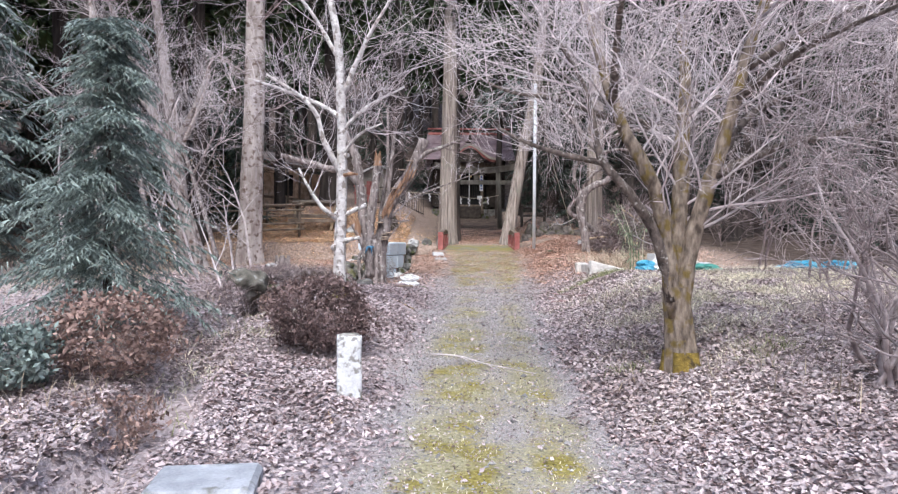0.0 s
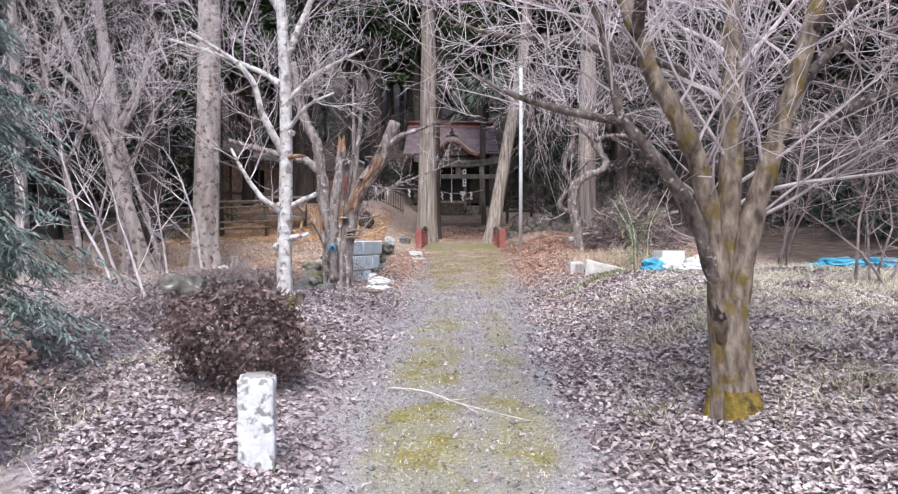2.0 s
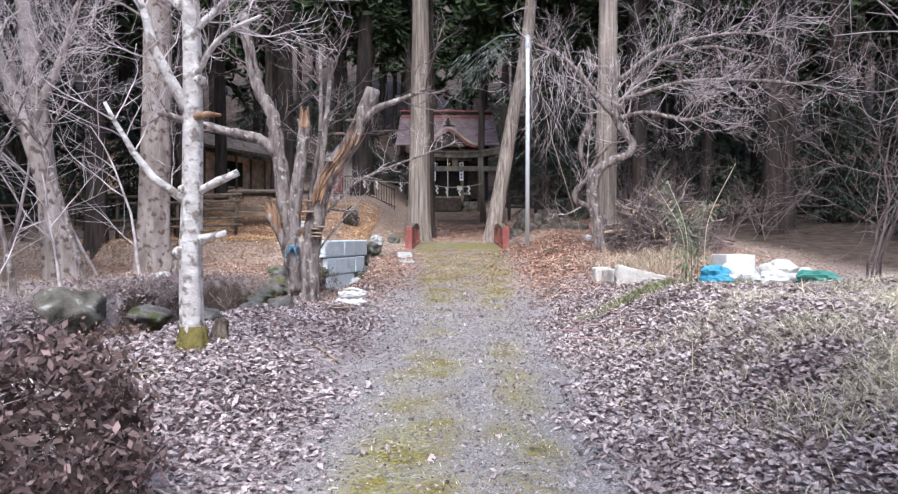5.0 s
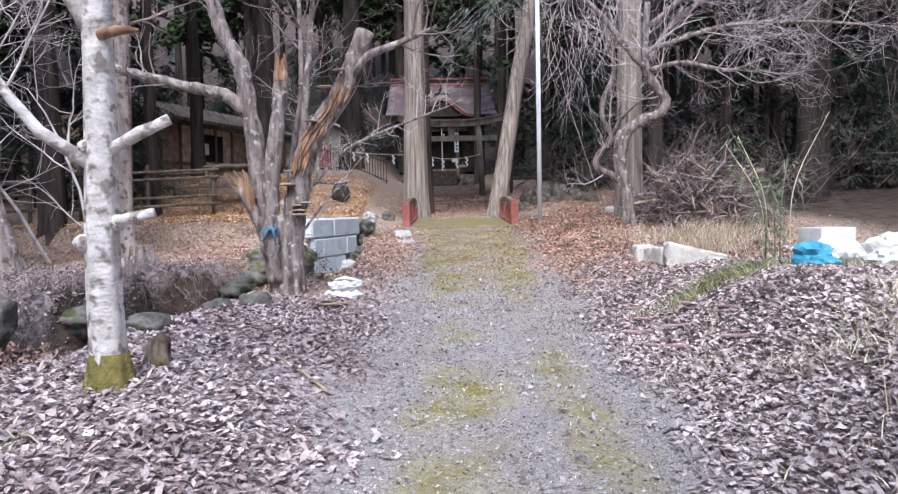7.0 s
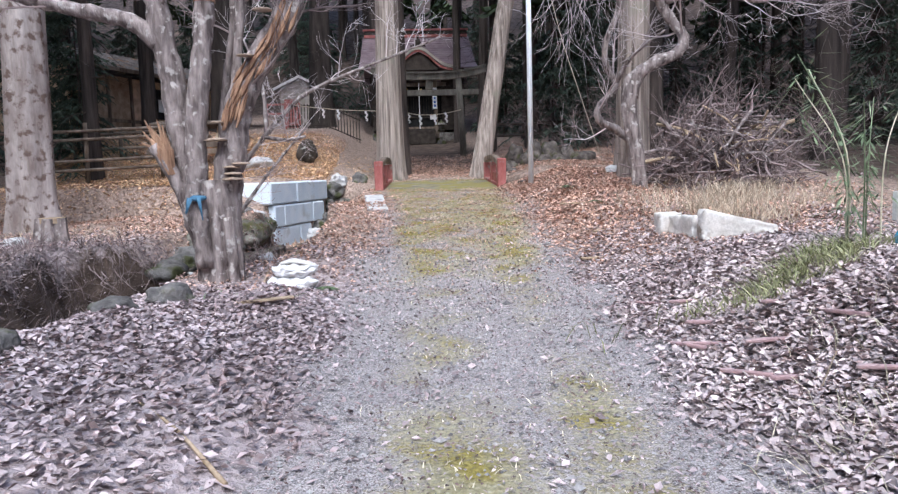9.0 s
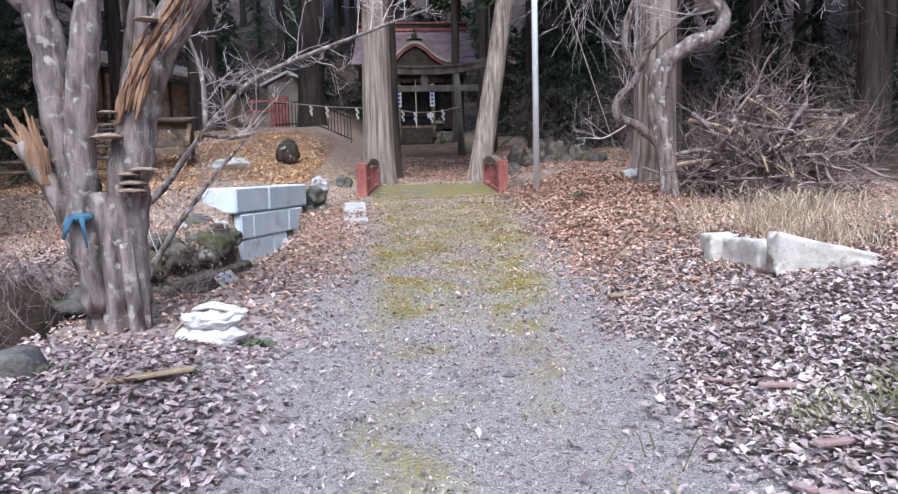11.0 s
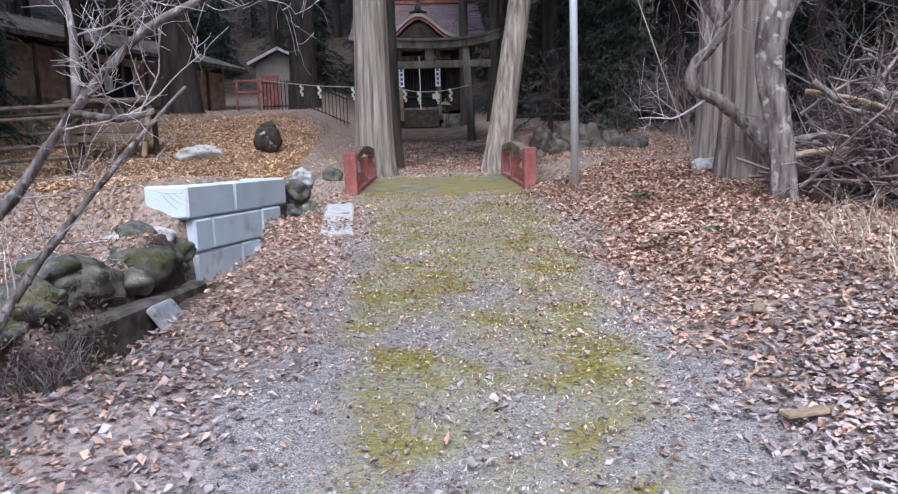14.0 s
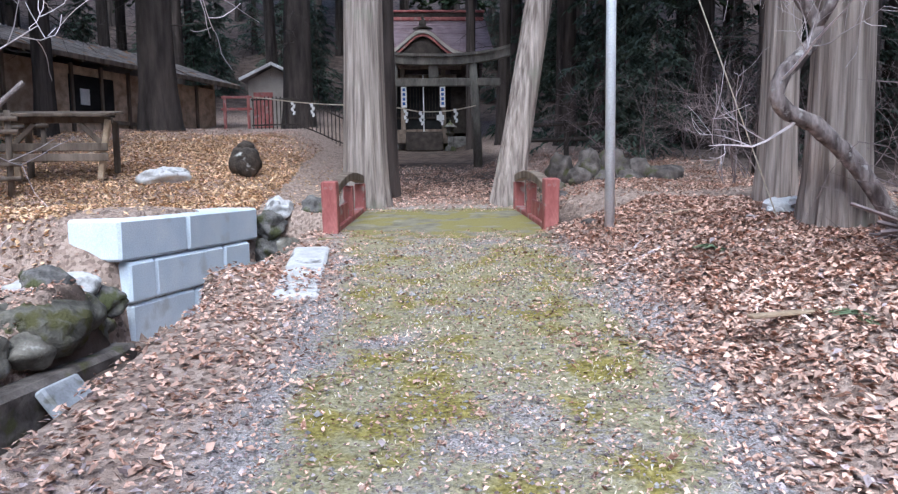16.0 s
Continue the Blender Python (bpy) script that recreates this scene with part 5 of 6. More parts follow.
single("foam", geo, M["white"], (-1.9, 19.55, float(np.interp(19.5, yy, zz))), "white foam on the tumbling stream", "foam", smooth=True)

# wall of concrete blocks
wall = thing("block_wall", (-2.29, 22.04, 0.08), "wall of large pale concrete blocks tinted blue for sky light", "wall", rz=-15.9)
HB, DB = 0.445, 0.62
for row, runs in ((2, ((0, 1.18), (1.18, 2.84))), (1, ((0.12, 0.56), (0.56, 1.95), (1.95, 2.6))), (0, ((0.15, 1.3), (1.3, 1.9)))):
    for a, b in runs:
        block = Geo().box((-DB / 2, (a + b) / 2, HB * (row + 0.5)), (DB, b - a - 0.018, HB - 0.016), 0.0, 0.03)
        block.v[0] = block.v[0] + np.array([[0.006 * noise.noise(Vector(q) * 5 + Vector((row, 0, 0))) for _ in range(3)] for q in block.v[0]])
        part("block", block, M["block"], wall, at=(rng.uniform(-0.012, 0.012), 0, 0))

# pale flat slab and the bridge
single("flat_slab", Geo().box((0, 0, 0.0), (0.34, 1.9, 0.1), 0, 0.02, 5.0), M["rock_pale"], (-0.29, 20.85, gz(-0.29, 20.85) - 0.005), "flat pale concrete slab beside the track", "slab", rz=4)
single("bridge_slab", Geo().box((0, 0, 0), (2.75, 2.8, 0.26), 0, 0.03, 3.8), M["slab"], (0.97, 23.82, 1.11), "mossy concrete slab of a small bridge", "bridge")
for s in (0, 1):
    nm = ((-0.27, 22.78), (-0.1, 25.0)) if s == 0 else ((2.2, 22.85), (2.17, 25.0))
    (x0, y0), (x1, y1) = nm
    ang = -math.degrees(math.atan2(x1 - x0, y1 - y0))
    ln = math.hypot(x1 - x0, y1 - y0)
    rail = thing("bridge_rail", (x0, y0, 1.12), "low faded red bridge rail with an arched top", "railing", "bridge rails", rz=ang)
    rail.rotation_euler.x = radians(4)
    part("post", Geo().box((0, 0, 0.3), (0.17, 0.16, 0.68), 0, 0.012), M["red_paint"], rail)
    part("post", Geo().box((0, ln * 0.55, 0.24), (0.12, 0.12, 0.5), 0, 0.01), M["red_paint"], rail)
    part("post", Geo().box((0, ln, 0.2), (0.14, 0.14, 0.48), 0, 0.01), M["red_paint"], rail)
    u = np.linspace(0, 1, 14)
    arch = Geo()
    for i in range(13):
        a, b = u[i], u[i + 1]
        za, zb = 0.5 + 0.11 * math.sin(a * math.pi), 0.5 + 0.11 * math.sin(b * math.pi)
        arch.box((0, (a + b) / 2 * ln, (za + zb) / 2), (0.13, math.hypot((b - a) * ln, zb - za) + 0.02, 0.1), 0, 0.008, math.degrees(math.atan2(zb - za, (b - a) * ln)))
    part("top_rail", arch, M["old_wood"], rail, "weathered arched top rail")
    part("bottom_rail", Geo().box((0, ln / 2, 0.06), (0.12, ln, 0.1), 0, 0.01), M["red_paint"], rail)
    part("panel", Geo().box((0, ln * 0.27, 0.2), (0.035, ln * 0.46, 0.2), 0, 0.004), M["red_paint"], rail)

# flag pole with its guy wire
pole = thing("metal_pole", (2.66, 22.05, gz(2.66, 22.05) - 0.02), "tall thin galvanised metal pole with a guy wire", "pole")
part("shaft", Geo().tube([(0, 0, -0.2), (0, 0, 2.5), (0, 0, 5.15)], [0.052, 0.05, 0.045], 14), M["steel"], pole, smooth=True)
part("cap", Geo().lump((0, 0, 0), (0.055, 0.055, 0.05), 0.02), M["steel"], pole, at=(0, 0, 5.17))
part("guy_wire", Geo().tube([(0.03, 0, 5.0), (0.52, -0.55, 2.55), (1.12, -1.25, 0.15)], 0.006, 5), M["rope"], pole)
part("collar", Geo().tube([(0, 0, 4.9), (0, 0, 5.02)], 0.062, 12), M["steel"], pole)

# sacks
sack = thing("sack", (-0.85, 14.95, gz(-0.85, 14.95)), "two stacked dirty white sandbags on leaves", "sandbag")
low = Geo().lump((0, 0, 0.075), (0.25, 0.17, 0.095), 0.09, 3, 5, 2.2, 0.9)
top = Geo().lump((0.03, 0.02, 0.22), (0.235, 0.16, 0.085), 0.1, 5, 5, 2.6, 1.3)
for sack_geo, z0 in ((low, 0.075), (top, 0.22)):
    q = sack_geo.v[0]
    crease = 0.012 * np.sin(q[:, 0] * 46 + 9 * q[:, 1]) * sm(z0 - 0.01, z0 + 0.06, q[:, 2])
    q[:, 2] = q[:, 2] + crease + 0.02 * sm(0.1, 0.25, np.abs(q[:, 0])) - 0.015
part("bag", low, M["white"], sack, smooth=True)
part("bag", top, M["white"], sack, smooth=True)
fold = Geo()
for k in range(7):
    yk = -0.07 + 0.025 * k
    fold.tube(spline([(-0.12 + 0.02 * (k % 3), yk, 0.295), (0.0, yk + 0.02, 0.31 + 0.008 * (k % 2)), (0.1, yk - 0.01, 0.3), (0.2, yk + 0.015, 0.27)], 0.03), 0.013 + 0.003 * (k % 3), 7)
part("fold", fold, M["dirty_white"], sack, "gathered grey-white mouth of the sack", True)
sack.scale = (0.82, 0.82, 0.82)
rag = Geo().lump((0, 0, 0), (0.08, 0.04, 0.03), 0.3, 8).tube([(-0.06, -0.03, 0), (-0.1, -0.05, -0.14)], [0.03, 0.008], 5).tube([(0.02, -0.04, 0), (0.05, -0.06, -0.2)], [0.02, 0.005], 5)
single("blue_rag", rag, M["rag"], (-1.7, Y2 - 0.24, 1.34), "torn blue rag tied round a trunk", "rag", smooth=True)
stub = thing("mossy_stump", (-1.58, 11.15, gz(-1.58, 11.15)), "small broken mossy stump in leaf litter", "stump")
geo, _ = trunk_mesh([(0, 0, -0.1), (0, 0, 0.06), (0.01, 0, 0.14), (0.02, 0, 0.18)], 0.08, 0.05, 1.3, 5, 20, 0.12, 0.3, 0.06)
part("bark", geo, M["bark_moss"], stub, smooth=True)
part("broken_face", Geo().lump((0.02, 0, 0.165), (0.052, 0.052, 0.04), 0.35, 12, 3, 2.5), M["old_wood"], stub, smooth=True)
stump = thing("tree_stump", (-4.15, 17.55, gz(-4.15, 17.55)), "low cut tree stump with grey bark", "stump")
geo, _ = trunk_mesh([(0, 0, -0.1), (0, 0, 0.12), (0.01, 0, 0.3)], 0.16, 0.15, 1.25, 5, 20, 0.06)
part("bark", geo, M["bark_grey"], stump)
part("cut_face", Geo().tube([(0.01, 0, 0.24), (0.01, 0, 0.305)], 0.15, 18), M["light_wood"], stump)
stump = thing("hollow_stump", (-2.27, 27.52, gz(-2.27, 27.52)), "dark round hollow stump with white lichen spots", "stump")
geo = Geo().lump((0, 0, 0.22), (0.27, 0.27, 0.32), 0.1, 9, 3, 1.8)
part("bark", geo, M["hollow_bark"], stump, smooth=True)
part("top", Geo().lump((0.02, 0, 0.47), (0.15, 0.15, 0.12), 0.2, 4, 3), M["hollow_bark"], stump, smooth=True)

# fallen branch across the track
geo = Geo()
p = limb(geo, [(0, 0, 0.03), (0.3, -0.22, 0.05), (0.6, -0.6, 0.03), (1.05, -1.05, 0.02)], 0.008, 0.004, 7)
sprout(geo, p, 5, 0.25, 0.005, 1, 0.2, 0, 2)
single("fallen_branch", geo, M["twig_pale"], (-0.2, 7.85, gz(-0.2, 7.85)), "thin pale fallen branch lying across the track", "branch", smooth=True)
for k in range(46):
    x, y = rng.uniform(-3.5, 4.5), rng.uniform(5, 22)
    if abs(x - ditch_x(y)) < 0.7 or path_mask(x, y) > 0.25:
        continue
    geo = Geo()
    a, ln = rng.uniform(0, 6.28), rng.uniform(0.25, 0.8)
    e = [(ln * f * math.cos(a), ln * f * math.sin(a)) for f in (-0.5, 0, 0.5)]
    limb(geo, [(q[0], q[1] + (0.04 if i == 1 else 0), gz(x + q[0], y + q[1]) - gz(x, y) + 0.02) for i, q in enumerate(e)], 0.012, 0.005, 5)
    single("fallen_twig", geo, M["twig_pale"] if k % 3 else M["light_wood"], (x, y, gz(x, y)), "short dry twig lying in leaf litter", "twig", "fallen twigs", True)
for x, y, a, ln in ((-0.95, 14.0, 25, 0.5), (2.15, 15.7, 10, 0.35), (2.5, 16.9, 60, 0.3), (2.75, 18.6, 15, 0.7)):
    single("bark_strip", Geo().box((0, 0, 0.02), (ln, 0.06, 0.02), 0, 0.006), M["light_wood"], (x, y, gz(x, y) + 0.01), "pale strip of split wood on the ground", "wood strip", "wood strips", rz=a)

# white kerb pieces, red boards, bags, tarpaulin at the right
for x, y, ln, h, rz, w, drop in ((3.02, 16.02, 0.26, 0.26, 8, 0.16, 0.0), (3.1, 15.72, 0.5, 0.26, 98, 0.14, 0.15), (3.42, 15.25, 0.74, 0.32, -4, 0.17, 0.6)):
    geo = worn_block((ln, w, h), h / 2 - 0.03, x * 3, 0.018, 0.05)
    v = geo.v[0]
    v[:, 2] = np.where(v[:, 2] > 0, v[:, 2] * (1 - drop * (v[:, 0] / ln + 0.5)), v[:, 2])
    single("kerb_stone", geo, M["dirty_white"], (x, y, gz(x, y)), "broken white-painted kerb stone in dry grass", "kerb", "kerb pieces", rz=rz, smooth=True)
for x, y, ln, rz in ((2.0, 13.85, 0.6, 120), (2.2, 13.5, 0.5, 150), (2.05, 12.85, 0.6, 20), (1.8, 12.55, 0.5, 110), (1.9, 12.5, 0.55, 145), (2.1, 12.1, 0.6, 160), (1.98, 11.75, 0.5, 20), (1.85, 11.95, 0.5, 125), (2.25, 11.4, 0.6, 140), (2.4, 12.0, 0.5, 100), (2.35, 12.6, 0.5, 35)):
    single("red_board", Geo().box((0, 0, 0.025), (ln * 0.55, 0.034, 0.02), 0, 0.006, 0, 6), M["faded_board"], (x, y, gz(x, y) + 0.01), "faded pinkish-red broken board in leaf litter", "board", "red boards", rz=rz)
for i, (x, y, s, mt, lab) in enumerate(((3.55, 13.1, (0.26, 0.2, 0.2), "blue_sheet", "bright blue plastic sheet bundle"), (3.9, 13.3, (0.34, 0.26, 0.24), "white", "white plastic sack on the bank"), (4.35, 13.2, (0.36, 0.28, 0.24), "dirty_white", "grey-white plastic sack on the bank"),
                                        (4.75, 13.5, (0.4, 0.3, 0.22), "sack_grey", "grey-white plastic sack on the bank"), (4.1, 12.75, (0.32, 0.2, 0.14), "sack_grey", "crumpled pale sheet on the bank"), (4.55, 12.7, (0.32, 0.24, 0.13), "green_net", "heap of green netting on the bank"),
                                        (3.45, 12.75, (0.2, 0.16, 0.1), "blue_sheet", "crumpled blue plastic sheet"), (6.0, 12.1, (0.5, 0.3, 0.13), "blue_sheet", "crumpled blue tarpaulin on the mound"), (6.75, 12.3, (0.45, 0.3, 0.12), "blue_sheet", "crumpled blue tarpaulin on the mound"))):
    x, s = x + 0.12, tuple(0.72 * q for q in s)
    single("plastic_sack" if "sack" in lab else "plastic_sheet", Geo().lump((0, 0, s[2] * 0.75), s, 0.24, 70 + i, 3, 2.4), M[mt], (x, y, gz(x, y)), lab, "sack" if "sack" in lab else "sheet", "rubbish on the bank", False)
crate = thing("white_crate", (4.1, 13.6, gz(4.1, 13.6)), "white plastic crate among sacks", "crate", rz=14)
for c, s in (((0, -0.14, 0.3), (0.4, 0.02, 0.22)), ((0, 0.14, 0.3), (0.4, 0.02, 0.22)), ((-0.2, 0, 0.3), (0.02, 0.3, 0.22)), ((0.2, 0, 0.3), (0.02, 0.3, 0.22)), ((0, 0, 0.2), (0.4, 0.3, 0.02))):
    part("panel", Geo().box(c, s, 0, 0.004), M["white"], crate)

# bamboo
bam = thing("bamboo_clump", (3.65, 13.7, gz(3.65, 13.7)), "thin green bamboo clump with narrow leaves", "bamboo")
for i in range(7):
    geo, lv = Geo(), Geo()
    a, h = rng.uniform(0, 6.28), rng.uniform(1.0, 1.75)
    p = limb(geo, [(0.12 * math.cos(a), 0.12 * math.sin(a), -0.05), (0.16 * math.cos(a), 0.16 * math.sin(a), h * 0.5), (0.5 * math.cos(a), 0.5 * math.sin(a), h * 0.95)], 0.007, 0.003, 6)
    cane = part("cane", geo, M["grass_pale"] if i % 2 else M["fresh_leaf"], bam)
    for _ in range(75):
        q = p[rng.integers(len(p) // 4, len(p))]
        d = rng.normal(0, 1, 3)
        d[2] = d[2] * 0.4 - 0.3
        d /= np.linalg.norm(d)
        sd = np.cross(d, (0, 0, 1.0)) * 0.011
        b = q + d * rng.uniform(0.02, 0.18)
        e = b + d * rng.uniform(0.11, 0.2)
        lv.add([b, (b + e) / 2 + sd, e, (b + e) / 2 - sd], [[0, 1, 2, 3]])
    part("foliage", lv, M["fresh_leaf"], cane)

# green sprigs on the ground
for x, y, rz, ln in ((2.87, 18.35, 20, 0.3), (-0.52, 14.95, 130, 0.22), (2.95, 20.2, 70, 0.2)):
    sprig = Geo()
    for k in range(9):
        a = radians(rz) + (k - 4) * 0.28
        spray(sprig, (0, 0, 0.03 + 0.004 * k), (math.cos(a), math.sin(a), 0.18), ln * (1 - 0.06 * abs(k - 4)), 12, 0.008, 0.35)
    single("cedar_sprig", sprig, M["fresh_leaf"], (x, y, gz(x, y)), "small green cedar sprig lying on dead leaves", "sprig", "cedar sprigs")

# pile of cut branches
pile = thing("brush_pile", (4.95, 19.0, gz(4.95, 19.0)), "heap of cut grey branches and brushwood", "brush pile")
rest = Geo()
for i in range(900):
    a, r = rng.uniform(0, 6.28), rng.uniform(0, 1) ** 0.6
    h = (1 - r) * 1.4 * rng.uniform(0.1, 1.0)
    c = np.array((1.05 * r * math.cos(a), 0.8 * r * math.sin(a), h + 0.08))
    d = rng.normal(0, 1, 3)
    d[2] *= 0.85
    d /= np.linalg.norm(d)
    ln = rng.uniform(0.4, 1.3)
    grow(rest, c - d * ln / 2 * np.array((1, 1, 0.3)), d, ln, rng.uniform(0.006, 0.02), 1, -0.02, 0.24, 2, 0.7, 4, 0.3, 5)
part("brushwood", rest, M["twig_dark"], pile)["kind"] = "stuff"
for i in range(64):
    a = rng.uniform(3.2, 6.3)
    c = np.array((0.9 * math.cos(a) * rng.uniform(0.3, 1), 0.75 * math.sin(a) * rng.uniform(0.5, 1), rng.uniform(0.1, 0.9)))
    d = np.array((rng.normal(0, 1), -abs(rng.normal(0, 0.6)), rng.normal(0, 0.5) - 0.3))
    d /= np.linalg.norm(d)
    geo = Geo()
    limb(geo, [c - d * 0.5, c - d * 0.15 + rng.normal(0, 0.05, 3), c + d * 0.15 + rng.normal(0, 0.05, 3), c + d * 0.4], rng.uniform(0.016, 0.034), 0.012, 8)
    part("stick", geo, M["light_wood"] if i % 3 == 0 else M["bark_grey"], pile, smooth=True)
single("white_flower_stone", Geo().lump((0, 0, 0.1), (0.16, 0.14, 0.14), 0.25, 81, 3).lump((0.1, -0.08, 0.2), (0.07, 0.06, 0.05), 0.3, 82).lump((-0.09, -0.1, 0.12), (0.08, 0.06, 0.06), 0.3, 83), M["white"], (4.05, 21.3, gz(4.05, 21.3) - 0.08), "small white lichened stone in leaves", "stone")

# ---- the shrine, its gate, fence and sheds ----
tor = thing("torii_gate", (1.27, 33.6, gz(1.27, 33.6) - 0.02), "small weathered grey-brown timber torii gate", "gate")
for sx in (-1, 1):
    part("post", Geo().tube([(sx * 1.16, 0, -0.1), (sx * 1.1, 0, 1.4), (sx * 1.03, 0, 2.75)], [0.12, 0.115, 0.105], 18), M["torii_wood"], tor, smooth=True)
us = np.linspace(-1, 1, 21)
for nm, deep, tall, lift in (("top_beam", 0.26, 0.2, 0.0), ("cap_board", 0.34, 0.07, 0.137)):
    ring = [(2 * u, sy * deep / 2, 2.78 + 0.24 * abs(u) ** 2.6 + lift + sz * tall / 2) for u in us for sy, sz in ((-1, -1), (1, -1), (1, 1), (-1, 1))]
    quads = [[4 * i + a, 4 * i + (a + 1) % 4, 4 * i + 4 + (a + 1) % 4, 4 * i + 4 + a] for i in range(20) for a in range(4)]
    part(nm, Geo().add(ring, quads + [[0, 1, 2, 3], [80, 83, 82, 81]]), M["torii_wood"], tor)
part("tie_beam", Geo().box((0, 0, 2.24), (3.5, 0.13, 0.2), 0, 0.012), M["torii_wood"], tor)
part("strut", Geo().box((0, 0, 2.52), (0.26, 0.1, 0.34), 0, 0.01), M["torii_wood"], tor)
zr = gz(1.27, 33.6) + 1.5
rope = thing("straw_rope", (1.25, 33.45, zr), "straw rope hung with white paper streamers", "rope")
part("cord", Geo().tube(spline([(-4.9, 1.2, 0.5), (-3.2, 0.6, 0.25), (-1.1, 0, 0.08), (-0.4, 0, -0.04), (0.4, 0, -0.03), (1.1, 0, 0.1)], 0.2), 0.016, 6), M["rope"], rope)
for x, y, z in ((-0.72, 0, 0.03), (-0.32, 0, -0.04), (0.2, 0, -0.04), (0.58, 0, 0.02), (-3.2, 0.6, 0.25), (-2.2, 0.3, 0.15), (-3.75, 0.85, 0.34)):
    s = Geo()
    for i in range(4):
        s.box((0.02 * (1 if i % 2 else -1), 0, -0.05 - 0.085 * i), (0.075 - 0.006 * i, 0.008, 0.1), 0, 0, 0, 12 if i % 2 else -12)
    part("paper_streamer", s, M["white"], rope, "white folded paper streamer", at=(x, y - 0.02, z))

SZ = gz(1.15, 42.0)
shr = thing("shrine", (1.15, 42.0, SZ), "small dark timber shrine with a ribbed metal roof", "shrine")
part("plinth", Geo().box((0, 1.6, 0.2), (4.4, 3.6, 0.5), 0, 0.03), M["rock"], shr, "grey stone plinth")
for sx in (-1, 1):
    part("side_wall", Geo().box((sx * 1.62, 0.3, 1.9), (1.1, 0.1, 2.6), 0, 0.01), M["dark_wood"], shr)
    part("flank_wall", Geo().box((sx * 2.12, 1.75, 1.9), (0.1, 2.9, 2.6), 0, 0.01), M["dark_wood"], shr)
    part("post", Geo().box((sx * 0.76, -0.35, 1.75), (0.17, 0.17, 3.0), 0, 0.015), M["old_wood"], shr, "grey weathered porch post")
    sg = part("sign_board", Geo().box((sx * 0.72, -0.46, 2.0), (0.2, 0.03, 0.95), 0, 0.004), M["white"], shr, "upright white sign with blue writing")
    for i in range(5):
        part("writing_bar", Geo().box((sx * 0.72, -0.479, 2.34 - 0.17 * i), (0.1, 0.006, 0.11), 0), M["blue_ink"], sg)
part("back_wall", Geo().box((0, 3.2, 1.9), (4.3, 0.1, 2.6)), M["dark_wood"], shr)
# black sheet behind the lattice paints the darkness of the room
part("door_panel", Geo().box((0, 0.34, 1.6), (2.2, 0.06, 2.2)), M["inside_shade"], shr)
for i in range(17):
    part("lattice_bar", Geo().box((-0.96 + 0.12 * i, 0.28, 1.85), (0.025, 0.03, 1.4)), M["dark_wood"], shr)
part("lattice_rail", Geo().box((0, 0.265, 1.2), (2.1, 0.05, 0.07)), M["dark_wood"], shr)
part("lattice_rail", Geo().box((0, 0.265, 2.5), (2.1, 0.05, 0.07)), M["dark_wood"], shr)
part("porch_beam", Geo().box((0, -0.35, 3.05), (2.9, 0.2, 0.26), 0, 0.02), M["old_wood"], shr)
part("porch_beam", Geo().box((0, -0.35, 2.65), (2.5, 0.13, 0.18), 0, 0.02), M["old_wood"], shr)
for x in (-0.55, 0.1, 0.6):
    part("brass_fitting", Geo().lump((0, 0, 0), (0.05, 0.05, 0.08), 0.05), M["gold"], shr, "small brass bell", True, (x, -0.42, 2.38))
part("bell_cord", Geo().tube([(0, -0.5, 2.7), (0.01, -0.5, 1.2), (0, -0.5, 0.2)], 0.022, 6), M["white"], shr, "white bell cord")
for i in range(3):
    part("step", Geo().box((0, -0.3 - 0.28 * i, 0.62 - 0.18 * i), (2.0, 0.34, 0.18), 0, 0.012), M["old_wood"], shr)
part("notice", Geo().box((0.62, -0.66, 1.12), (0.28, 0.02, 0.2)), M["white"], shr)
# main roof: stepped courses rising to the ridge, both slopes
for sgn in (-1, 1):
    for i in range(16):
        u = i / 15
        yy0 = 1.75 + sgn * (2.55 * (1 - u) + 0.1)
        part("roof_course", Geo().box((0, yy0, 3.35 + 1.75 * u ** 1.25), (5.4 - 0.25 * u, 0.26, 0.05), 0, 0.006, sgn * -(26 + 10 * u)), M["roof_metal"], shr, "ribbed dull purple-brown metal roofing" if i == 0 else "")
part("ridge", Geo().box((0, 1.75, 5.2), (5.0, 0.34, 0.14), 0, 0.02), M["red_paint"], shr, "red ridge board")
part("ridge", Geo().box((0, 1.75, 5.36), (5.0, 0.26, 0.18), 0, 0.02), M["dark_wood"], shr)
part("ridge", Geo().box((0, 1.75, 5.5), (5.1, 0.36, 0.08), 0, 0.02), M["red_paint"], shr, "red ridge cap")
for sx in (-1, 1):
    part("gable_wall", Geo().add([(sx * 2.15, -0.4, 3.2), (sx * 2.15, 3.9, 3.2), (sx * 2.15, 1.75, 5.1), (sx * 2.05, -0.4, 3.2), (sx * 2.05, 3.9, 3.2), (sx * 2.05, 1.75, 5.1)], [[0, 1, 2], [3, 5, 4], [0, 3, 4, 1], [1, 4, 5, 2], [2, 5, 3, 0]]), M["dark_wood"], shr)
# curved porch gable
us = np.linspace(-1, 1, 25)


def bell(a):
    return 3.28 + 0.95 * math.exp(-(a * 1.9) ** 2) + 0.1 * abs(a) ** 3


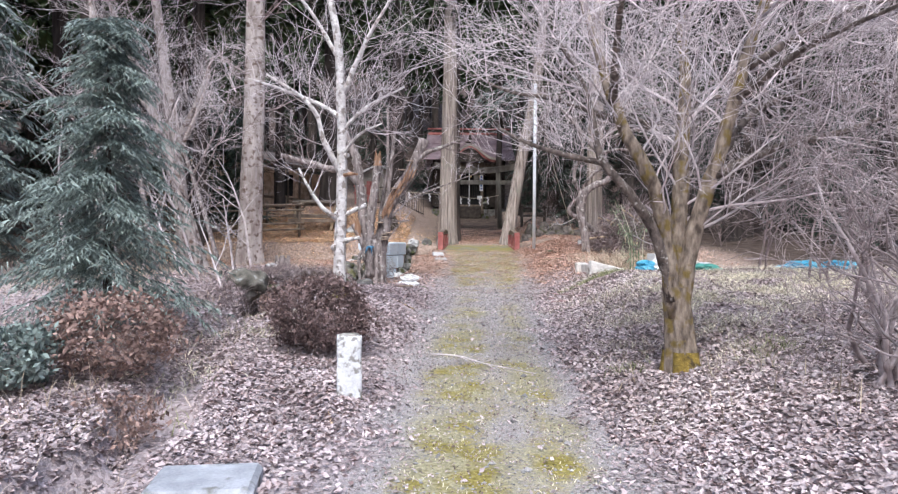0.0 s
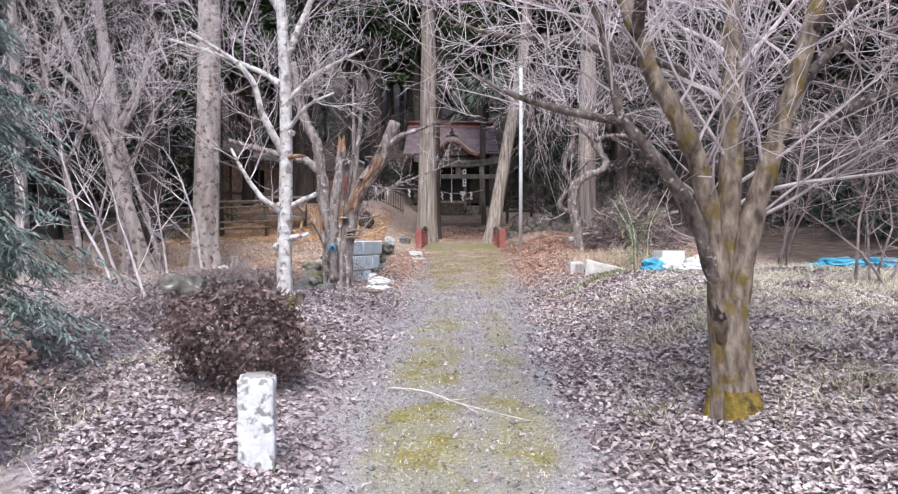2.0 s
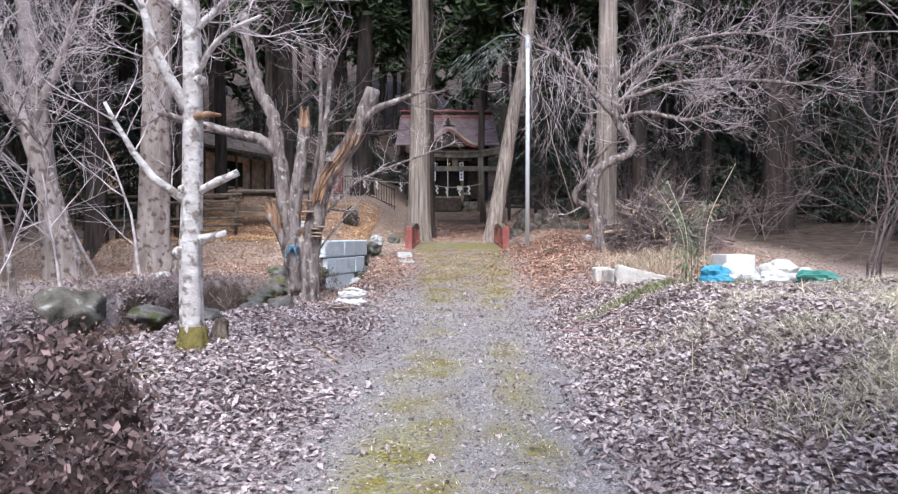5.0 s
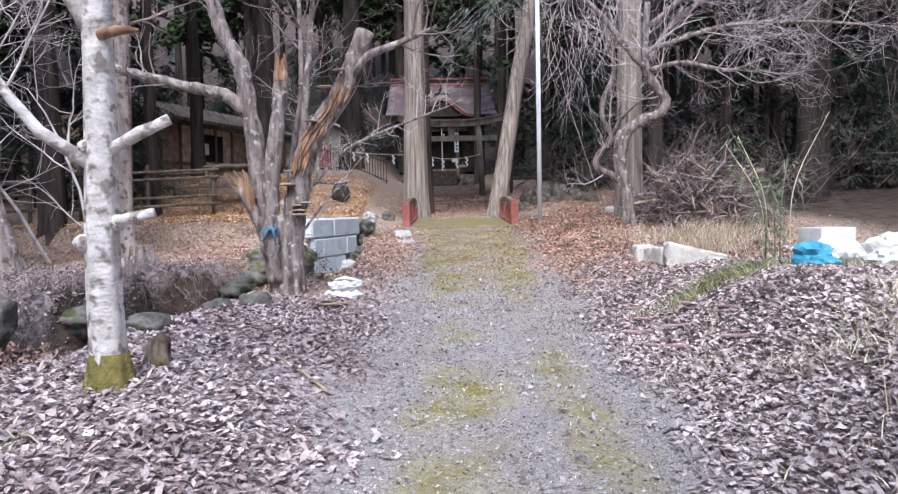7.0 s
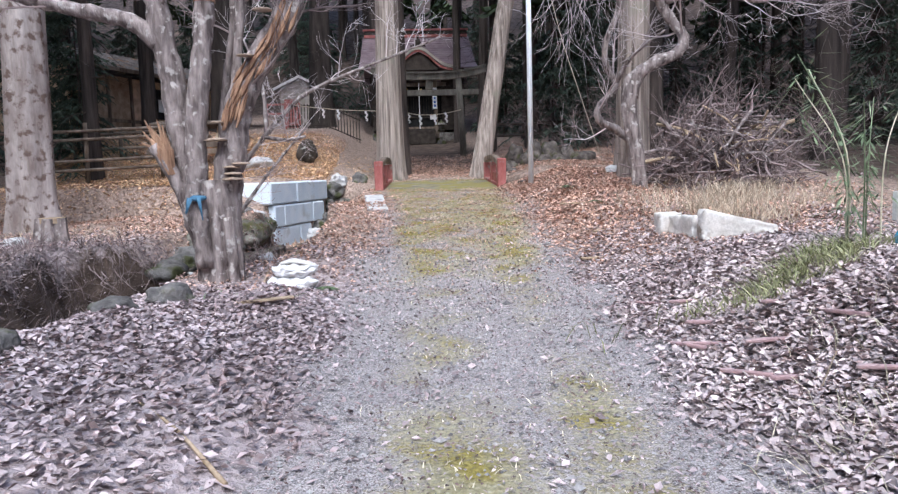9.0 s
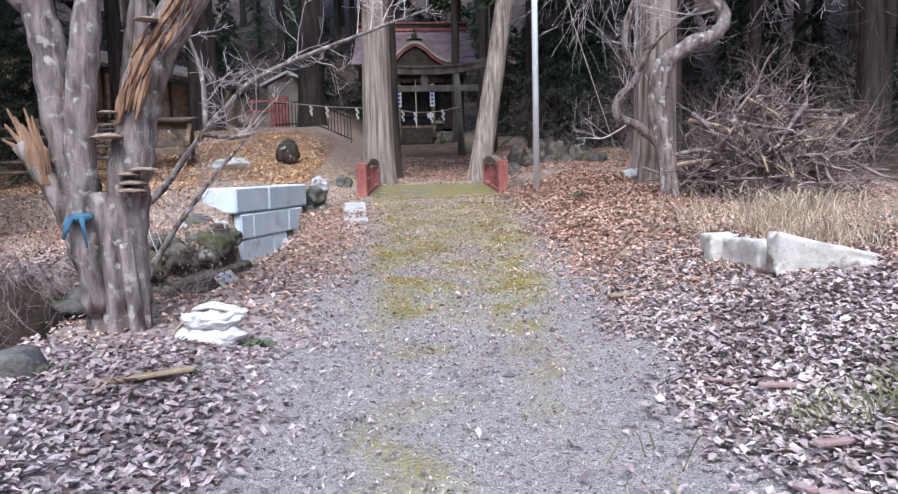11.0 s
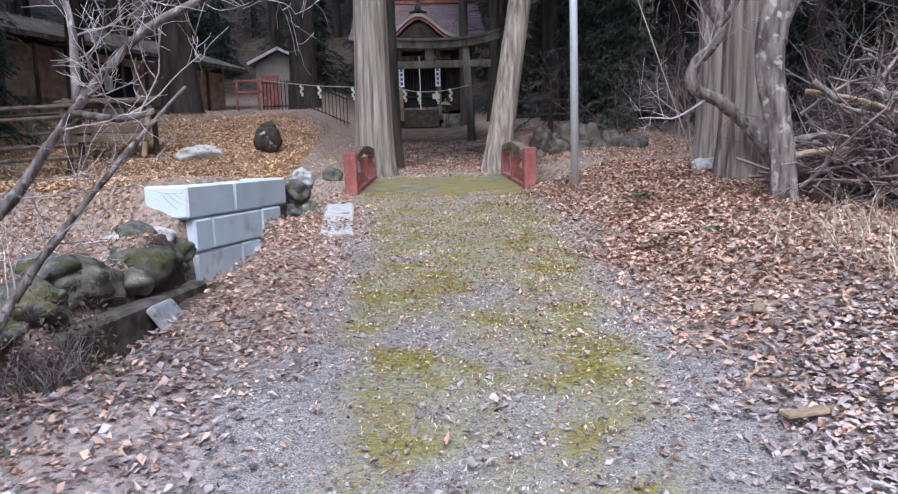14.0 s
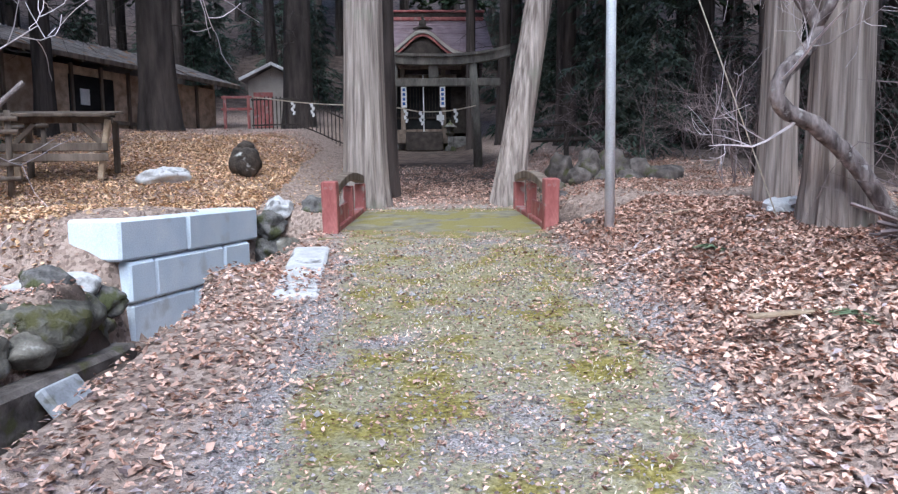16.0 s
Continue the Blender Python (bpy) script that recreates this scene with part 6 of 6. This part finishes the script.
def curved_board(half, y, deep, tall, lift):
    """One unbroken board that follows the gable's curve."""
    ring = [(u * half, y + sy * deep / 2, bell(u) + lift + sz * tall / 2) for u in us for sy, sz in ((-1, -1), (1, -1), (1, 1), (-1, 1))]
    quads = [[4 * i + a, 4 * i + (a + 1) % 4, 4 * i + 4 + (a + 1) % 4, 4 * i + 4 + a] for i in range(24) for a in range(4)]
    return Geo().add(ring, quads + [[0, 1, 2, 3], [96, 99, 98, 97]])


part("porch_roof", curved_board(1.75, -0.45, 1.5, 0.07, 0.0), M["roof_metal"], shr)
part("bargeboard", curved_board(1.7, -1.22, 0.06, 0.13, -0.08), M["wall_pale"], shr, "pale curved bargeboard")
part("bargeboard", curved_board(1.6, -1.18, 0.05, 0.1, -0.2), M["red_paint"], shr, "dull red under-trim of the curved gable")
part("gable_panel", Geo().add([(-0.9, -1.1, 3.2), (0.9, -1.1, 3.2), (0.5, -1.1, 3.75), (0, -1.1, 4.0), (-0.5, -1.1, 3.75), (-0.9, -1.0, 3.2), (0.9, -1.0, 3.2), (0, -1.0, 4.0)], [[0, 1, 2, 3, 4], [5, 7, 6]]), M["dark_wood"], shr)
part("crest", Geo().lump((0, -1.25, 4.38), (0.13, 0.06, 0.18), 0.1, 3).tube([(-0.35, -1.25, 4.22), (0, -1.25, 4.3), (0.35, -1.25, 4.22)], [0.03, 0.07, 0.03], 6).lump((0, -1.25, 4.62), (0.05, 0.04, 0.1), 0.1, 5), M["dark_wood"], shr, "dark roof crest ornament", True)
ob = thing("offering_box", (1.15, 40.75, gz(1.15, 40.75)), "dark wooden offering box before the shrine", "box")
part("body", Geo().box((0, 0, 0.32), (1.35, 0.5, 0.64), 0, 0.02), M["dark_wood"], ob)
for i in range(7):
    part("slat", Geo().box((0, -0.18 + 0.06 * i, 0.665), (1.3, 0.03, 0.04), 0, 0.005), M["dark_wood"], ob)
lan = thing("stone_lantern", (2.1, 40.9, gz(2.1, 40.9)), "small grey stone lantern beside the shrine steps", "lantern")
for nm, z0, z1, r0, r1 in (("base", 0, 0.16, 0.24, 0.2), ("column", 0.16, 0.55, 0.1, 0.1), ("platform", 0.55, 0.65, 0.12, 0.2), ("fire_box", 0.65, 0.87, 0.14, 0.14), ("roof", 0.87, 1.02, 0.28, 0.08), ("finial", 1.02, 1.14, 0.05, 0.03)):
    part(nm, Geo().tube([(0, 0, z0 - 0.003), (0, 0, z1)], [r0, r1], 6), M["rock"], lan)

# picket fence, red gate and small shed
fz = gz(-2.7, 36.3)
fence = thing("picket_fence", (-2.7, 36.3, fz), "dark iron picket fence on the slope", "fence")
for i in range(24):
    x = -1.3 + i * 0.115
    part("picket", Geo().box((x, 0, 0.45 + gz(-2.7 + x, 36.3) - fz), (0.028, 0.028, 1.05)), M["dark_wood"], fence)
for z in (0.15, 0.9):
    part("rail", Geo().tube([(-1.35, 0, z + gz(-4.05, 36.3) - fz), (0, 0, z), (1.4, 0, z + gz(-1.3, 36.3) - fz)], 0.025, 6), M["dark_wood"], fence)
gate = thing("red_gate", (-4.55, 36.6, gz(-4.55, 36.6)), "small red-painted wooden gate frame", "gate")
for x in (-0.35, 0.35):
    part("post", Geo().box((x, 0, 0.45), (0.08, 0.08, 1.1), 0, 0.01), M["red_paint"], gate)
for z in (0.95, 0.6):
    part("rail", Geo().box((0, 0, z), (0.9, 0.06, 0.07), 0, 0.008), M["red_paint"], gate)
shed = thing("small_shed", (-4.0, 39.6, gz(-4.0, 39.6)), "small pale shed with a white-edged gable roof", "shed")
part("wall", Geo().box((0, 0.9, 0.75), (1.7, 1.8, 1.7), 0, 0.01), M["wall_pale"], shed)
part("gable_wall", Geo().add([(-0.85, 0, 1.6), (0.85, 0, 1.6), (0, 0, 2.05), (-0.85, 1.8, 1.6), (0.85, 1.8, 1.6), (0, 1.8, 2.05)], [[0, 1, 2], [3, 5, 4], [0, 3, 4, 1]]), M["wall_pale"], shed)
for sx in (-1, 1):
    part("roof_panel", Geo().box((sx * 0.53, 0.85, 1.86), (1.22, 2.2, 0.06), 0, 0.01, 0, sx * 26), M["roof_grey"], shed)
    part("bargeboard", Geo().box((sx * 0.53, -0.28, 1.87), (1.24, 0.05, 0.1), 0, 0.005, 0, sx * 26), M["white"], shed, "white bargeboard")
part("door", Geo().box((-0.35, -0.02, 0.6), (0.65, 0.04, 1.2), 0, 0.005), M["red_paint"], shed, "red shed door")

# long timber building
bz = gz(-7.0, 37.5) - 0.3
bld = thing("long_building", (-5.8, 41.0, bz), "long low weathered timber building with a metal roof", "building", rz=-22.3)
for i in range(9):
    y0 = -0.55 - i * 1.05
    part("wall_board", Geo().box((-0.7, y0, 0.95), (0.09, 1.02, 2.2), 0, 0.01), M["brown_board"], bld, "brown weathered board wall panel" if i == 0 else "")
    part("post", Geo().box((-0.62, y0 - 0.52, 0.95), (0.1, 0.09, 2.3), 0, 0.01), M["old_wood"], bld)
# no hole in the wall: a black plate paints the shade indoors
part("window_opening", Geo().box((-0.645, -5.6, 1.25), (0.03, 1.6, 1.1)), M["inside_shade"], bld, "flat black plate painted as the shade inside an open window")
part("notice", Geo().box((-0.6, -5.9, 1.2), (0.02, 0.32, 0.45)), M["white"], bld, "white paper notice")
part("wall_band", Geo().box((-0.62, -5, 0.55), (0.04, 9.6, 0.12), 0, 0.01), M["old_wood"], bld)
part("end_wall", Geo().box((-3.2, 0, 1.1), (5.0, 0.1, 2.3), 0, 0.01), M["brown_board"], bld)
part("end_wall", Geo().box((-3.2, -10.0, 1.1), (5.0, 0.1, 2.3), 0, 0.01), M["brown_board"], bld)
part("back_wall", Geo().box((-5.7, -5, 1.1), (0.1, 10, 2.3), 0, 0.01), M["brown_board"], bld)
for sx, c in ((1, -1.65), (-1, -4.75)):
    for i in range(26):
        part("roof_sheet", Geo().box((c, 0.35 - i * 0.42, 2.75), (3.5, 0.41, 0.05), 0, 0.008, 0, sx * 19).box((c, 0.56 - i * 0.42, 2.79), (3.5, 0.035, 0.05), 0, 0.006, 0, sx * 19), M["roof_grey"], bld, "grey metal roof sheet" if i == 0 else "")
part("fascia", Geo().box((0.02, -4.9, 2.17), (0.05, 10.9, 0.14), 0, 0.01), M["old_wood"], bld)
for i in range(12):
    part("rafter_end", Geo().box((-0.3, -0.2 - i * 0.9, 2.2), (0.7, 0.06, 0.09), 0, 0.006, 0, 19), M["old_wood"], bld)

# timber trestles and log rails at the left
def trestle(x, y, rz, w, label):
    t = thing("timber_trestle", (x, y, gz(x, y)), label, "trestle", "timber trestles", rz=rz)
    part("top_board", Geo().box((0, -0.35, 1.06), (w, 0.42, 0.05), 0, 0.008, 8), M["old_wood"], t)
    part("top_board", Geo().box((0, 0.1, 1.12), (w, 0.42, 0.05), 0, 0.008, 8), M["old_wood"], t)
    part("beam", Geo().box((0, -0.3, 0.97), (w, 0.09, 0.1), 0, 0.01), M["old_wood"], t)
    for sx in (-0.42, 0.42):
        part("leg", Geo().box((sx * w, -0.35, 0.48), (0.09, 0.09, 1.0), 0, 0.01, 0, 10 * (1 if sx > 0 else -1)), M["light_wood"], t, "pale raw wood leg")
        part("leg", Geo().box((sx * w, 0.25, 0.48), (0.09, 0.09, 1.0), 0, 0.01), M["old_wood"], t)
        part("brace", Geo().box((sx * w * 0.75, -0.35, 0.72), (0.5, 0.06, 0.08), 0, 0.01, 0, 45 * (1 if sx > 0 else -1)), M["old_wood"], t)
    for z in (0.35, 0.52):
        part("rail", Geo().box((-0.1, -0.42, z), (w * 1.05, 0.05, 0.13), 0, 0.01), M["old_wood"], t)
    return t


trestle(-5.2, 27.3, 4, 1.7, "rough timber trestle table with pale braces")
for x, y, ln, zs in ((-7.3, 26.0, 3.8, (0.3, 0.52, 1.02, 1.22)), (-11.2, 24.8, 3.0, (0.3, 0.7, 1.0)), (-7.4, 28.4, 2.6, (0.3, 0.7))):
    rk = thing("log_rack", (x, y, gz(x, y)), "low rack of weathered timber rails", "rack", "log racks", rz=6)
    for z in zs:
        part("rail", Geo().tube([(-ln / 2, 0, z), (0, 0.02, z + 0.05), (ln / 2, 0, z + 0.12)], 0.038, 9), M["old_wood"], rk, smooth=True)
    for sx in (-0.45, 0, 0.45):
        part("post", Geo().tube([(sx * ln, 0.08, -0.1), (sx * ln + 0.02, 0.08, max(zs) + 0.25)], 0.05, 8), M["old_wood"], rk, smooth=True)
rail = thing("post_and_rail", (4.0, 31.0, gz(4.0, 31.0)), "dark low post and rail fence", "fence")
for x in (-0.8, 0.2, 1.2):
    part("post", Geo().tube([(x, 0, -0.2), (x, 0, 0.9)], 0.06, 8), M["dark_wood"], rail)
for z in (0.45, 0.8):
    part("rail", Geo().tube([(-0.9, 0, z), (1.4, 0, z + 0.05)], 0.045, 8), M["dark_wood"], rail)

# ---- loose litter, grass and pebbles: too many to count ----
def scatter(n, x0, x1, y0, y1, weight, seed):
    r = np.random.default_rng(seed)
    x, y = r.uniform(x0, x1, n), r.uniform(y0, y1, n)
    ok = r.uniform(0, 1, n) < weight(x, y)
    return x[ok], y[ok], r


def leaves(name, n, weight, size, material, label, seed, area=(-5.5, 6.0, 1.5, 27.0)):
    x, y, r = scatter(n, *area, weight, seed)
    n = len(x)
    z = ground_z(x, y) + r.uniform(0.004, 0.035, n)
    c = np.stack([x, y, z], 1)
    a = r.uniform(0, 2 * np.pi, n)
    e = r.normal(0, 0.35, n)
    d = np.stack([np.cos(a), np.sin(a), e], 1)
    s = np.stack([-np.sin(a), np.cos(a), r.normal(0, 0.35, n)], 1)
    L = size * r.uniform(0.55, 1.25, (n, 1))
    w = L * r.uniform(0.4, 0.75, (n, 1))
    curl = np.zeros((n, 3))
    curl[:, 2] = (L[:, 0] * r.uniform(0.05, 0.6, n))
    v = np.stack([c - d * L, c - d * L * 0.1 + s * w + curl, c + d * L + curl * 0.4, c - d * L * 0.1 - s * w + curl * r.uniform(0.1, 1, (n, 1))], 1).reshape(-1, 3)
    k = np.arange(n)[:, None] * 4
    f = np.concatenate([np.concatenate([k, k + 1, k + 2], 1), np.concatenate([k, k + 2, k + 3], 1)])
    tagged(new(name, Geo().add(v, f).mesh(name, material)), label, "leaf litter", kind="stuff")


def dry_bed(x, y):
    """Where litter may lie: not in the stream, not on the slab or blocks."""
    wet = (np.abs(x - ditch_x(y)) < 0.85 * ditch_wide(y)) & (y > 12) | (np.abs(x - ditch_x(y)) < 0.16) & (y < 7) | (np.abs(y - 23.8) < 0.8) & (x > -1.2)
    blocks = (np.abs(x + 1.6) < 0.5) & (y > 20.5) & (y < 22.1) | (y > 22) & (y < 24.9) & (x > -3.0) & (x < -1.3)
    return np.where(wet | blocks, np.where((y > 12) & (y < 17.6) & (np.abs(x - ditch_x(y)) > 0.45 * ditch_wide(y)), 0.4, 0.06), 1.0)


def pale_w(x, y):
    side = 1 - path_mask(x, y) * np.interp(y, [0, 10, 15, 22], [0.965, 0.95, 0.9, 0.96])
    side = side * sm(1.0, 3.5, y) * sm(8.5, 5.5, np.abs(x))
    mound = np.exp(-((x - 4.0) / 1.2) ** 2 - ((y - 9.6) / 1.8) ** 2)
    return side * (1 - 0.3 * mound) * (1 - 0.92 * warm_mask(x, y)) * (0.65 + 0.35 * lumpy(x, y, 1.3, 12)) * dry_bed(x, y)


def warm_w(x, y):
    side = (1 - path_mask(x, y) * 0.965) * sm(10, 6, -x) * sm(7.5, 5.5, x) * sm(36, 27, y)
    return side * warm_mask(x, y) * (0.7 + 0.3 * lumpy(x, y, 1.1, 15)) * dry_bed(x, y)


leaves("leaf_litter", 330000, pale_w, 0.0235, M["leaf_pale"], "pale curled dead leaves strewn over the ground", 51, (-8.5, 8.5, 1.0, 21.0))
leaves("leaf_litter", 150000, lambda x, y: pale_w(x, y) * (1 - 0.9 * path_mask(x, y)), 0.027, M["leaf_pale"], "dense curled dead leaves beside the track", 59, (-3.8, 4.8, 3.0, 15.0))
leaves("leaf_litter", 42000, lambda x, y: pale_w(x, y) * (1 - path_mask(x, y)) * (1 - 0.8 * sm(1.4, 2.0, x) * sm(10, 8, y)), 0.024, M["leaf_bush"], "dark brown dead leaves among the pale ones", 53, (-5.5, 6.0, 1.5, 21.0))
leaves("leaf_litter", 150000, lambda x, y: pale_w(x, y) * (1 - path_mask(x, y)), 0.026, M["leaf_bank_lit"], "dead leaves lying thick on the bank, coloured lighter against the shade", 60, (1.2, 5.2, 5.0, 16.5))
leaves("leaf_litter", 60000, warm_w, 0.026, M["leaf_orange"], "red-brown dead leaves lying thick by the bridge", 68, (1.4, 5.2, 15.5, 23.5))
leaves("leaf_litter", 120000, lambda x, y: sm(21.8, 22.6, y) * sm(33, 29, y) * np.maximum(sm(-0.7, -1.9, x), sm(25, 26, y) * sm(0.0, -0.8, x)) * (0.7 + 0.3 * lumpy(x, y, 1.3, 18)) * dry_bed(x, y), 0.032, M["leaf_gold"], "golden-brown dead leaves on the mound", 55, (-9, -0.5, 21.5, 33))
leaves("leaf_crumb", 75000, lambda x, y: path_mask(x, y) * (1 - 0.8 * moss_mask(x, y)), 0.0095, M["leaf_pale"], "crumbled bits of leaf on the track", 56, (-1.6, 3.0, 1.5, 22.3))
leaves("leaf_crumb", 40000, lambda x, y: path_mask(x, y) * 0.8, 0.01, M["leaf_bush"], "dark crumbled bits of leaf on the track", 57, (-1.6, 3.0, 1.5, 22.3))
leaves("leaf_crumb", 70000, lambda x, y: path_mask(x, y) * warm_mask(x, y) * (1 - 0.6 * moss_mask(x, y)), 0.012, M["leaf_orange"], "brown crumbled bits of leaf on the track", 58, (-1.6, 3.2, 14, 25))
leaves("leaf_litter", 320000, warm_w, 0.0235, M["leaf_orange"], "orange-brown dead leaves strewn over the ground", 52, (-9, 9, 14.5, 34.0))


def blades(name, n, weight, height, width, material, label, seed, area, lean=0.5, drop=0.0):
    x, y, r = scatter(n, *area, weight, seed)
    n = len(x)
    z = ground_z(x, y) - drop
    c = np.stack([x, y, z], 1)
    a = r.uniform(0, 2 * np.pi, n)
    s = np.stack([np.cos(a), np.sin(a), 0 * a], 1) * width
    h = height * r.uniform(0.4, 1.2, n)
    b = r.normal(0, lean, (n, 2)) * h[:, None]
    mid = c + np.stack([b[:, 0] * 0.35, b[:, 1] * 0.35, h * 0.6], 1)
    tip = c + np.stack([b[:, 0], b[:, 1], h * 0.92], 1)
    v = np.stack([c - s, c + s, mid + s * 0.8, tip, mid - s * 0.8], 1).reshape(-1, 3)
    k = np.arange(n)[:, None] * 5
    g = Geo().add(v, np.concatenate([k, k + 1, k + 2, k + 4], 1))
    g.f.extend(np.concatenate([k + 4, k + 2, k + 3], 1).tolist())
    tagged(new(name, g.mesh(name, material)), label, "grass", kind="stuff")


def around(spots):
    def w(x, y):
        out = 0 * x
        clump = 0.45 + 0.75 * lumpy(x, y, 4.3, 8)
        for cx, cy, rx, ry, m in spots:
            out = np.maximum(out, m * np.exp(-((x - cx) / rx) ** 2 - ((y - cy) / ry) ** 2))
        return out * clump
    return w


def tufty(x, y):
    return np.clip(moss_mask(x, y) * (0.4 + 0.6 * lumpy(x, y, 6.1, 3)), 0, 1)


blades("track_grass", 60000, tufty, 0.022, 0.0035, M["grass_pale"], "short pale moss and grass on the track", 61, (-1.2, 2.6, 1.5, 22.3), 0.9)
blades("bank_grass", 190000, around([(3.2, 8.9, 0.8, 1.2, 0.95), (2.3, 8.2, 0.4, 1.0, 0.5), (2.7, 7.2, 0.4, 0.8, 0.6), (3.6, 10.7, 1.2, 1.0, 0.35), (4.6, 9.8, 1.0, 1.0, 0.8), (5.4, 11.0, 1.4, 1.2, 1)]), 0.11, 0.0036, M["grass_pale"], "pale faded grass on the bank", 62, (1.4, 7.5, 4.5, 14), 1.3)
blades("green_grass", 26000, around([(2.85, 12.95, 0.85, 0.3, 1.4), (-2.6, 8.6, 0.7, 0.5, 0.35), (-2.9, 6.9, 0.5, 0.5, 0.3), (-2.3, 6.2, 0.3, 0.3, 0.3), (3.2, 6.7, 0.3, 0.3, 0.6), (1.8, 6.9, 0.15, 0.2, 0.7), (-2.2, 9.0, 0.4, 0.3, 0.5), (-3.9, 5.5, 0.4, 0.5, 0.5)]), 0.16, 0.004, M["grass_green"], "tufts of green grass among leaves", 63, (-5, 5, 4, 14.5), 0.8)
blades("green_grass", 6500, around([(2.9, 12.95, 0.85, 0.3, 2.0)]), 0.13, 0.005, M["grass_green"], "patch of fresh green grass by the kerb", 81, (2.0, 4.2, 12.6, 14.0), 0.9)
blades("green_grass", 2600, around([(3.15, 6.6, 0.28, 0.3, 1.6), (1.8, 6.95, 0.14, 0.2, 1.5)]), 0.15, 0.005, M["grass_green"], "arching green grass on the bank", 82, (1.5, 4.0, 5.4, 7.8), 0.9)
blades("green_grass", 9000, around([(-2.5, 8.4, 0.6, 0.6, 1.2), (-2.6, 6.9, 0.4, 0.5, 1.0), (-2.1, 9.6, 0.4, 0.4, 1.0)]), 0.07, 0.006, M["grass_pale"], "low pale green plants in the litter", 83, (-3.6, -1.5, 6.0, 10.4), 1.2)
blades("dry_grass", 7000, around([(4.0, 16.9, 0.7, 0.7, 1.4), (4.9, 17.5, 0.7, 0.5, 1.2)]), 0.36, 0.004, M["grass_dry"], "straw-coloured dry grass behind the kerb", 84, (3.0, 5.8, 15.9, 18.4), 0.6)
blades("dry_grass", 3500, around([(2.2, 8.6, 0.3, 1.3, 1.0), (2.25, 10.6, 0.3, 1.0, 1.0)]), 0.17, 0.0028, M["grass_pale"], "dry pale stalks at the foot of the bank", 85, (1.6, 2.9, 6.8, 12), 0.7)
blades("dry_grass", 18000, around([(3.9, 16.7, 0.7, 0.8, 1), (2.3, 10.2, 0.3, 1.2, 0.5), (4.6, 17.6, 0.9, 0.4, 0.8), (2.5, 5.6, 0.7, 0.8, 0.7), (-3.4, 5.0, 0.8, 1.2, 0.3)]), 0.3, 0.004, M["grass_dry"], "straw-coloured dry grass", 64, (-5, 6.5, 3.5, 19), 0.6)
blades("bank_roots", 16000, lambda x, y: np.exp(-((x - ditch_x(y) + 0.9 * ditch_wide(y)) / 0.3) ** 2) * sm(10, 12, y) * sm(18.6, 17.6, y), 0.22, 0.004, M["twig_dark"], "dead stalks and roots on the ditch bank", 65, (-4.8, -2, 10, 18.5), 1.6)
blades("far_bank_grass", 14000, lambda x, y: 0.6 * (0.5 + 0.5 * lumpy(x, y, 0.9, 21)), 0.14, 0.004, M["grass_dry"], "dry pale grass beyond the ditch", 67, (-10.5, -3.4, 9.5, 19.5), 0.9)
blades("bank_stalks", 5000, lambda x, y: 0.5 * sm(-1.9, -3.2, x) * sm(12, 9, y), 0.16, 0.003, M["grass_dry"], "dead dry stalks in the litter", 66, (-5.5, -1.8, 3, 12), 0.9)

blades("low_plants", 1500, around([(-1.25, 14.3, 0.3, 0.35, 1.2), (-0.55, 14.9, 0.12, 0.15, 1.2), (2.6, 15.0, 0.3, 0.5, 0.5), (2.4, 17.0, 0.3, 0.4, 0.4), (-0.9, 16.2, 0.3, 0.5, 0.5)] ), 0.06, 0.009, M["fresh_leaf"], "small green plants among dead leaves", 86, (-1.8, 3.2, 13.5, 18), 1.4)

x, y, r = scatter(26000, -0.9, 2.6, 1.8, 22.3, lambda x, y: path_mask(x, y) * (1 - 0.75 * moss_mask(x, y)), 71)
n = len(x)
s = r.uniform(0.005, 0.015, n) * np.where(r.uniform(0, 1, n) > 0.97, 2.2, 1)
c = np.stack([x, y, ground_z(x, y) + s * 0.2], 1)
oct_ = np.array([(1, 0, 0), (0, 1, 0), (-1, 0, 0), (0, -1, 0), (0, 0, 0.7), (0, 0, -0.7)])
v = (c[:, None] + oct_[None] * s[:, None, None] * r.uniform(0.6, 1.4, (n, 6, 1))).reshape(-1, 3)
k = np.arange(n)[:, None] * 6
f = np.concatenate([np.concatenate([k + a, k + b, k + t], 1) for a, b, t in ((0, 1, 4), (1, 2, 4), (2, 3, 4), (3, 0, 4), (1, 0, 5), (2, 1, 5), (3, 2, 5), (0, 3, 5))])
tagged(new("gravel", Geo().add(v, f).mesh("gravel", M["pebble"])), "small grey pebbles on the track", "gravel", kind="stuff")
